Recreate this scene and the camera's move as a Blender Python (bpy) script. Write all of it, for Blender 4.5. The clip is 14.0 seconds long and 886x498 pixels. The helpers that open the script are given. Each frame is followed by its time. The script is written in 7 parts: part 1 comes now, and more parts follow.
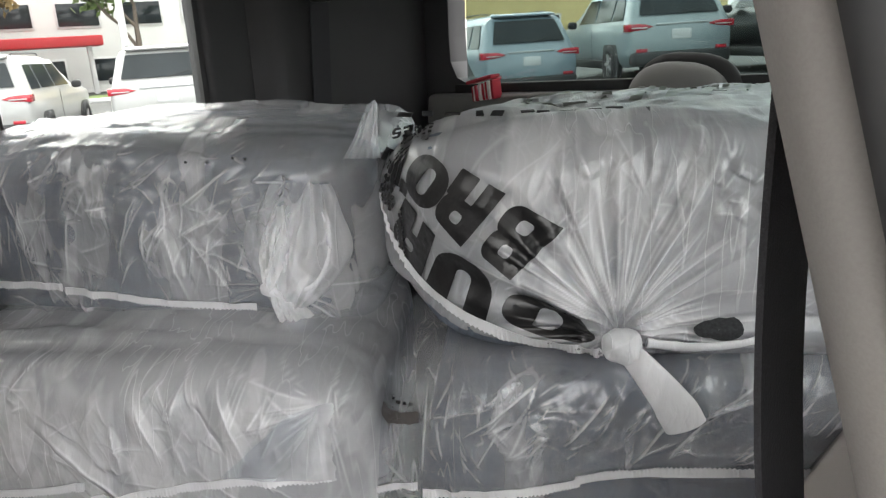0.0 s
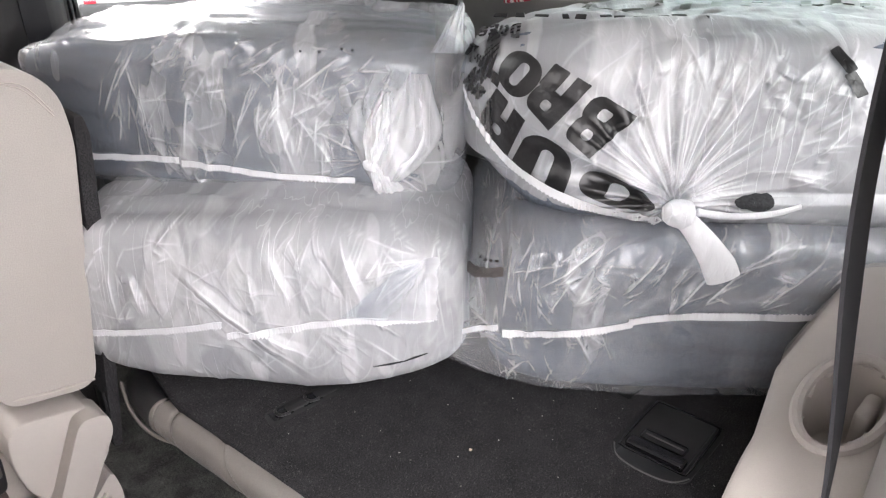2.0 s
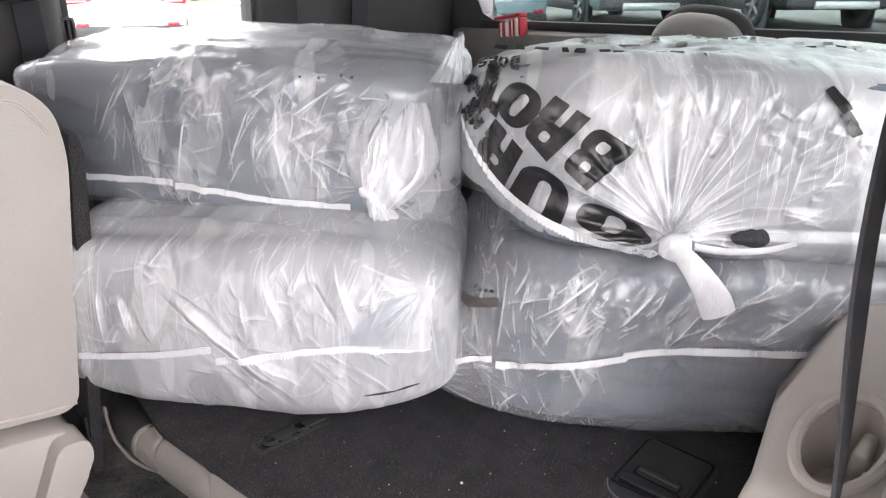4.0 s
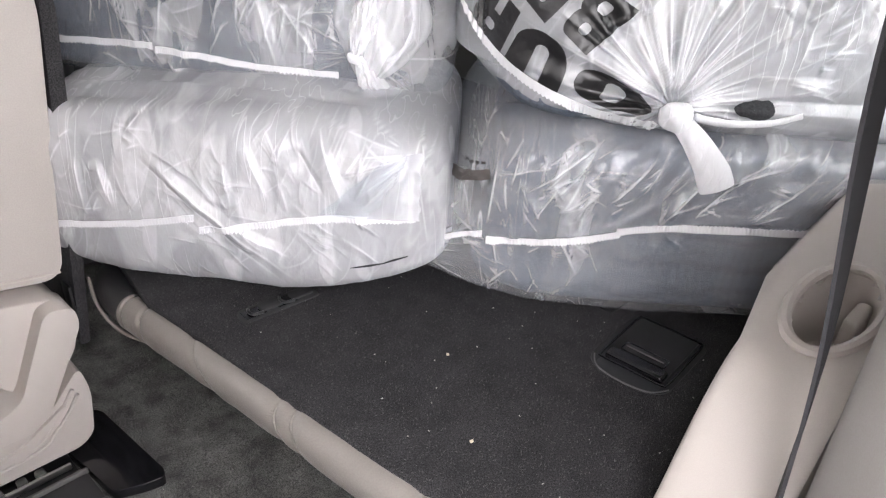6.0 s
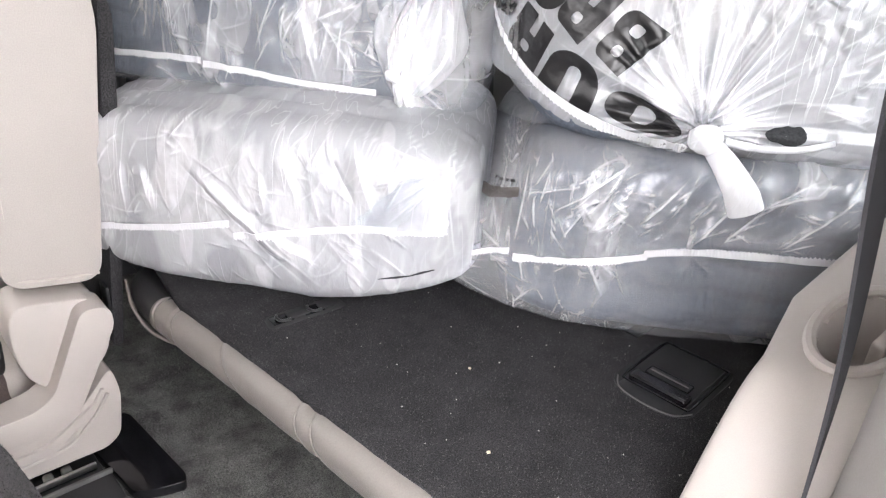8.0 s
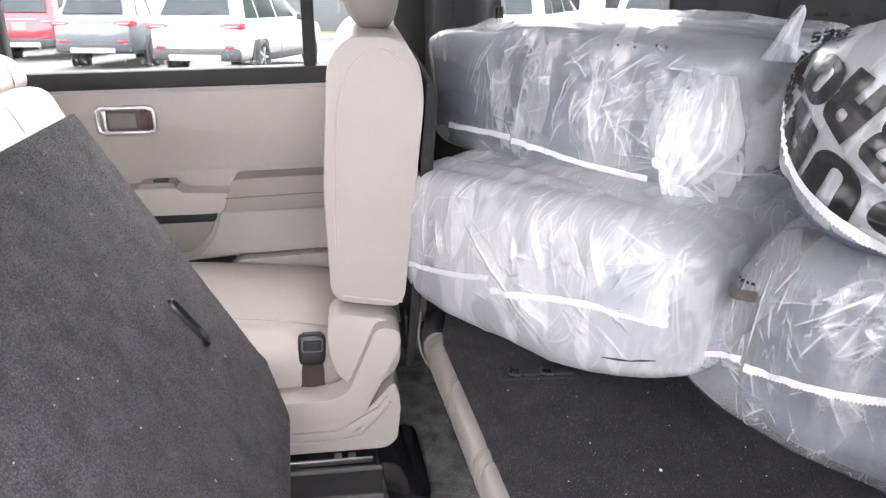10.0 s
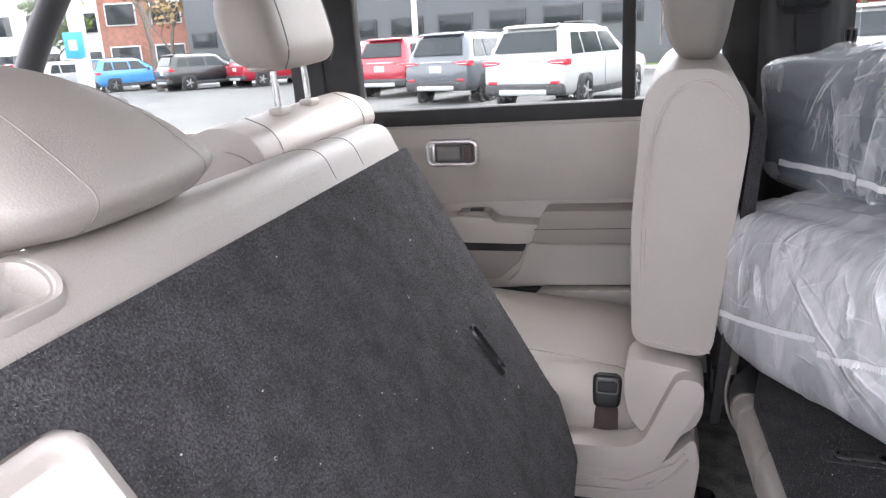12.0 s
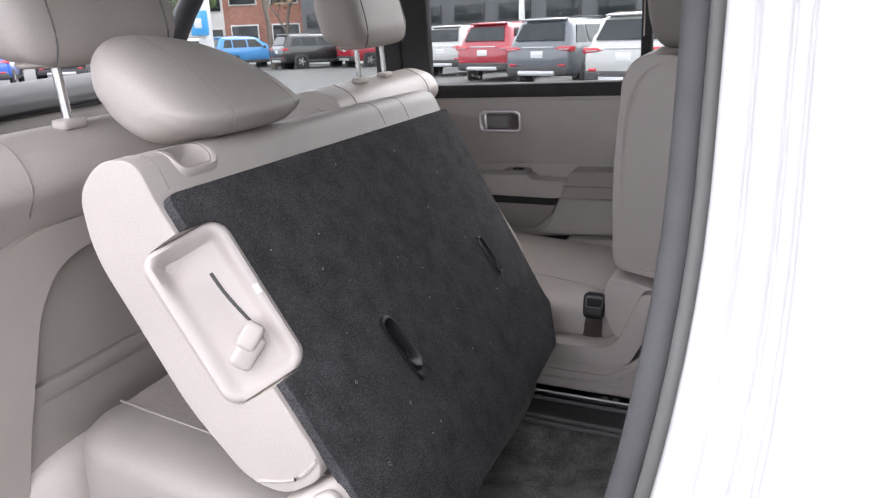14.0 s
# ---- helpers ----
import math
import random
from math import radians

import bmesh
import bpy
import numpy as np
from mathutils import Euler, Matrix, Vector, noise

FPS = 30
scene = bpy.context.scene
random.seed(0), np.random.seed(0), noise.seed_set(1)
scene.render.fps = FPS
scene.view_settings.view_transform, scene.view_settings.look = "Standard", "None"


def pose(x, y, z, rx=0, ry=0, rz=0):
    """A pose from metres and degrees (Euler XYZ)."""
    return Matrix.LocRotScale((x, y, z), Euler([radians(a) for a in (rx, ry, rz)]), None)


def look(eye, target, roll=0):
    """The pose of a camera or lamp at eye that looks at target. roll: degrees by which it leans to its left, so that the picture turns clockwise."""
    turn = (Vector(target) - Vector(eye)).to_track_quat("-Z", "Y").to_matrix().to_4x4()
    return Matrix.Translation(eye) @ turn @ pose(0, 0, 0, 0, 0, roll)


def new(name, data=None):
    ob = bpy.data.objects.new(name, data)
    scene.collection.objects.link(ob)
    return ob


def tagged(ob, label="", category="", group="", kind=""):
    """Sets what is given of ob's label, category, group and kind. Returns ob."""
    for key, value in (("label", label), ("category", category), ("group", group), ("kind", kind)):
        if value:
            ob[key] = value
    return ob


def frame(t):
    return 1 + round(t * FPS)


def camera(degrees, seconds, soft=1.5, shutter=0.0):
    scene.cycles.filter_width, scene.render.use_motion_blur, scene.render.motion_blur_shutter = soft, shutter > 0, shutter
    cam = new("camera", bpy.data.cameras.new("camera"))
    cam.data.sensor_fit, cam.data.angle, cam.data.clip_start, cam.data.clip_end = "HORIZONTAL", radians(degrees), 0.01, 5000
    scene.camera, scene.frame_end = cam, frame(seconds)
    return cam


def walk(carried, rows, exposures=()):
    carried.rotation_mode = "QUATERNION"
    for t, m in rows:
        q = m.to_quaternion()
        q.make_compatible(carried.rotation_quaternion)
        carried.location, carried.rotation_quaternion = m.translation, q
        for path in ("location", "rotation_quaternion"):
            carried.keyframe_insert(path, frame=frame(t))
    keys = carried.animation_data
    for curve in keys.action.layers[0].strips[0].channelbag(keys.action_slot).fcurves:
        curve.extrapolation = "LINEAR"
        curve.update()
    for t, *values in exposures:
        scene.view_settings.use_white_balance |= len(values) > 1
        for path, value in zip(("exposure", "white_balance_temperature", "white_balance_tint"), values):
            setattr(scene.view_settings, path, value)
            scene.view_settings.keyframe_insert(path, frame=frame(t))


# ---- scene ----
cam = camera(62.7, 14.0, soft=1.3)
PATH = [
    (0, (0.193, 0.186, 0.875), (1.481, 1.574, 0.233), -2.1),
    (0.5, (0.112, 0.241, 0.897), (1.357, 1.661, 0.237), -2.3),
    (1, (0.046, 0.222, 0.895), (1.271, 1.622, 0.16), -1.9),
    (1.5, (-0.019, 0.188, 0.9), (1.237, 1.489, 0.046), -0.7),
    (2, (-0.041, 0.177, 0.903), (1.245, 1.428, 0.02), 0.3),
    (2.5, (-0.04, 0.184, 0.897), (1.272, 1.423, 0.035), 1.1),
    (3, (-0.046, 0.191, 0.901), (1.286, 1.434, 0.076), 1.6),
    (3.2, (-0.048, 0.191, 0.9), (1.291, 1.438, 0.092), 1.8),
    (5.3, (-0.044, 0.182, 0.894), (1.291, 1.424, 0.073), 2.5),
    (5.5, (-0.043, 0.18, 0.89), (1.277, 1.405, 0.018), 2.7),
    (6, (-0.036, 0.178, 0.828), (1.236, 1.348, -0.18), 3.5),
    (6.5, (-0.049, 0.168, 0.762), (1.191, 1.292, -0.333), 4.3),
    (7, (-0.054, 0.151, 0.755), (1.177, 1.259, -0.367), 5.0),
    (7.5, (-0.062, 0.153, 0.776), (1.188, 1.302, -0.281), 5.3),
    (7.7, (-0.061, 0.151, 0.79), (1.204, 1.346, -0.195), 5.0),
    (9.8, (0.178, 0.021, 0.821), (0.529, 1.839, 0.065), -0.4),
    (10, (0.186, -0.025, 0.823), (0.388, 1.82, 0.076), -0.6),
    (10.5, (0.23, -0.171, 0.824), (0.081, 1.685, 0.094), -1.9),
    (11, (0.233, -0.161, 0.832), (-0.14, 1.674, 0.13), -2.9),
    (11.5, (0.215, -0.09, 0.82), (-0.323, 1.72, 0.161), -4.2),
    (12, (0.195, 0.003, 0.823), (-0.43, 1.797, 0.196), -5.1),
    (12.5, (0.164, -0.014, 0.84), (-0.598, 1.736, 0.243), -5.7),
    (13, (0.2, -0.127, 0.832), (-0.65, 1.581, 0.235), -5.6),
    (13.5, (0.311, -0.339, 0.831), (-0.578, 1.342, 0.212), -5.1),
    (14, (0.481, -0.347, 0.837), (-0.386, 1.336, 0.192), -4.3),
]
EXPOSURES = [(0, 2.55, 6750, 10), (0.5, 3.2, 6700, 11), (1.4, 3.5, 6700, 16), (3.0, 3.62, 6700, 16), (6.0, 3.63, 6650, 16), (7.0, 3.85, 6600, 17), (7.5, 4.0, 6600, 15), (9.8, 3.75, 6500, 17), (10.5, 3.65, 6400, 18), (11.0, 3.25, 6400, 19), (11.5, 3.1, 6350, 17), (12.5, 2.93, 6250, 17), (13.5, 2.48, 6300, 16), (14.0, 2.15, 6300, 17)]
walk(cam, [(t, look(eye, target, roll)) for t, eye, target, roll in PATH], EXPOSURES)

# ---- light: bright overcast day ----
world = bpy.data.worlds.new("overcast_sky")
scene.world = world
world.use_nodes = True
wn = world.node_tree
sky = wn.nodes.new("ShaderNodeTexSky")
sky.sky_type, sky.sun_disc = "NISHITA", False
sky.sun_elevation, sky.sun_rotation = radians(46), radians(12)
sky.air_density, sky.dust_density = 1.0, 4.0
wash = wn.nodes.new("ShaderNodeMixRGB")
wash.inputs[0].default_value = 0.35
wash.inputs[2].default_value = (12.2, 12.2, 12.2, 1)
cloud = wn.nodes.new("ShaderNodeHueSaturation")
cloud.inputs["Saturation"].default_value = 0.2
wn.links.new(sky.outputs[0], cloud.inputs["Color"])
wn.links.new(cloud.outputs[0], wash.inputs[1])
wn.links.new(wash.outputs[0], wn.nodes["Background"].inputs[0])
wn.nodes["Background"].inputs[1].default_value = 0.15
sun_data = bpy.data.lights.new("sun", "SUN")
sun_data.energy, sun_data.angle, sun_data.color = 0.5, radians(60), (1.0, 0.97, 0.95)
sun = new("sun", sun_data)
sun.matrix_world = look((1.8, 7.9, 7.5), (0.3, 0.8, 0))

# ---- materials ----
def material(name, color, rough=0.6, metal=0.0, grain=0.0, grain_size=400.0, stain=0.0, stain_size=6.0, bump=0.0, coat=0.0, sheen=0.0):
    """A principled surface with fine grain, broad stains and fine relief."""
    m = bpy.data.materials.new(name)
    m.use_nodes = True
    t = m.node_tree
    p = t.nodes["Principled BSDF"]
    p.inputs["Base Color"].default_value = (*color, 1)
    p.inputs["Roughness"].default_value, p.inputs["Metallic"].default_value = rough, metal
    p.inputs["Coat Weight"].default_value, p.inputs["Sheen Weight"].default_value = coat, sheen
    co = t.nodes.new("ShaderNodeTexCoord")
    last = None
    if grain or stain:
        rgb = t.nodes.new("ShaderNodeRGB")
        rgb.outputs[0].default_value = (*color, 1)
        last = rgb.outputs[0]
    for amount, size, detail in ((grain, grain_size, 2), (stain, stain_size, 5)):
        if not amount:
            continue
        n = t.nodes.new("ShaderNodeTexNoise")
        n.inputs["Scale"].default_value, n.inputs["Detail"].default_value = size, detail
        t.links.new(co.outputs["Object"], n.inputs["Vector"])
        r = t.nodes.new("ShaderNodeMapRange")
        r.inputs[1].default_value, r.inputs[2].default_value = 0.3, 0.7
        r.inputs[3].default_value, r.inputs[4].default_value = 1 - amount, 1 + amount
        t.links.new(n.outputs[0], r.inputs[0])
        x = t.nodes.new("ShaderNodeVectorMath")
        x.operation = "SCALE"
        t.links.new(last, x.inputs[0])
        t.links.new(r.outputs[0], x.inputs["Scale"])
        last = x.outputs[0]
    if last is not None:
        t.links.new(last, p.inputs["Base Color"])
    if bump:
        n = t.nodes.new("ShaderNodeTexNoise")
        n.inputs["Scale"].default_value, n.inputs["Detail"].default_value = grain_size, 3
        t.links.new(co.outputs["Object"], n.inputs["Vector"])
        b = t.nodes.new("ShaderNodeBump")
        b.inputs["Strength"].default_value, b.inputs["Distance"].default_value = bump, 0.002
        t.links.new(n.outputs[0], b.inputs["Height"])
        t.links.new(b.outputs[0], p.inputs["Normal"])
    return m


LEATHER = material("greige_leather", (0.42, 0.385, 0.354), 0.48, grain=0.05, grain_size=500, stain=0.05, stain_size=5, bump=0.25)
LEATHER_DARK = material("taupe_leather", (0.27, 0.247, 0.227), 0.5, grain=0.05, grain_size=500, stain=0.05, bump=0.25)
PLASTIC = material("greige_plastic", (0.45, 0.411, 0.381), 0.5, grain=0.03, grain_size=900, stain=0.04, bump=0.12)
DOOR_TRIM = material("taupe_door_trim", (0.40, 0.375, 0.345), 0.55, grain=0.04, grain_size=700, stain=0.05, bump=0.15)
TRIM_DARK = material("charcoal_trim", (0.034, 0.034, 0.036), 0.6, grain=0.06, grain_size=600, stain=0.1, bump=0.15)
TRIM_GREY = material("grey_pillar_trim", (0.11, 0.108, 0.105), 0.6, grain=0.04, grain_size=600, stain=0.06, bump=0.12)
CARPET = material("charcoal_carpet", (0.034, 0.033, 0.035), 0.95, grain=0.75, grain_size=600, stain=0.22, stain_size=30, bump=1.0)
CARPET.node_tree.nodes["Principled BSDF"].inputs["Specular IOR Level"].default_value = 0.22
# lighter copy of the charcoal carpet, as lit on the near seat back
CARPET_LIT = material("charcoal_carpet_lit", (0.046, 0.045, 0.048), 0.95, grain=0.6, grain_size=420, stain=0.38, stain_size=26, bump=1.0)
CARPET_FLOOR = material("dark_floor_carpet", (0.130, 0.132, 0.124), 0.95, grain=0.8, grain_size=520, stain=0.55, stain_size=22, bump=1.0, sheen=0.06)


def fibres(name, shades):
    """Carpet fibres, each of a shade of its own."""
    m = material(name, shades[0], 0.95)
    t = m.node_tree
    geo, ramp = t.nodes.new("ShaderNodeNewGeometry"), t.nodes.new("ShaderNodeValToRGB")
    for e, c, at in zip(ramp.color_ramp.elements, shades, (0.45, 1.0)):
        e.color, e.position = (*c, 1), at
    t.links.new(geo.outputs["Random Per Island"], ramp.inputs[0])
    t.links.new(ramp.outputs[0], t.nodes["Principled BSDF"].inputs["Base Color"])
    t.nodes["Principled BSDF"].inputs["Specular IOR Level"].default_value = 0.15
    return m


PILE = fibres("charcoal_fibres", ((0.024, 0.0235, 0.025), (0.125, 0.120, 0.122)))
# lighter copy of the fibres above, for the brighter lit near seat
PILE_LIT = fibres("charcoal_fibres_lit", ((0.036, 0.035, 0.037), (0.14, 0.136, 0.140)))
PILE_FLOOR = fibres("dark_floor_fibres", ((0.070, 0.072, 0.068), (0.30, 0.30, 0.285)))
BLACK = material("black_plastic", (0.012, 0.012, 0.013), 0.35, stain=0.3, stain_size=30, bump=0.05, grain_size=300)
BLACK_MATT = material("black_rubber", (0.02, 0.02, 0.021), 0.75, stain=0.2, stain_size=20)
CHROME = material("chrome", (0.90, 0.90, 0.91), 0.24, metal=1.0)
STEEL = material("brushed_steel", (0.55, 0.55, 0.55), 0.3, metal=1.0)
WEBBING = material("dark_webbing", (0.022, 0.022, 0.026), 0.7, grain=0.3, grain_size=900, bump=0.4)
WEBBING_BROWN = material("brown_webbing", (0.10, 0.075, 0.07), 0.75, grain=0.3, grain_size=700, bump=0.4)
WHITE_PAINT = material("white_car_paint", (0.70, 0.70, 0.70), 0.25, coat=0.6, stain=0.03, stain_size=3)
THREAD = material("light_thread", (0.50, 0.46, 0.42), 0.8)
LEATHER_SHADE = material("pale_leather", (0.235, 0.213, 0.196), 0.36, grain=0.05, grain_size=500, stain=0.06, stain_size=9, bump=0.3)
LEATHER_RIB = material("ribbed_leather", (0.25, 0.222, 0.205), 0.5, grain=0.08, grain_size=500, bump=0.3)
LEATHER_RIB2 = material("ribbed_taupe_leather", (0.22, 0.20, 0.18), 0.55, grain=0.08, grain_size=300, bump=0.5)
LINT = material("lint", (0.45, 0.43, 0.40), 0.9)
CRUMB = material("crumb", (0.72, 0.62, 0.48), 0.8)
CLOTH_RED = material("red_cloth", (0.45, 0.03, 0.05), 0.85, grain=0.15, grain_size=600)
CLOTH_WHITE = material("white_cloth", (0.75, 0.73, 0.70), 0.85, grain=0.1, grain_size=600)


def glass(name, tint=(0.96, 0.98, 0.97)):
    """Thin window glass: clear, with a reflection that grows at a slant."""
    m = bpy.data.materials.new(name)
    m.use_nodes = True
    t = m.node_tree
    t.nodes.clear()
    c, g, f = t.nodes.new("ShaderNodeBsdfTransparent"), t.nodes.new("ShaderNodeBsdfGlossy"), t.nodes.new("ShaderNodeFresnel")
    x, o = t.nodes.new("ShaderNodeMixShader"), t.nodes.new("ShaderNodeOutputMaterial")
    c.inputs[0].default_value = (*tint, 1)
    g.inputs["Roughness"].default_value = 0.03
    f.inputs[0].default_value = 1.35
    t.links.new(f.outputs[0], x.inputs[0])
    t.links.new(c.outputs[0], x.inputs[1])
    t.links.new(g.outputs[0], x.inputs[2])
    t.links.new(x.outputs[0], o.inputs[0])
    return m


GLASS = glass("window_glass", (0.86, 0.88, 0.87))
GLASS_TINT = glass("tinted_glass", (0.46, 0.52, 0.51))
PILLAR = material("grey_beige_trim", (0.34, 0.32, 0.305), 0.6, grain=0.04, grain_size=700, stain=0.06, bump=0.12)
DROPS = material("water_drop", (0.35, 0.37, 0.38), 0.05)
LEATHER_BLACK = material("black_leather", (0.03, 0.03, 0.031), 0.45, grain=0.1, grain_size=400, stain=0.1, bump=0.3)
HEADLINER = material("pale_headliner", (0.76, 0.745, 0.72), 0.9, grain=0.06, grain_size=600, stain=0.04, bump=0.2)
RUBBER_GREY = material("grey_rubber", (0.066, 0.066, 0.069), 0.7, stain=0.1, stain_size=20)
WIPER_GREY = material("mid_grey_trim", (0.19, 0.188, 0.18), 0.55, grain=0.04, grain_size=600, stain=0.06, bump=0.12)
BLACK_GLOSS = material("glossy_black_plastic", (0.010, 0.010, 0.012), 0.14, stain=0.4, stain_size=40, bump=0.04, grain_size=120)
DASH = material("grey_dashboard", (0.17, 0.17, 0.172), 0.9, grain=0.05, grain_size=500, stain=0.06, bump=0.2)

# seat shell and leather toned down to offset the door's strong light
SHELL = material("taupe_seat_shell", (0.36, 0.328, 0.30), 0.5, grain=0.03, grain_size=900, stain=0.05, bump=0.12)
LEATHER_MID = material("greige_headrest_leather", (0.38, 0.348, 0.32), 0.5, grain=0.05, grain_size=500, stain=0.05, bump=0.25)
READOUT = material("lit_readout", (0.1, 0.4, 0.5), 0.4)
READOUT.node_tree.nodes["Principled BSDF"].inputs["Emission Color"].default_value = (0.25, 0.8, 1.0, 1)
READOUT.node_tree.nodes["Principled BSDF"].inputs["Emission Strength"].default_value = 0.12
DASH.node_tree.nodes["Principled BSDF"].inputs["Specular IOR Level"].default_value = 0.2

# ---- building helpers ----
def thing(name, label, category, at=(0, 0, 0), group="", kind=""):
    e = new(name)
    e.empty_display_size = 0.05
    e.location = at
    return tagged(e, label, category, group, kind)


def part(name, bm, mat, parent=None, label="", smooth=True, m=None):
    """Links bm, given in world metres or in the frame m, as one mesh; under parent where there is one."""
    bmesh.ops.recalc_face_normals(bm, faces=bm.faces)
    me = bpy.data.meshes.new(name)
    bm.to_mesh(me)
    bm.free()
    for one in mat if isinstance(mat, (list, tuple)) else (mat,):
        me.materials.append(one)
    if smooth:
        me.polygons.foreach_set("use_smooth", [True] * len(me.polygons))
        me.set_sharp_from_angle(angle=radians(42))
    ob = new(name, me)
    ob.matrix_basis = m if m is not None else Matrix.Identity(4)
    if parent is not None:
        ob.parent = parent
        world = Matrix.Identity(4)
        base = parent
        while base is not None:
            world = base.matrix_parent_inverse @ base.matrix_basis @ world
            base = base.parent
        ob.matrix_parent_inverse = world.inverted()
    if label:
        ob["label"] = label
    return ob


def rbox(size, at=(0, 0, 0), r=0.01, seg=2, m=None, bm=None):
    """A box with rounded edges."""
    b = bmesh.new()
    bmesh.ops.create_cube(b, size=1)
    bmesh.ops.scale(b, vec=size, verts=b.verts)
    if r:
        bmesh.ops.bevel(b, geom=list(b.edges), offset=min(r, min(size) * 0.49), segments=seg, affect="EDGES", profile=0.5)
    mm = (m if m is not None else Matrix.Identity(4)) @ Matrix.Translation(at)
    bmesh.ops.transform(b, matrix=mm, verts=b.verts)
    return join(bm, b)


def join(bm, b):
    if bm is None:
        return b
    me = bpy.data.meshes.new("temp")
    b.to_mesh(me)
    b.free()
    bm.from_mesh(me)
    bpy.data.meshes.remove(me)
    return bm


def prism(poly, lo, hi, axis="y", r=0.006, seg=2, bm=None):
    """A polygon in the plane across an axis, drawn out from lo to hi, edges rounded. axis y: (x, z); x: (y, z); z: (x, y)."""
    b = bmesh.new()
    put = {"y": lambda p, v: (p[0], v, p[1]), "x": lambda p, v: (v, p[0], p[1]), "z": lambda p, v: (p[0], p[1], v)}[axis]
    f = b.faces.new([b.verts.new(put(p, lo)) for p in poly])
    out = bmesh.ops.extrude_face_region(b, geom=[f])
    step = {"y": (0, hi - lo, 0), "x": (hi - lo, 0, 0), "z": (0, 0, hi - lo)}[axis]
    bmesh.ops.translate(b, vec=step, verts=[v for v in out["geom"] if isinstance(v, bmesh.types.BMVert)])
    bmesh.ops.recalc_face_normals(b, faces=b.faces)
    if r:
        bmesh.ops.bevel(b, geom=list(b.edges), offset=r, segments=seg, affect="EDGES", profile=0.5, clamp_overlap=True)
    return join(bm, b)


def smooth_poly(pts, rad=0.02, n=4):
    """A closed outline with its corners rounded."""
    out = []
    k = len(pts)
    for i in range(k):
        a, b, c = Vector(pts[i - 1]), Vector(pts[i]), Vector(pts[(i + 1) % k])
        d1, d2 = (a - b), (c - b)
        q = min(rad, d1.length * 0.45, d2.length * 0.45)
        p1, p2 = b + d1.normalized() * q, b + d2.normalized() * q
        for j in range(n + 1):
            s = j / n
            out.append(tuple((1 - s) ** 2 * p1 + 2 * s * (1 - s) * b + s * s * p2))
    return out


def spline(pts, n=8):
    """A smooth line through the given points."""
    v = [Vector(p) for p in pts]
    out = []
    for i in range(len(v) - 1):
        p0, p1, p2, p3 = v[max(i - 1, 0)], v[i], v[i + 1], v[min(i + 2, len(v) - 1)]
        for j in range(n):
            s = j / n
            out.append(0.5 * (2 * p1 + (p2 - p0) * s + (2 * p0 - 5 * p1 + 4 * p2 - p3) * s * s + (3 * p1 - p0 - 3 * p2 + p3) * s**3))
    out.append(v[-1])
    return out


def tube(pts, r, sides=8, flat=1.0, bm=None, up=(0, 0, 1), caps=True):
    """A tube along points; flat squeezes it across up; r may be a list."""
    b = bmesh.new()
    pts = [Vector(p) for p in pts]
    rings = []
    for i, p in enumerate(pts):
        d = (pts[min(i + 1, len(pts) - 1)] - pts[max(i - 1, 0)]).normalized()
        s = d.cross(Vector(up))
        s = s.normalized() if s.length > 1e-6 else d.orthogonal().normalized()
        u = s.cross(d).normalized()
        rr = r[i] if isinstance(r, (list, tuple)) else r
        rings.append([b.verts.new(p + s * rr * math.cos(2 * math.pi * k / sides) + u * rr * flat * math.sin(2 * math.pi * k / sides)) for k in range(sides)])
    for a, c in zip(rings, rings[1:]):
        for k in range(sides):
            b.faces.new((a[k], a[(k + 1) % sides], c[(k + 1) % sides], c[k]))
    if caps:
        b.faces.new(rings[0][::-1])
        b.faces.new(rings[-1])
    return join(bm, b)


def ribbon(pts, width, thick, side, bm=None):
    """A flat strap along points, its width across along side."""
    b = bmesh.new()
    pts = [Vector(p) for p in pts]
    rings = []
    for i, p in enumerate(pts):
        d = (pts[min(i + 1, len(pts) - 1)] - pts[max(i - 1, 0)]).normalized()
        s = Vector(side[i] if isinstance(side[0], (tuple, list, Vector)) else side)
        s = (s - d * s.dot(d)).normalized()
        u = d.cross(s)
        rings.append([b.verts.new(p + s * width / 2 * i1 + u * thick / 2 * i2) for i1, i2 in ((-1, -1), (1, -1), (1, 1), (-1, 1))])
    for a, c in zip(rings, rings[1:]):
        for k in range(4):
            b.faces.new((a[k], a[(k + 1) % 4], c[(k + 1) % 4], c[k]))
    b.faces.new(rings[0][::-1])
    b.faces.new(rings[-1])
    return join(bm, b)


def frame_xyz(o, x, y, z):
    """A placing matrix from an origin and three axes."""
    m = Matrix((Vector(x), Vector(y), Vector(z))).transposed().to_4x4()
    m.translation = Vector(o)
    return m


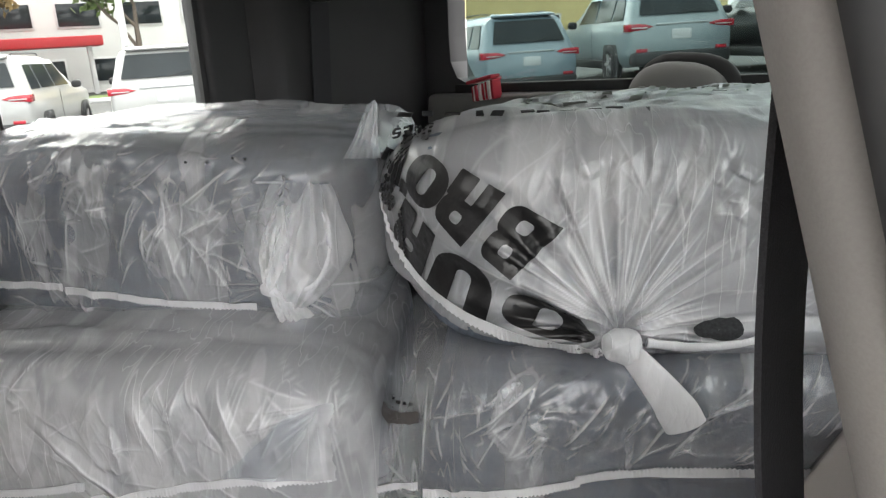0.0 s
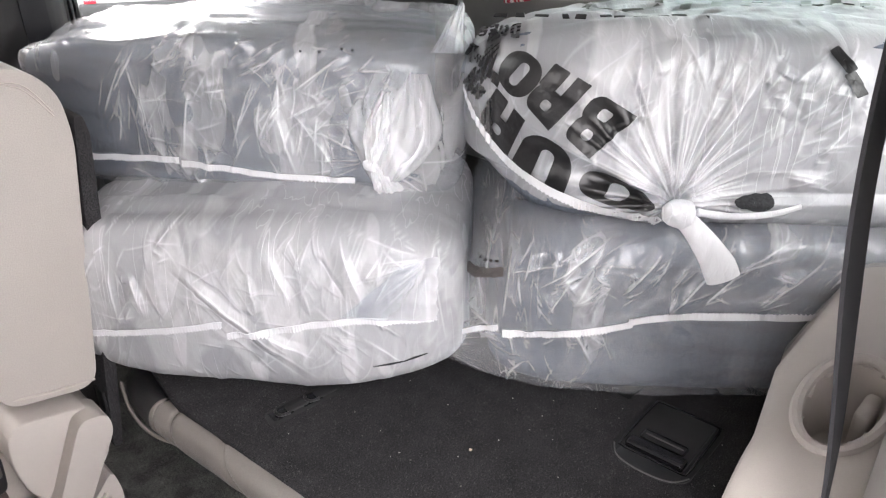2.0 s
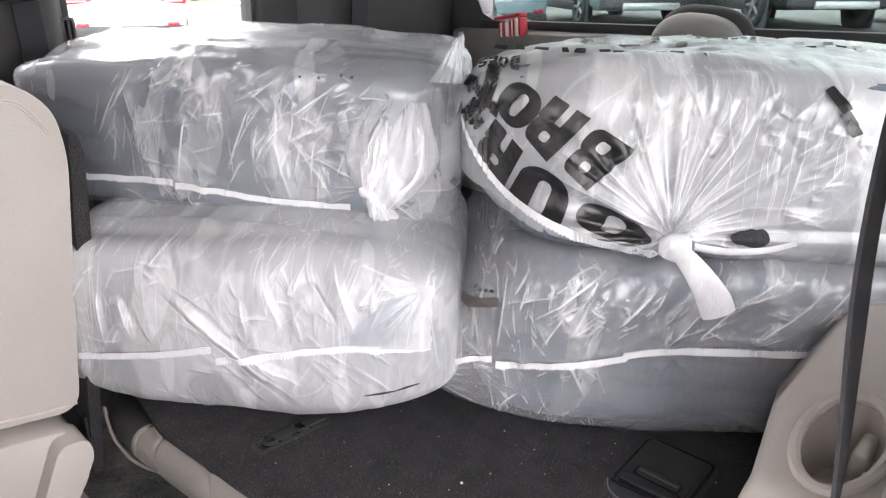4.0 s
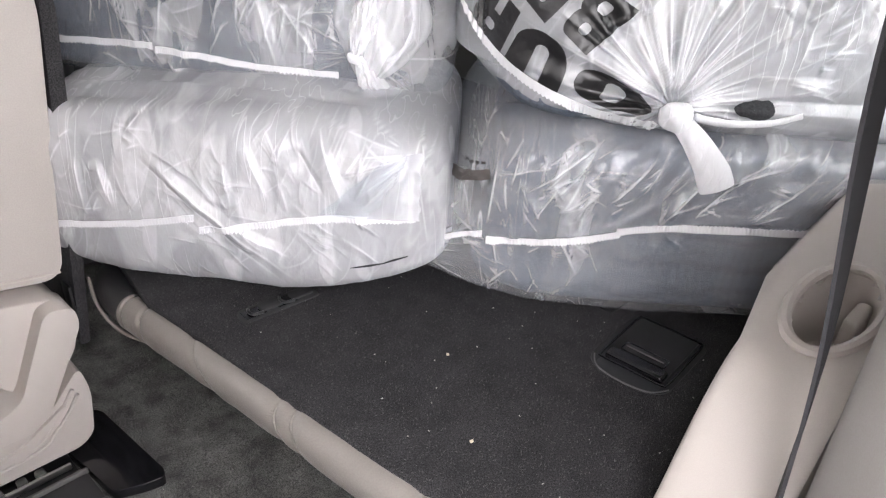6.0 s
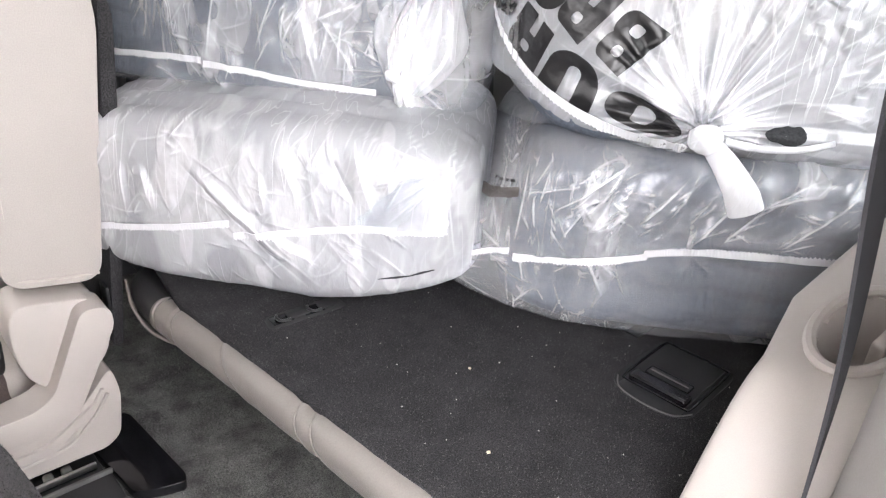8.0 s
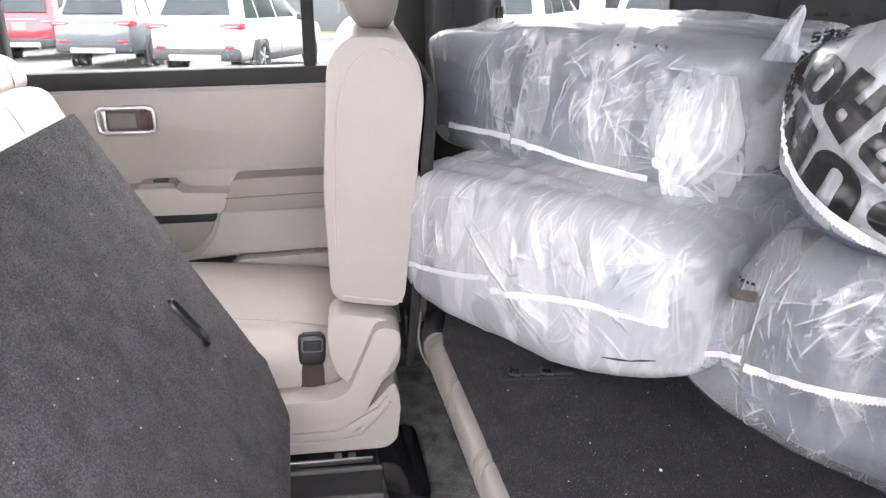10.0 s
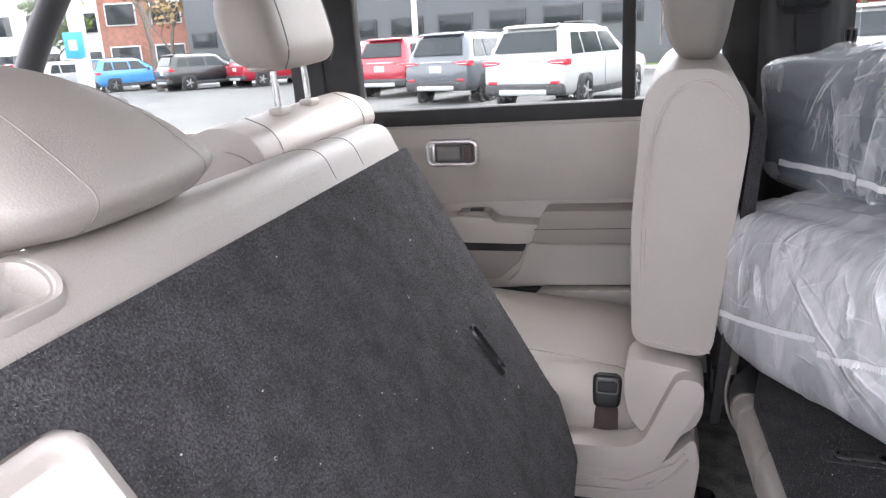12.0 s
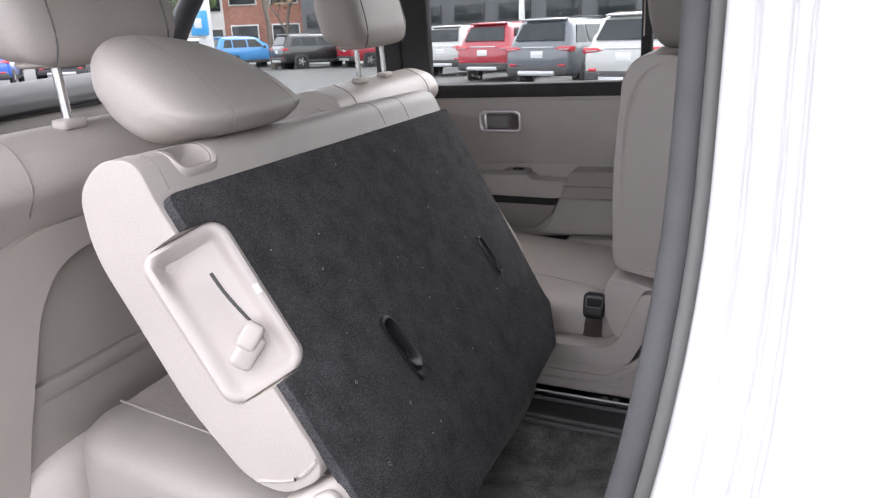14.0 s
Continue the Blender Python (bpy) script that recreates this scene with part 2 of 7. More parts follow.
def cushion(sx, sy, sz, p=4.0, nu=28, nv=16, shape=None, m=None, bm=None):
    """A soft rounded block: a superellipsoid of the full sizes sx, sy, sz; shape(v) may move each point."""
    b = bmesh.new()
    rows = []

    def pw(c, e):
        return math.copysign(abs(c) ** e, c)

    e = 2.0 / p
    for i in range(nv + 1):
        lat = -math.pi / 2 + math.pi * i / nv
        ring = []
        for j in range(nu):
            lon = 2 * math.pi * j / nu
            v = Vector((sx / 2 * pw(math.cos(lat), e) * pw(math.cos(lon), e), sy / 2 * pw(math.cos(lat), e) * pw(math.sin(lon), e), sz / 2 * pw(math.sin(lat), e)))
            ring.append(v)
        rows.append(ring)
    vs = []
    for i, ring in enumerate(rows):
        if i in (0, nv):
            v = Vector((0, 0, ring[0].z))
            vs.append([b.verts.new(shape(v) if shape else v)])
        else:
            vs.append([b.verts.new(shape(v) if shape else v) for v in ring])
    for i in range(nv):
        a, c = vs[i], vs[i + 1]
        for j in range(nu):
            k = (j + 1) % nu
            if len(a) == 1:
                b.faces.new((a[0], c[k], c[j]))
            elif len(c) == 1:
                b.faces.new((a[j], a[k], c[0]))
            else:
                b.faces.new((a[j], a[k], c[k], c[j]))
    if m is not None:
        bmesh.ops.transform(b, matrix=m, verts=b.verts)
    return join(bm, b)


def block(size, p=5.0, n=14, shape=None, m=None, bm=None):
    """A soft block built on an even grid over a cube: good for wrinkles."""
    b = bmesh.new()
    bmesh.ops.create_cube(b, size=2)
    bmesh.ops.subdivide_edges(b, edges=list(b.edges), cuts=n, use_grid_fill=True)
    for v in b.verts:
        c = v.co
        k = (abs(c.x) ** p + abs(c.y) ** p + abs(c.z) ** p) ** (1 / p)
        c /= k
        v.co = Vector((c.x * size[0] / 2, c.y * size[1] / 2, c.z * size[2] / 2))
        if shape:
            v.co = shape(v.co)
    if m is not None:
        bmesh.ops.transform(b, matrix=m, verts=b.verts)
    return join(bm, b)


def sheet_with_hole(outer, hole, lo, hi, axis, bm=None):
    """A plate with a hole through it: outlines of equal counts, drawn out from lo to hi."""
    b = bmesh.new()
    put = {"y": lambda p, v: (p[0], v, p[1]), "x": lambda p, v: (v, p[0], p[1]), "z": lambda p, v: (p[0], p[1], v)}[axis]
    loops = [[b.verts.new(put(p, v)) for p in o] for o in (outer, hole) for v in (lo, hi)]
    ol, oh, il, ih = loops
    n = len(outer)
    for i in range(n):
        j = (i + 1) % n
        b.faces.new((ol[i], ol[j], il[j], il[i]))
        b.faces.new((oh[i], ih[i], ih[j], oh[j]))
        b.faces.new((ol[i], oh[i], oh[j], ol[j]))
        b.faces.new((il[i], il[j], ih[j], ih[i]))
    return join(bm, b)


def pillow(poly, lo, hi, axis="y", power=5.0, n=22, bm=None):
    """A padded roll: an outline drawn out along an axis, its ends swelling shut."""
    b = bmesh.new()
    put = {"y": lambda p, v: (p[0], v, p[1]), "x": lambda p, v: (v, p[0], p[1])}[axis]
    cx, cy = sum(p[0] for p in poly) / len(poly), sum(p[1] for p in poly) / len(poly)
    rows = []
    for i in range(n + 1):
        t = -math.cos(math.pi * i / n)
        k = max(0.02, (1 - abs(t) ** power)) ** (1.6 / power)
        v = (lo + hi) / 2 + t * (hi - lo) / 2
        rows.append([b.verts.new(put((cx + (p[0] - cx) * k, cy + (p[1] - cy) * k), v)) for p in poly])
    for r, q in zip(rows, rows[1:]):
        for j in range(len(poly)):
            b.faces.new((r[j], r[(j + 1) % len(poly)], q[(j + 1) % len(poly)], q[j]))
    b.faces.new(rows[0][::-1])
    b.faces.new(rows[-1])
    return join(bm, b)


FLOOR, BOARD = -0.105, 0.22

# ---- structure: shell of the vehicle ----
def shifted(bm, m):
    bmesh.ops.transform(bm, matrix=m, verts=bm.verts)
    return bm



def moved(bm, m):
    bmesh.ops.transform(bm, matrix=m, verts=bm.verts)
    return bm


def structure(name, bm, mat, label, smooth=True, parent=None):
    return tagged(part(name, bm, mat, parent, label, smooth), label, "", "", "structure")


def pile(poly, z, count, long, seed, mat, parent, m=None, holes=(), inset=None):
    """Short carpet fibres, lying and leaning at random, over the outline poly (x, y) at the height z of the frame m."""
    r = np.random.default_rng(seed)
    c = np.array(poly)
    p = r.uniform(c.min(0), c.max(0), (count, 2))
    inside = np.zeros(count, dtype=bool)
    for (x0, y0), (x1, y1) in zip(poly, poly[1:] + poly[:1]):
        if y0 != y1:
            inside ^= ((p[:, 1] < y0) != (p[:, 1] < y1)) & (p[:, 0] < x0 + (x1 - x0) * (p[:, 1] - y0) / (y1 - y0))
    for x0, y0, x1, y1 in holes:
        inside &= ~((p[:, 0] > x0) & (p[:, 0] < x1) & (p[:, 1] > y0) & (p[:, 1] < y1))
    if inset is not None:
        # keeps clear of the tray let into the panel
        place, wide, high = inset
        q = np.array(place.inverted()) @ np.stack([p[:, 0], p[:, 1], np.full(count, z), np.ones(count)])
        inside &= (np.abs(q[0]) > wide / 2) | (np.abs(q[1]) > high / 2)
    p = p[inside]
    n = len(p)
    turn, lean, length = r.uniform(0, 2 * math.pi, n), np.radians(r.uniform(8, 50, n)), r.uniform(*long, n)
    way = np.stack([np.cos(turn) * np.cos(lean), np.sin(turn) * np.cos(lean), np.sin(lean)], 1) * length[:, None]
    side = np.stack([-np.sin(turn), np.cos(turn), r.uniform(-0.5, 0.5, n)], 1) * 0.00045
    foot = np.concatenate([p, np.full((n, 1), z)], 1)
    verts = np.stack([foot - side, foot + side, foot + way], 1).reshape(-1, 3)
    me = bpy.data.meshes.new("carpet_nap")
    me.vertices.add(3 * n)
    me.vertices.foreach_set("co", verts.ravel())
    me.loops.add(3 * n)
    me.loops.foreach_set("vertex_index", np.arange(3 * n, dtype=np.int32))
    me.polygons.add(n)
    me.polygons.foreach_set("loop_start", np.arange(0, 3 * n, 3, dtype=np.int32))
    me.update(calc_edges=True)
    me.validate()
    b = bmesh.new()
    ob = part("carpet_nap", b, mat, parent, "short fuzzy carpet nap", False, m)
    empty = ob.data
    me.materials.append(mat)
    ob.data = me
    bpy.data.meshes.remove(empty)
    me.name = "carpet_nap"
    return tagged(ob, "short fuzzy carpet nap", "", "", "stuff")


def carpet_floor():
    b = bmesh.new()
    bmesh.ops.create_grid(b, x_segments=90, y_segments=50, size=1)
    for v in b.verts:
        x, y = -1.75 + (v.co.x + 1) / 2 * 3.2, 0.2 + (v.co.y + 1) / 2 * 1.58
        v.co = Vector((x, y, FLOOR + 0.006 * noise.noise((x * 9, y * 7, 0)) + 0.004 * noise.noise((x * 30, y * 25, 3))))
    return b


cabin_floor = structure("floor", carpet_floor(), CARPET_FLOOR, "dark charcoal carpet on the cabin floor with specks of lint")
pile([(-0.42, 0.28), (0.42, 0.28), (0.42, 1.45), (-0.42, 1.45)], FLOOR - 0.002, 120000, (0.004, 0.009), 41, PILE_FLOOR, cabin_floor)
structure("floor_pan", rbox((3.3, 1.66, 0.05), (-0.14, 0.98, -0.155), 0.01), TRIM_DARK, "dark floor pan under the carpet")
structure("ceiling", rbox((3.4, 1.72, 0.05), (-0.1, 0.97, 1.13), 0.02), HEADLINER, "pale headliner over the cabin")


def rect(x0, z0, x1, z1, n=6):
    """A rectangle's outline, in even steps, corners included."""
    out = []
    c = ((x0, z0), (x1, z0), (x1, z1), (x0, z1))
    for (a, b), (d, e) in zip(c, c[1:] + c[:1]):
        out += [(a + (d - a) * i / n, b + (e - b) * i / n) for i in range(n)]
    return out


def rounded(x0, z0, x1, z1, r, n=6):
    """A rectangle's outline with the same count as rect(), its corners drawn in."""
    cx, cz, hx, hz = (x0 + x1) / 2, (z0 + z1) / 2, (x1 - x0) / 2, (z1 - z0) / 2
    out = []
    for x, z in rect(x0, z0, x1, z1, n):
        dx, dz = x - cx, z - cz
        ex, ez = max(0, abs(dx) - (hx - r)), max(0, abs(dz) - (hz - r))
        d = math.hypot(ex, ez)
        if d > r:
            dx = math.copysign(hx - r + ex * r / d, dx)
            dz = math.copysign(hz - r + ez * r / d, dz)
        out.append((cx + dx, cz + dz))
    return out


# far side behind the rear door: rear quarter with its window
structure("wall_right_rear", sheet_with_hole(rect(0.30, -0.17, 1.50, 1.12), rounded(0.525, 0.60, 0.938, 1.02, 0.05), 1.755, 1.80, "y"), TRIM_DARK, "charcoal trim of the rear quarter with a window opening", smooth=False)
structure("pillar_right_rear", prism(smooth_poly([(1.02, 1.77), (1.10, 1.69), (1.30, 1.66), (1.46, 1.62), (1.52, 1.64), (1.52, 1.79)], 0.03), 0.2, 1.11, "z", 0.01), TRIM_DARK, "charcoal rear pillar trim beside the tailgate")
structure("pillar_right_middle", prism(smooth_poly([(0.33, 1.77), (0.36, 1.70), (0.48, 1.70), (0.522, 1.77)], 0.02), 0.2, 1.11, "z", 0.01), TRIM_DARK, "charcoal pillar trim beside the far seat")
structure("pillar_right_quarter", prism(smooth_poly([(0.940, 1.775), (0.955, 1.745), (1.06, 1.735), (1.06, 1.775)], 0.01), 0.2, 1.11, "z", 0.004), TRIM_DARK, "charcoal trim beside the quarter window")
# tailgate
structure("wall_rear", sheet_with_hole(rect(0.14, -0.17, 1.80, 1.12), [(y, z + 0.075 * max(0, 1.5 - y) * max(0, 1.04 - z) / 0.372) for y, z in rounded(0.46, 0.668, 1.545, 1.04, 0.09)], 1.50, 1.56, "x"), TRIM_DARK, "dark tailgate surround with the rear window opening", smooth=False)
TILT = Matrix.Translation((0, 1.5, 0.66)) @ Matrix.Rotation(radians(-4.3), 4, "X") @ Matrix.Translation((0, -1.5, -0.66))
structure("tailgate_trim", moved(prism([(1.50, 0.2), (1.475, 0.2), (1.46, 0.6), (1.47, 0.655), (1.50, 0.66)], 0.35, 1.60, "y", 0.008), TILT), WIPER_GREY, "grey plastic tailgate lining under the rear window")
structure("wiper_cover", cushion(0.08, 0.215, 0.200, 2.6, m=pose(1.464, 0.892, 0.656)), WIPER_GREY, "rounded grey cover of the rear wiper motor")
structure("wiper_surround", cushion(0.05, 0.228, 0.222, 2.8, m=pose(1.492, 0.888, 0.660)), BLACK_MATT, "black border round the wiper motor cover")
# front closing
structure("wall_front", rbox((0.06, 1.7, 0.75), (-1.78, 0.97, 0.2), 0.02), TRIM_DARK, "dark bulkhead under the windscreen")
structure("dashboard", prism(smooth_poly([(-1.78, 0.15), (-1.38, 0.15), (-1.37, 0.60), (-1.32, 0.640), (-1.335, 0.662), (-1.42, 0.678), (-1.78, 0.690)], 0.02), 0.22, 1.74, "y", 0.012), DASH, "grey dashboard under the windscreen")
structure("dashboard_pad", prism(smooth_poly([(-1.44, 0.18), (-1.34, 0.18), (-1.300, 0.52), (-1.318, 0.628), (-1.40, 0.632)], 0.025), 0.74, 1.72, "y", 0.02), DOOR_TRIM, "greige padded lower dashboard")
structure("dashboard_groove", tube([(-1.322, 0.76, 0.636), (-1.322, 1.06, 0.644), (-1.322, 1.70, 0.638)], 0.006, 8), BLACK, "black groove across the dashboard")
# near side: sill, rear pillar and painted door jamb
structure("door_sill", rbox((1.3, 0.2, 0.12), (-0.28, 0.13, -0.16), 0.02), PLASTIC, "pale plastic sill of the open rear door")
def arch(z):
    """How far the door opening's rear edge curves forward round the wheel arch."""
    return -0.45 * max(0.0, 0.72 - z) ** 2


def lean_in(z):
    """How far the car's side leans in towards the roof."""
    return 0.33 * (z - 0.64) if z > 0.54 else -0.033 - 0.1 * (0.54 - z)


def swept(bm, last=9.0):
    """Bends a part along the door opening; what lies behind last stays."""
    for v in bm.verts:
        k = min(1.0, max(0.0, (last - v.co.x) / 0.05))
        v.co.x += arch(v.co.z) * k
        v.co.y += lean_in(v.co.z) * k
    return bm


def near_pillar():
    """The trim behind the open door, swelling inwards towards the roof."""
    b = bmesh.new()
    rows = []
    for i in range(29):
        z = 0.02 + 1.09 * i / 28
        k = min(1, max(0, (z - 0.62) / 0.30))
        k = k * k * (3 - 2 * k)
        pts = [(0.425, 0.17), (0.408, 0.195), (0.43, 0.222), (0.462, 0.232 + 0.022 * k), (0.478, 0.236 + 0.060 * k), (0.505, 0.238 + 0.075 * k), (0.60, 0.245 + 0.06 * k), (0.70, 0.235 + 0.03 * k), (0.70, 0.17)]
        rows.append([b.verts.new((x, y, z)) for x, y in smooth_poly(pts, 0.014, 4)])
    for r, q in zip(rows, rows[1:]):
        for j in range(len(r)):
            b.faces.new((r[j], r[(j + 1) % len(r)], q[(j + 1) % len(r)], q[j]))
    b.faces.new(rows[0][::-1])
    b.faces.new(rows[-1])
    return b


structure("pillar_left_trim", swept(near_pillar(), 0.475), PILLAR, "grey plastic pillar trim behind the open door")
def jamb():
    """The painted door jamb: a stepped section carried down the opening's curved edge."""
    section = smooth_poly([(0.424, 0.165), (0.428, 0.135), (0.448, 0.118), (0.452, 0.095), (0.470, 0.075), (0.473, 0.040), (0.480, 0.032), (0.482, -0.005), (0.52, -0.045), (0.70, -0.06), (0.70, 0.165)], 0.008, 3)
    b = bmesh.new()
    rows = [[b.verts.new((x, y, -0.25 + 1.40 * i / 40)) for x, y in section] for i in range(41)]
    for r, q in zip(rows, rows[1:]):
        for j in range(len(r)):
            b.faces.new((r[j], r[(j + 1) % len(r)], q[(j + 1) % len(r)], q[j]))
    b.faces.new(rows[0][::-1])
    b.faces.new(rows[-1])
    return swept(b, 0.66)


structure("door_jamb", jamb(), WHITE_PAINT, "white painted door jamb with stepped edges")
STRIP = [(0.407 + arch(z), 0.170 + lean_in(z), z) for z in (-0.1 + 0.04 * k for k in range(31))]
structure("weatherstrip", tube(STRIP, 0.0135, 12, 1.0, None, (0, 1, 0)), RUBBER_GREY, "grey rubber weatherstrip along the door opening")
structure("weatherstrip_lip", tube([(x + 0.014, y - 0.016, z) for x, y, z in STRIP], 0.006, 10, 1.0, None, (0, 1, 0)), TRIM_GREY, "dark lip of the weatherstrip")
structure("wall_left_rear", sheet_with_hole(rect(0.62, -0.3, 1.56, 1.15), rounded(0.72, 0.62, 1.36, 1.02, 0.05), 0.10, 0.15, "y"), WHITE_PAINT, "white painted rear quarter with a window opening", smooth=False)


def wheel_arch_trim():
    """The moulded side trim beside the load floor, with a sloping front, a level top and a hole for the cup holder."""
    b = bmesh.new()
    rows = []
    for i in range(113):
        x = 0.335 + i * 0.01
        s = min(1, max(0, (x - 0.345) / 0.26))
        s = s * s * (3 - 2 * s)
        top = 0.08 + 0.334 * s + 0.045 * min(1, max(0, (x - 0.6) / 0.35))
        foot = 0.362 + 0.09 * min(1, max(0, (x - 0.60) / 0.40))
        crest = min(foot - 0.006, 0.362 + 0.02 * s)
        base = min(top - 0.012, BOARD - 0.02)
        row = [(foot, -0.1), (foot, base), (foot - 0.002, base + (top - 0.012 - base) * 0.5), (crest, top - 0.012), (crest - 0.004, top - 0.004), (crest - 0.014, top)]
        inner = 0.245 if x > 0.42 else 0.245 + 0.06 * (0.42 - x) / 0.085
        row += [(crest - 0.014 + (inner - crest + 0.014) * k / 12, top + 0.006 * k / 12) for k in range(1, 13)]
        row += [(inner - 0.006, top - 0.05), (inner - 0.01, -0.1)]
        rows.append([b.verts.new((x, y, z)) for y, z in row])
    for a, c in zip(rows, rows[1:]):
        for k in range(len(a) - 1):
            q = (a[k].co + c[k + 1].co) / 2
            if 6 <= k < 17 and ((q.x - CUP[0]) / 0.075) ** 2 + ((q.y - CUP[1]) / 0.036) ** 2 < 1:
                continue
            b.faces.new((a[k], a[k + 1], c[k + 1], c[k]))
    b.faces.new(rows[0])
    return b


CUP = (0.685, 0.300)
structure("side_trim", wheel_arch_trim(), PLASTIC, "pale moulded side trim with a cup holder beside the load floor")

# the rest of the near side, which closes the place beside and before the camera
# unseen parts, added to keep strong light off the near and driver seats
structure("pillar_left_middle", prism(smooth_poly([(-0.94, 0.10), (-0.80, 0.10), (-0.82, 0.22), (-0.92, 0.24)], 0.02), -0.1, 1.12, "z", 0.006), TRIM_DARK, "dark middle door pillar beside the driver seat")
structure("roof_rail_left", rbox((1.30, 0.12, 0.10), (-0.20, 0.13, 1.09), 0.03, 3), PILLAR, "grey roof lining above the open door")
structure("open_door", shifted(rbox((1.0, 0.09, 0.78), (0.5, 0, 0.24), 0.03, 3), pose(-0.86, 0.03, 0, 0, 0, -112)), DOOR_TRIM, "unseen taupe lined rear door, swung open to block light")

# window panes
def pane(name, bm, label, mat):
    ob = structure(name, bm, mat, label, smooth=False)
    ob.visible_shadow = False
    return ob


pane("window_1", rbox((0.46, 0.004, 0.44), (0.768, 1.775, 0.81), 0), "clear rear quarter window", GLASS)
pane("window_2", rbox((0.004, 1.06, 0.40), (1.53, 0.98, 0.85), 0), "tinted rear window", GLASS_TINT)
pane("window_3", rbox((0.66, 0.004, 0.40), (1.04, 0.125, 0.82), 0), "clear near quarter window", GLASS)
pane("window_4", rbox((0.90, 0.004, 0.56), (-0.15, 1.775, 0.84), 0), "clear rear door window with water drops", GLASS)
pane("window_5", rbox((0.95, 0.004, 0.60), (-1.27, 1.775, 0.84), 0), "clear front door window", GLASS)
structure("pillar_right_front", prism([(-0.80, -0.1), (-0.69, -0.1), (-0.69, 1.12), (-0.78, 1.12)], 1.735, 1.80, "y", 0.01), BLACK_MATT, "dark middle door pillar")
structure("front_door_lining", prism(smooth_poly([(-1.75, -0.17), (-0.79, -0.17), (-0.79, 0.56), (-1.75, 0.52)], 0.02), 1.752, 1.80, "y", 0.008), DOOR_TRIM, "taupe lining of the front passenger door")
structure("front_door_left", prism(smooth_poly([(-1.75, -0.17), (-0.86, -0.17), (-0.86, 0.50), (-1.75, 0.48)], 0.02), 0.13, 0.18, "y", 0.008), DOOR_TRIM, "taupe lining of the front driver door")
structure("windscreen_pillar_right", tube([(-1.86, 1.74, 0.50), (-1.53, 1.70, 0.86), (-1.23, 1.64, 1.12)], 0.038, 10), TRIM_DARK, "dark windscreen pillar, passenger side")
structure("windscreen_pillar_left", tube([(-1.78, 0.20, 0.50), (-1.45, 0.24, 0.86), (-1.15, 0.30, 1.12)], 0.038, 10), TRIM_DARK, "dark windscreen pillar, driver side")
structure("rear_window_seal", moved(prism([(1.492, 0.657), (1.515, 0.657), (1.515, 0.680), (1.492, 0.680)], 0.45, 1.52, "y", 0.003), TILT), BLACK_MATT, "black border along the rear window")
structure("rear_window_border", rbox((0.012, 0.03, 0.40), (1.508, 1.565, 0.86), 0.004), BLACK_MATT, "black border beside the rear window")


# cup holder let into the side trim
def cup_holder():
    s = thing("cup_holder", "deep pale plastic cup holder let into the side trim", "cup holder", (CUP[0], CUP[1], 0.34))
    ang = [2 * math.pi * k / 40 for k in range(41)]
    part("rim", tube([Vector((CUP[0] + 0.079 * math.cos(a), CUP[1] + 0.040 * math.sin(a), 0.431 + 0.012 * math.cos(a))) for a in ang], 0.0065, 8), PLASTIC, s)
    b = bmesh.new()
    rows = []
    for z, k in ((0.0, 1.0), (-0.02, 0.98), (-0.085, 0.90), (-0.09, 0.84), (-0.09, 0.01)):
        rows.append([b.verts.new((CUP[0] + 0.079 * k * math.cos(a), CUP[1] + 0.040 * k * math.sin(a), 0.431 + 0.012 * k * math.cos(a) + z)) for a in ang[:-1]])
    for r, q in zip(rows, rows[1:]):
        for j in range(40):
            b.faces.new((r[j], r[(j + 1) % 40], q[(j + 1) % 40], q[j]))
    part("cup", b, PLASTIC, s)
    part("divider", rbox((0.05, 0.016, 0.07), (CUP[0] + 0.03, CUP[1] - 0.016, 0.385), 0.006, 3, None), PLASTIC, s)
    return s


cup_holder()


def water_drops():
    """Small drops on the outside of the rear door's glass, thickest along its lower edge."""
    r = random.Random(3)
    b = bmesh.new()
    for k in range(420):
        x = r.uniform(-0.59, 0.28)
        z = 0.592 + abs(r.gauss(0, 0.028)) if k % 9 else r.uniform(0.6, 0.85)
        q = bmesh.new()
        bmesh.ops.create_icosphere(q, subdivisions=1, radius=r.uniform(0.0006, 0.0017))
        bmesh.ops.translate(q, vec=(x, 1.779, z), verts=q.verts)
        b = join(b, q)
    return b


tagged(part("water_drops", water_drops(), DROPS), "small water drops on the rear door window", "water drops", "", "stuff")

# ---- far rear door ----
def seam(pts, parent, r=0.0016, name="seam", mat=None, m=None):
    """A raised line of stitching."""
    return part(name, tube(spline(pts, 6), r, 6), mat or THREAD, parent, m=m)


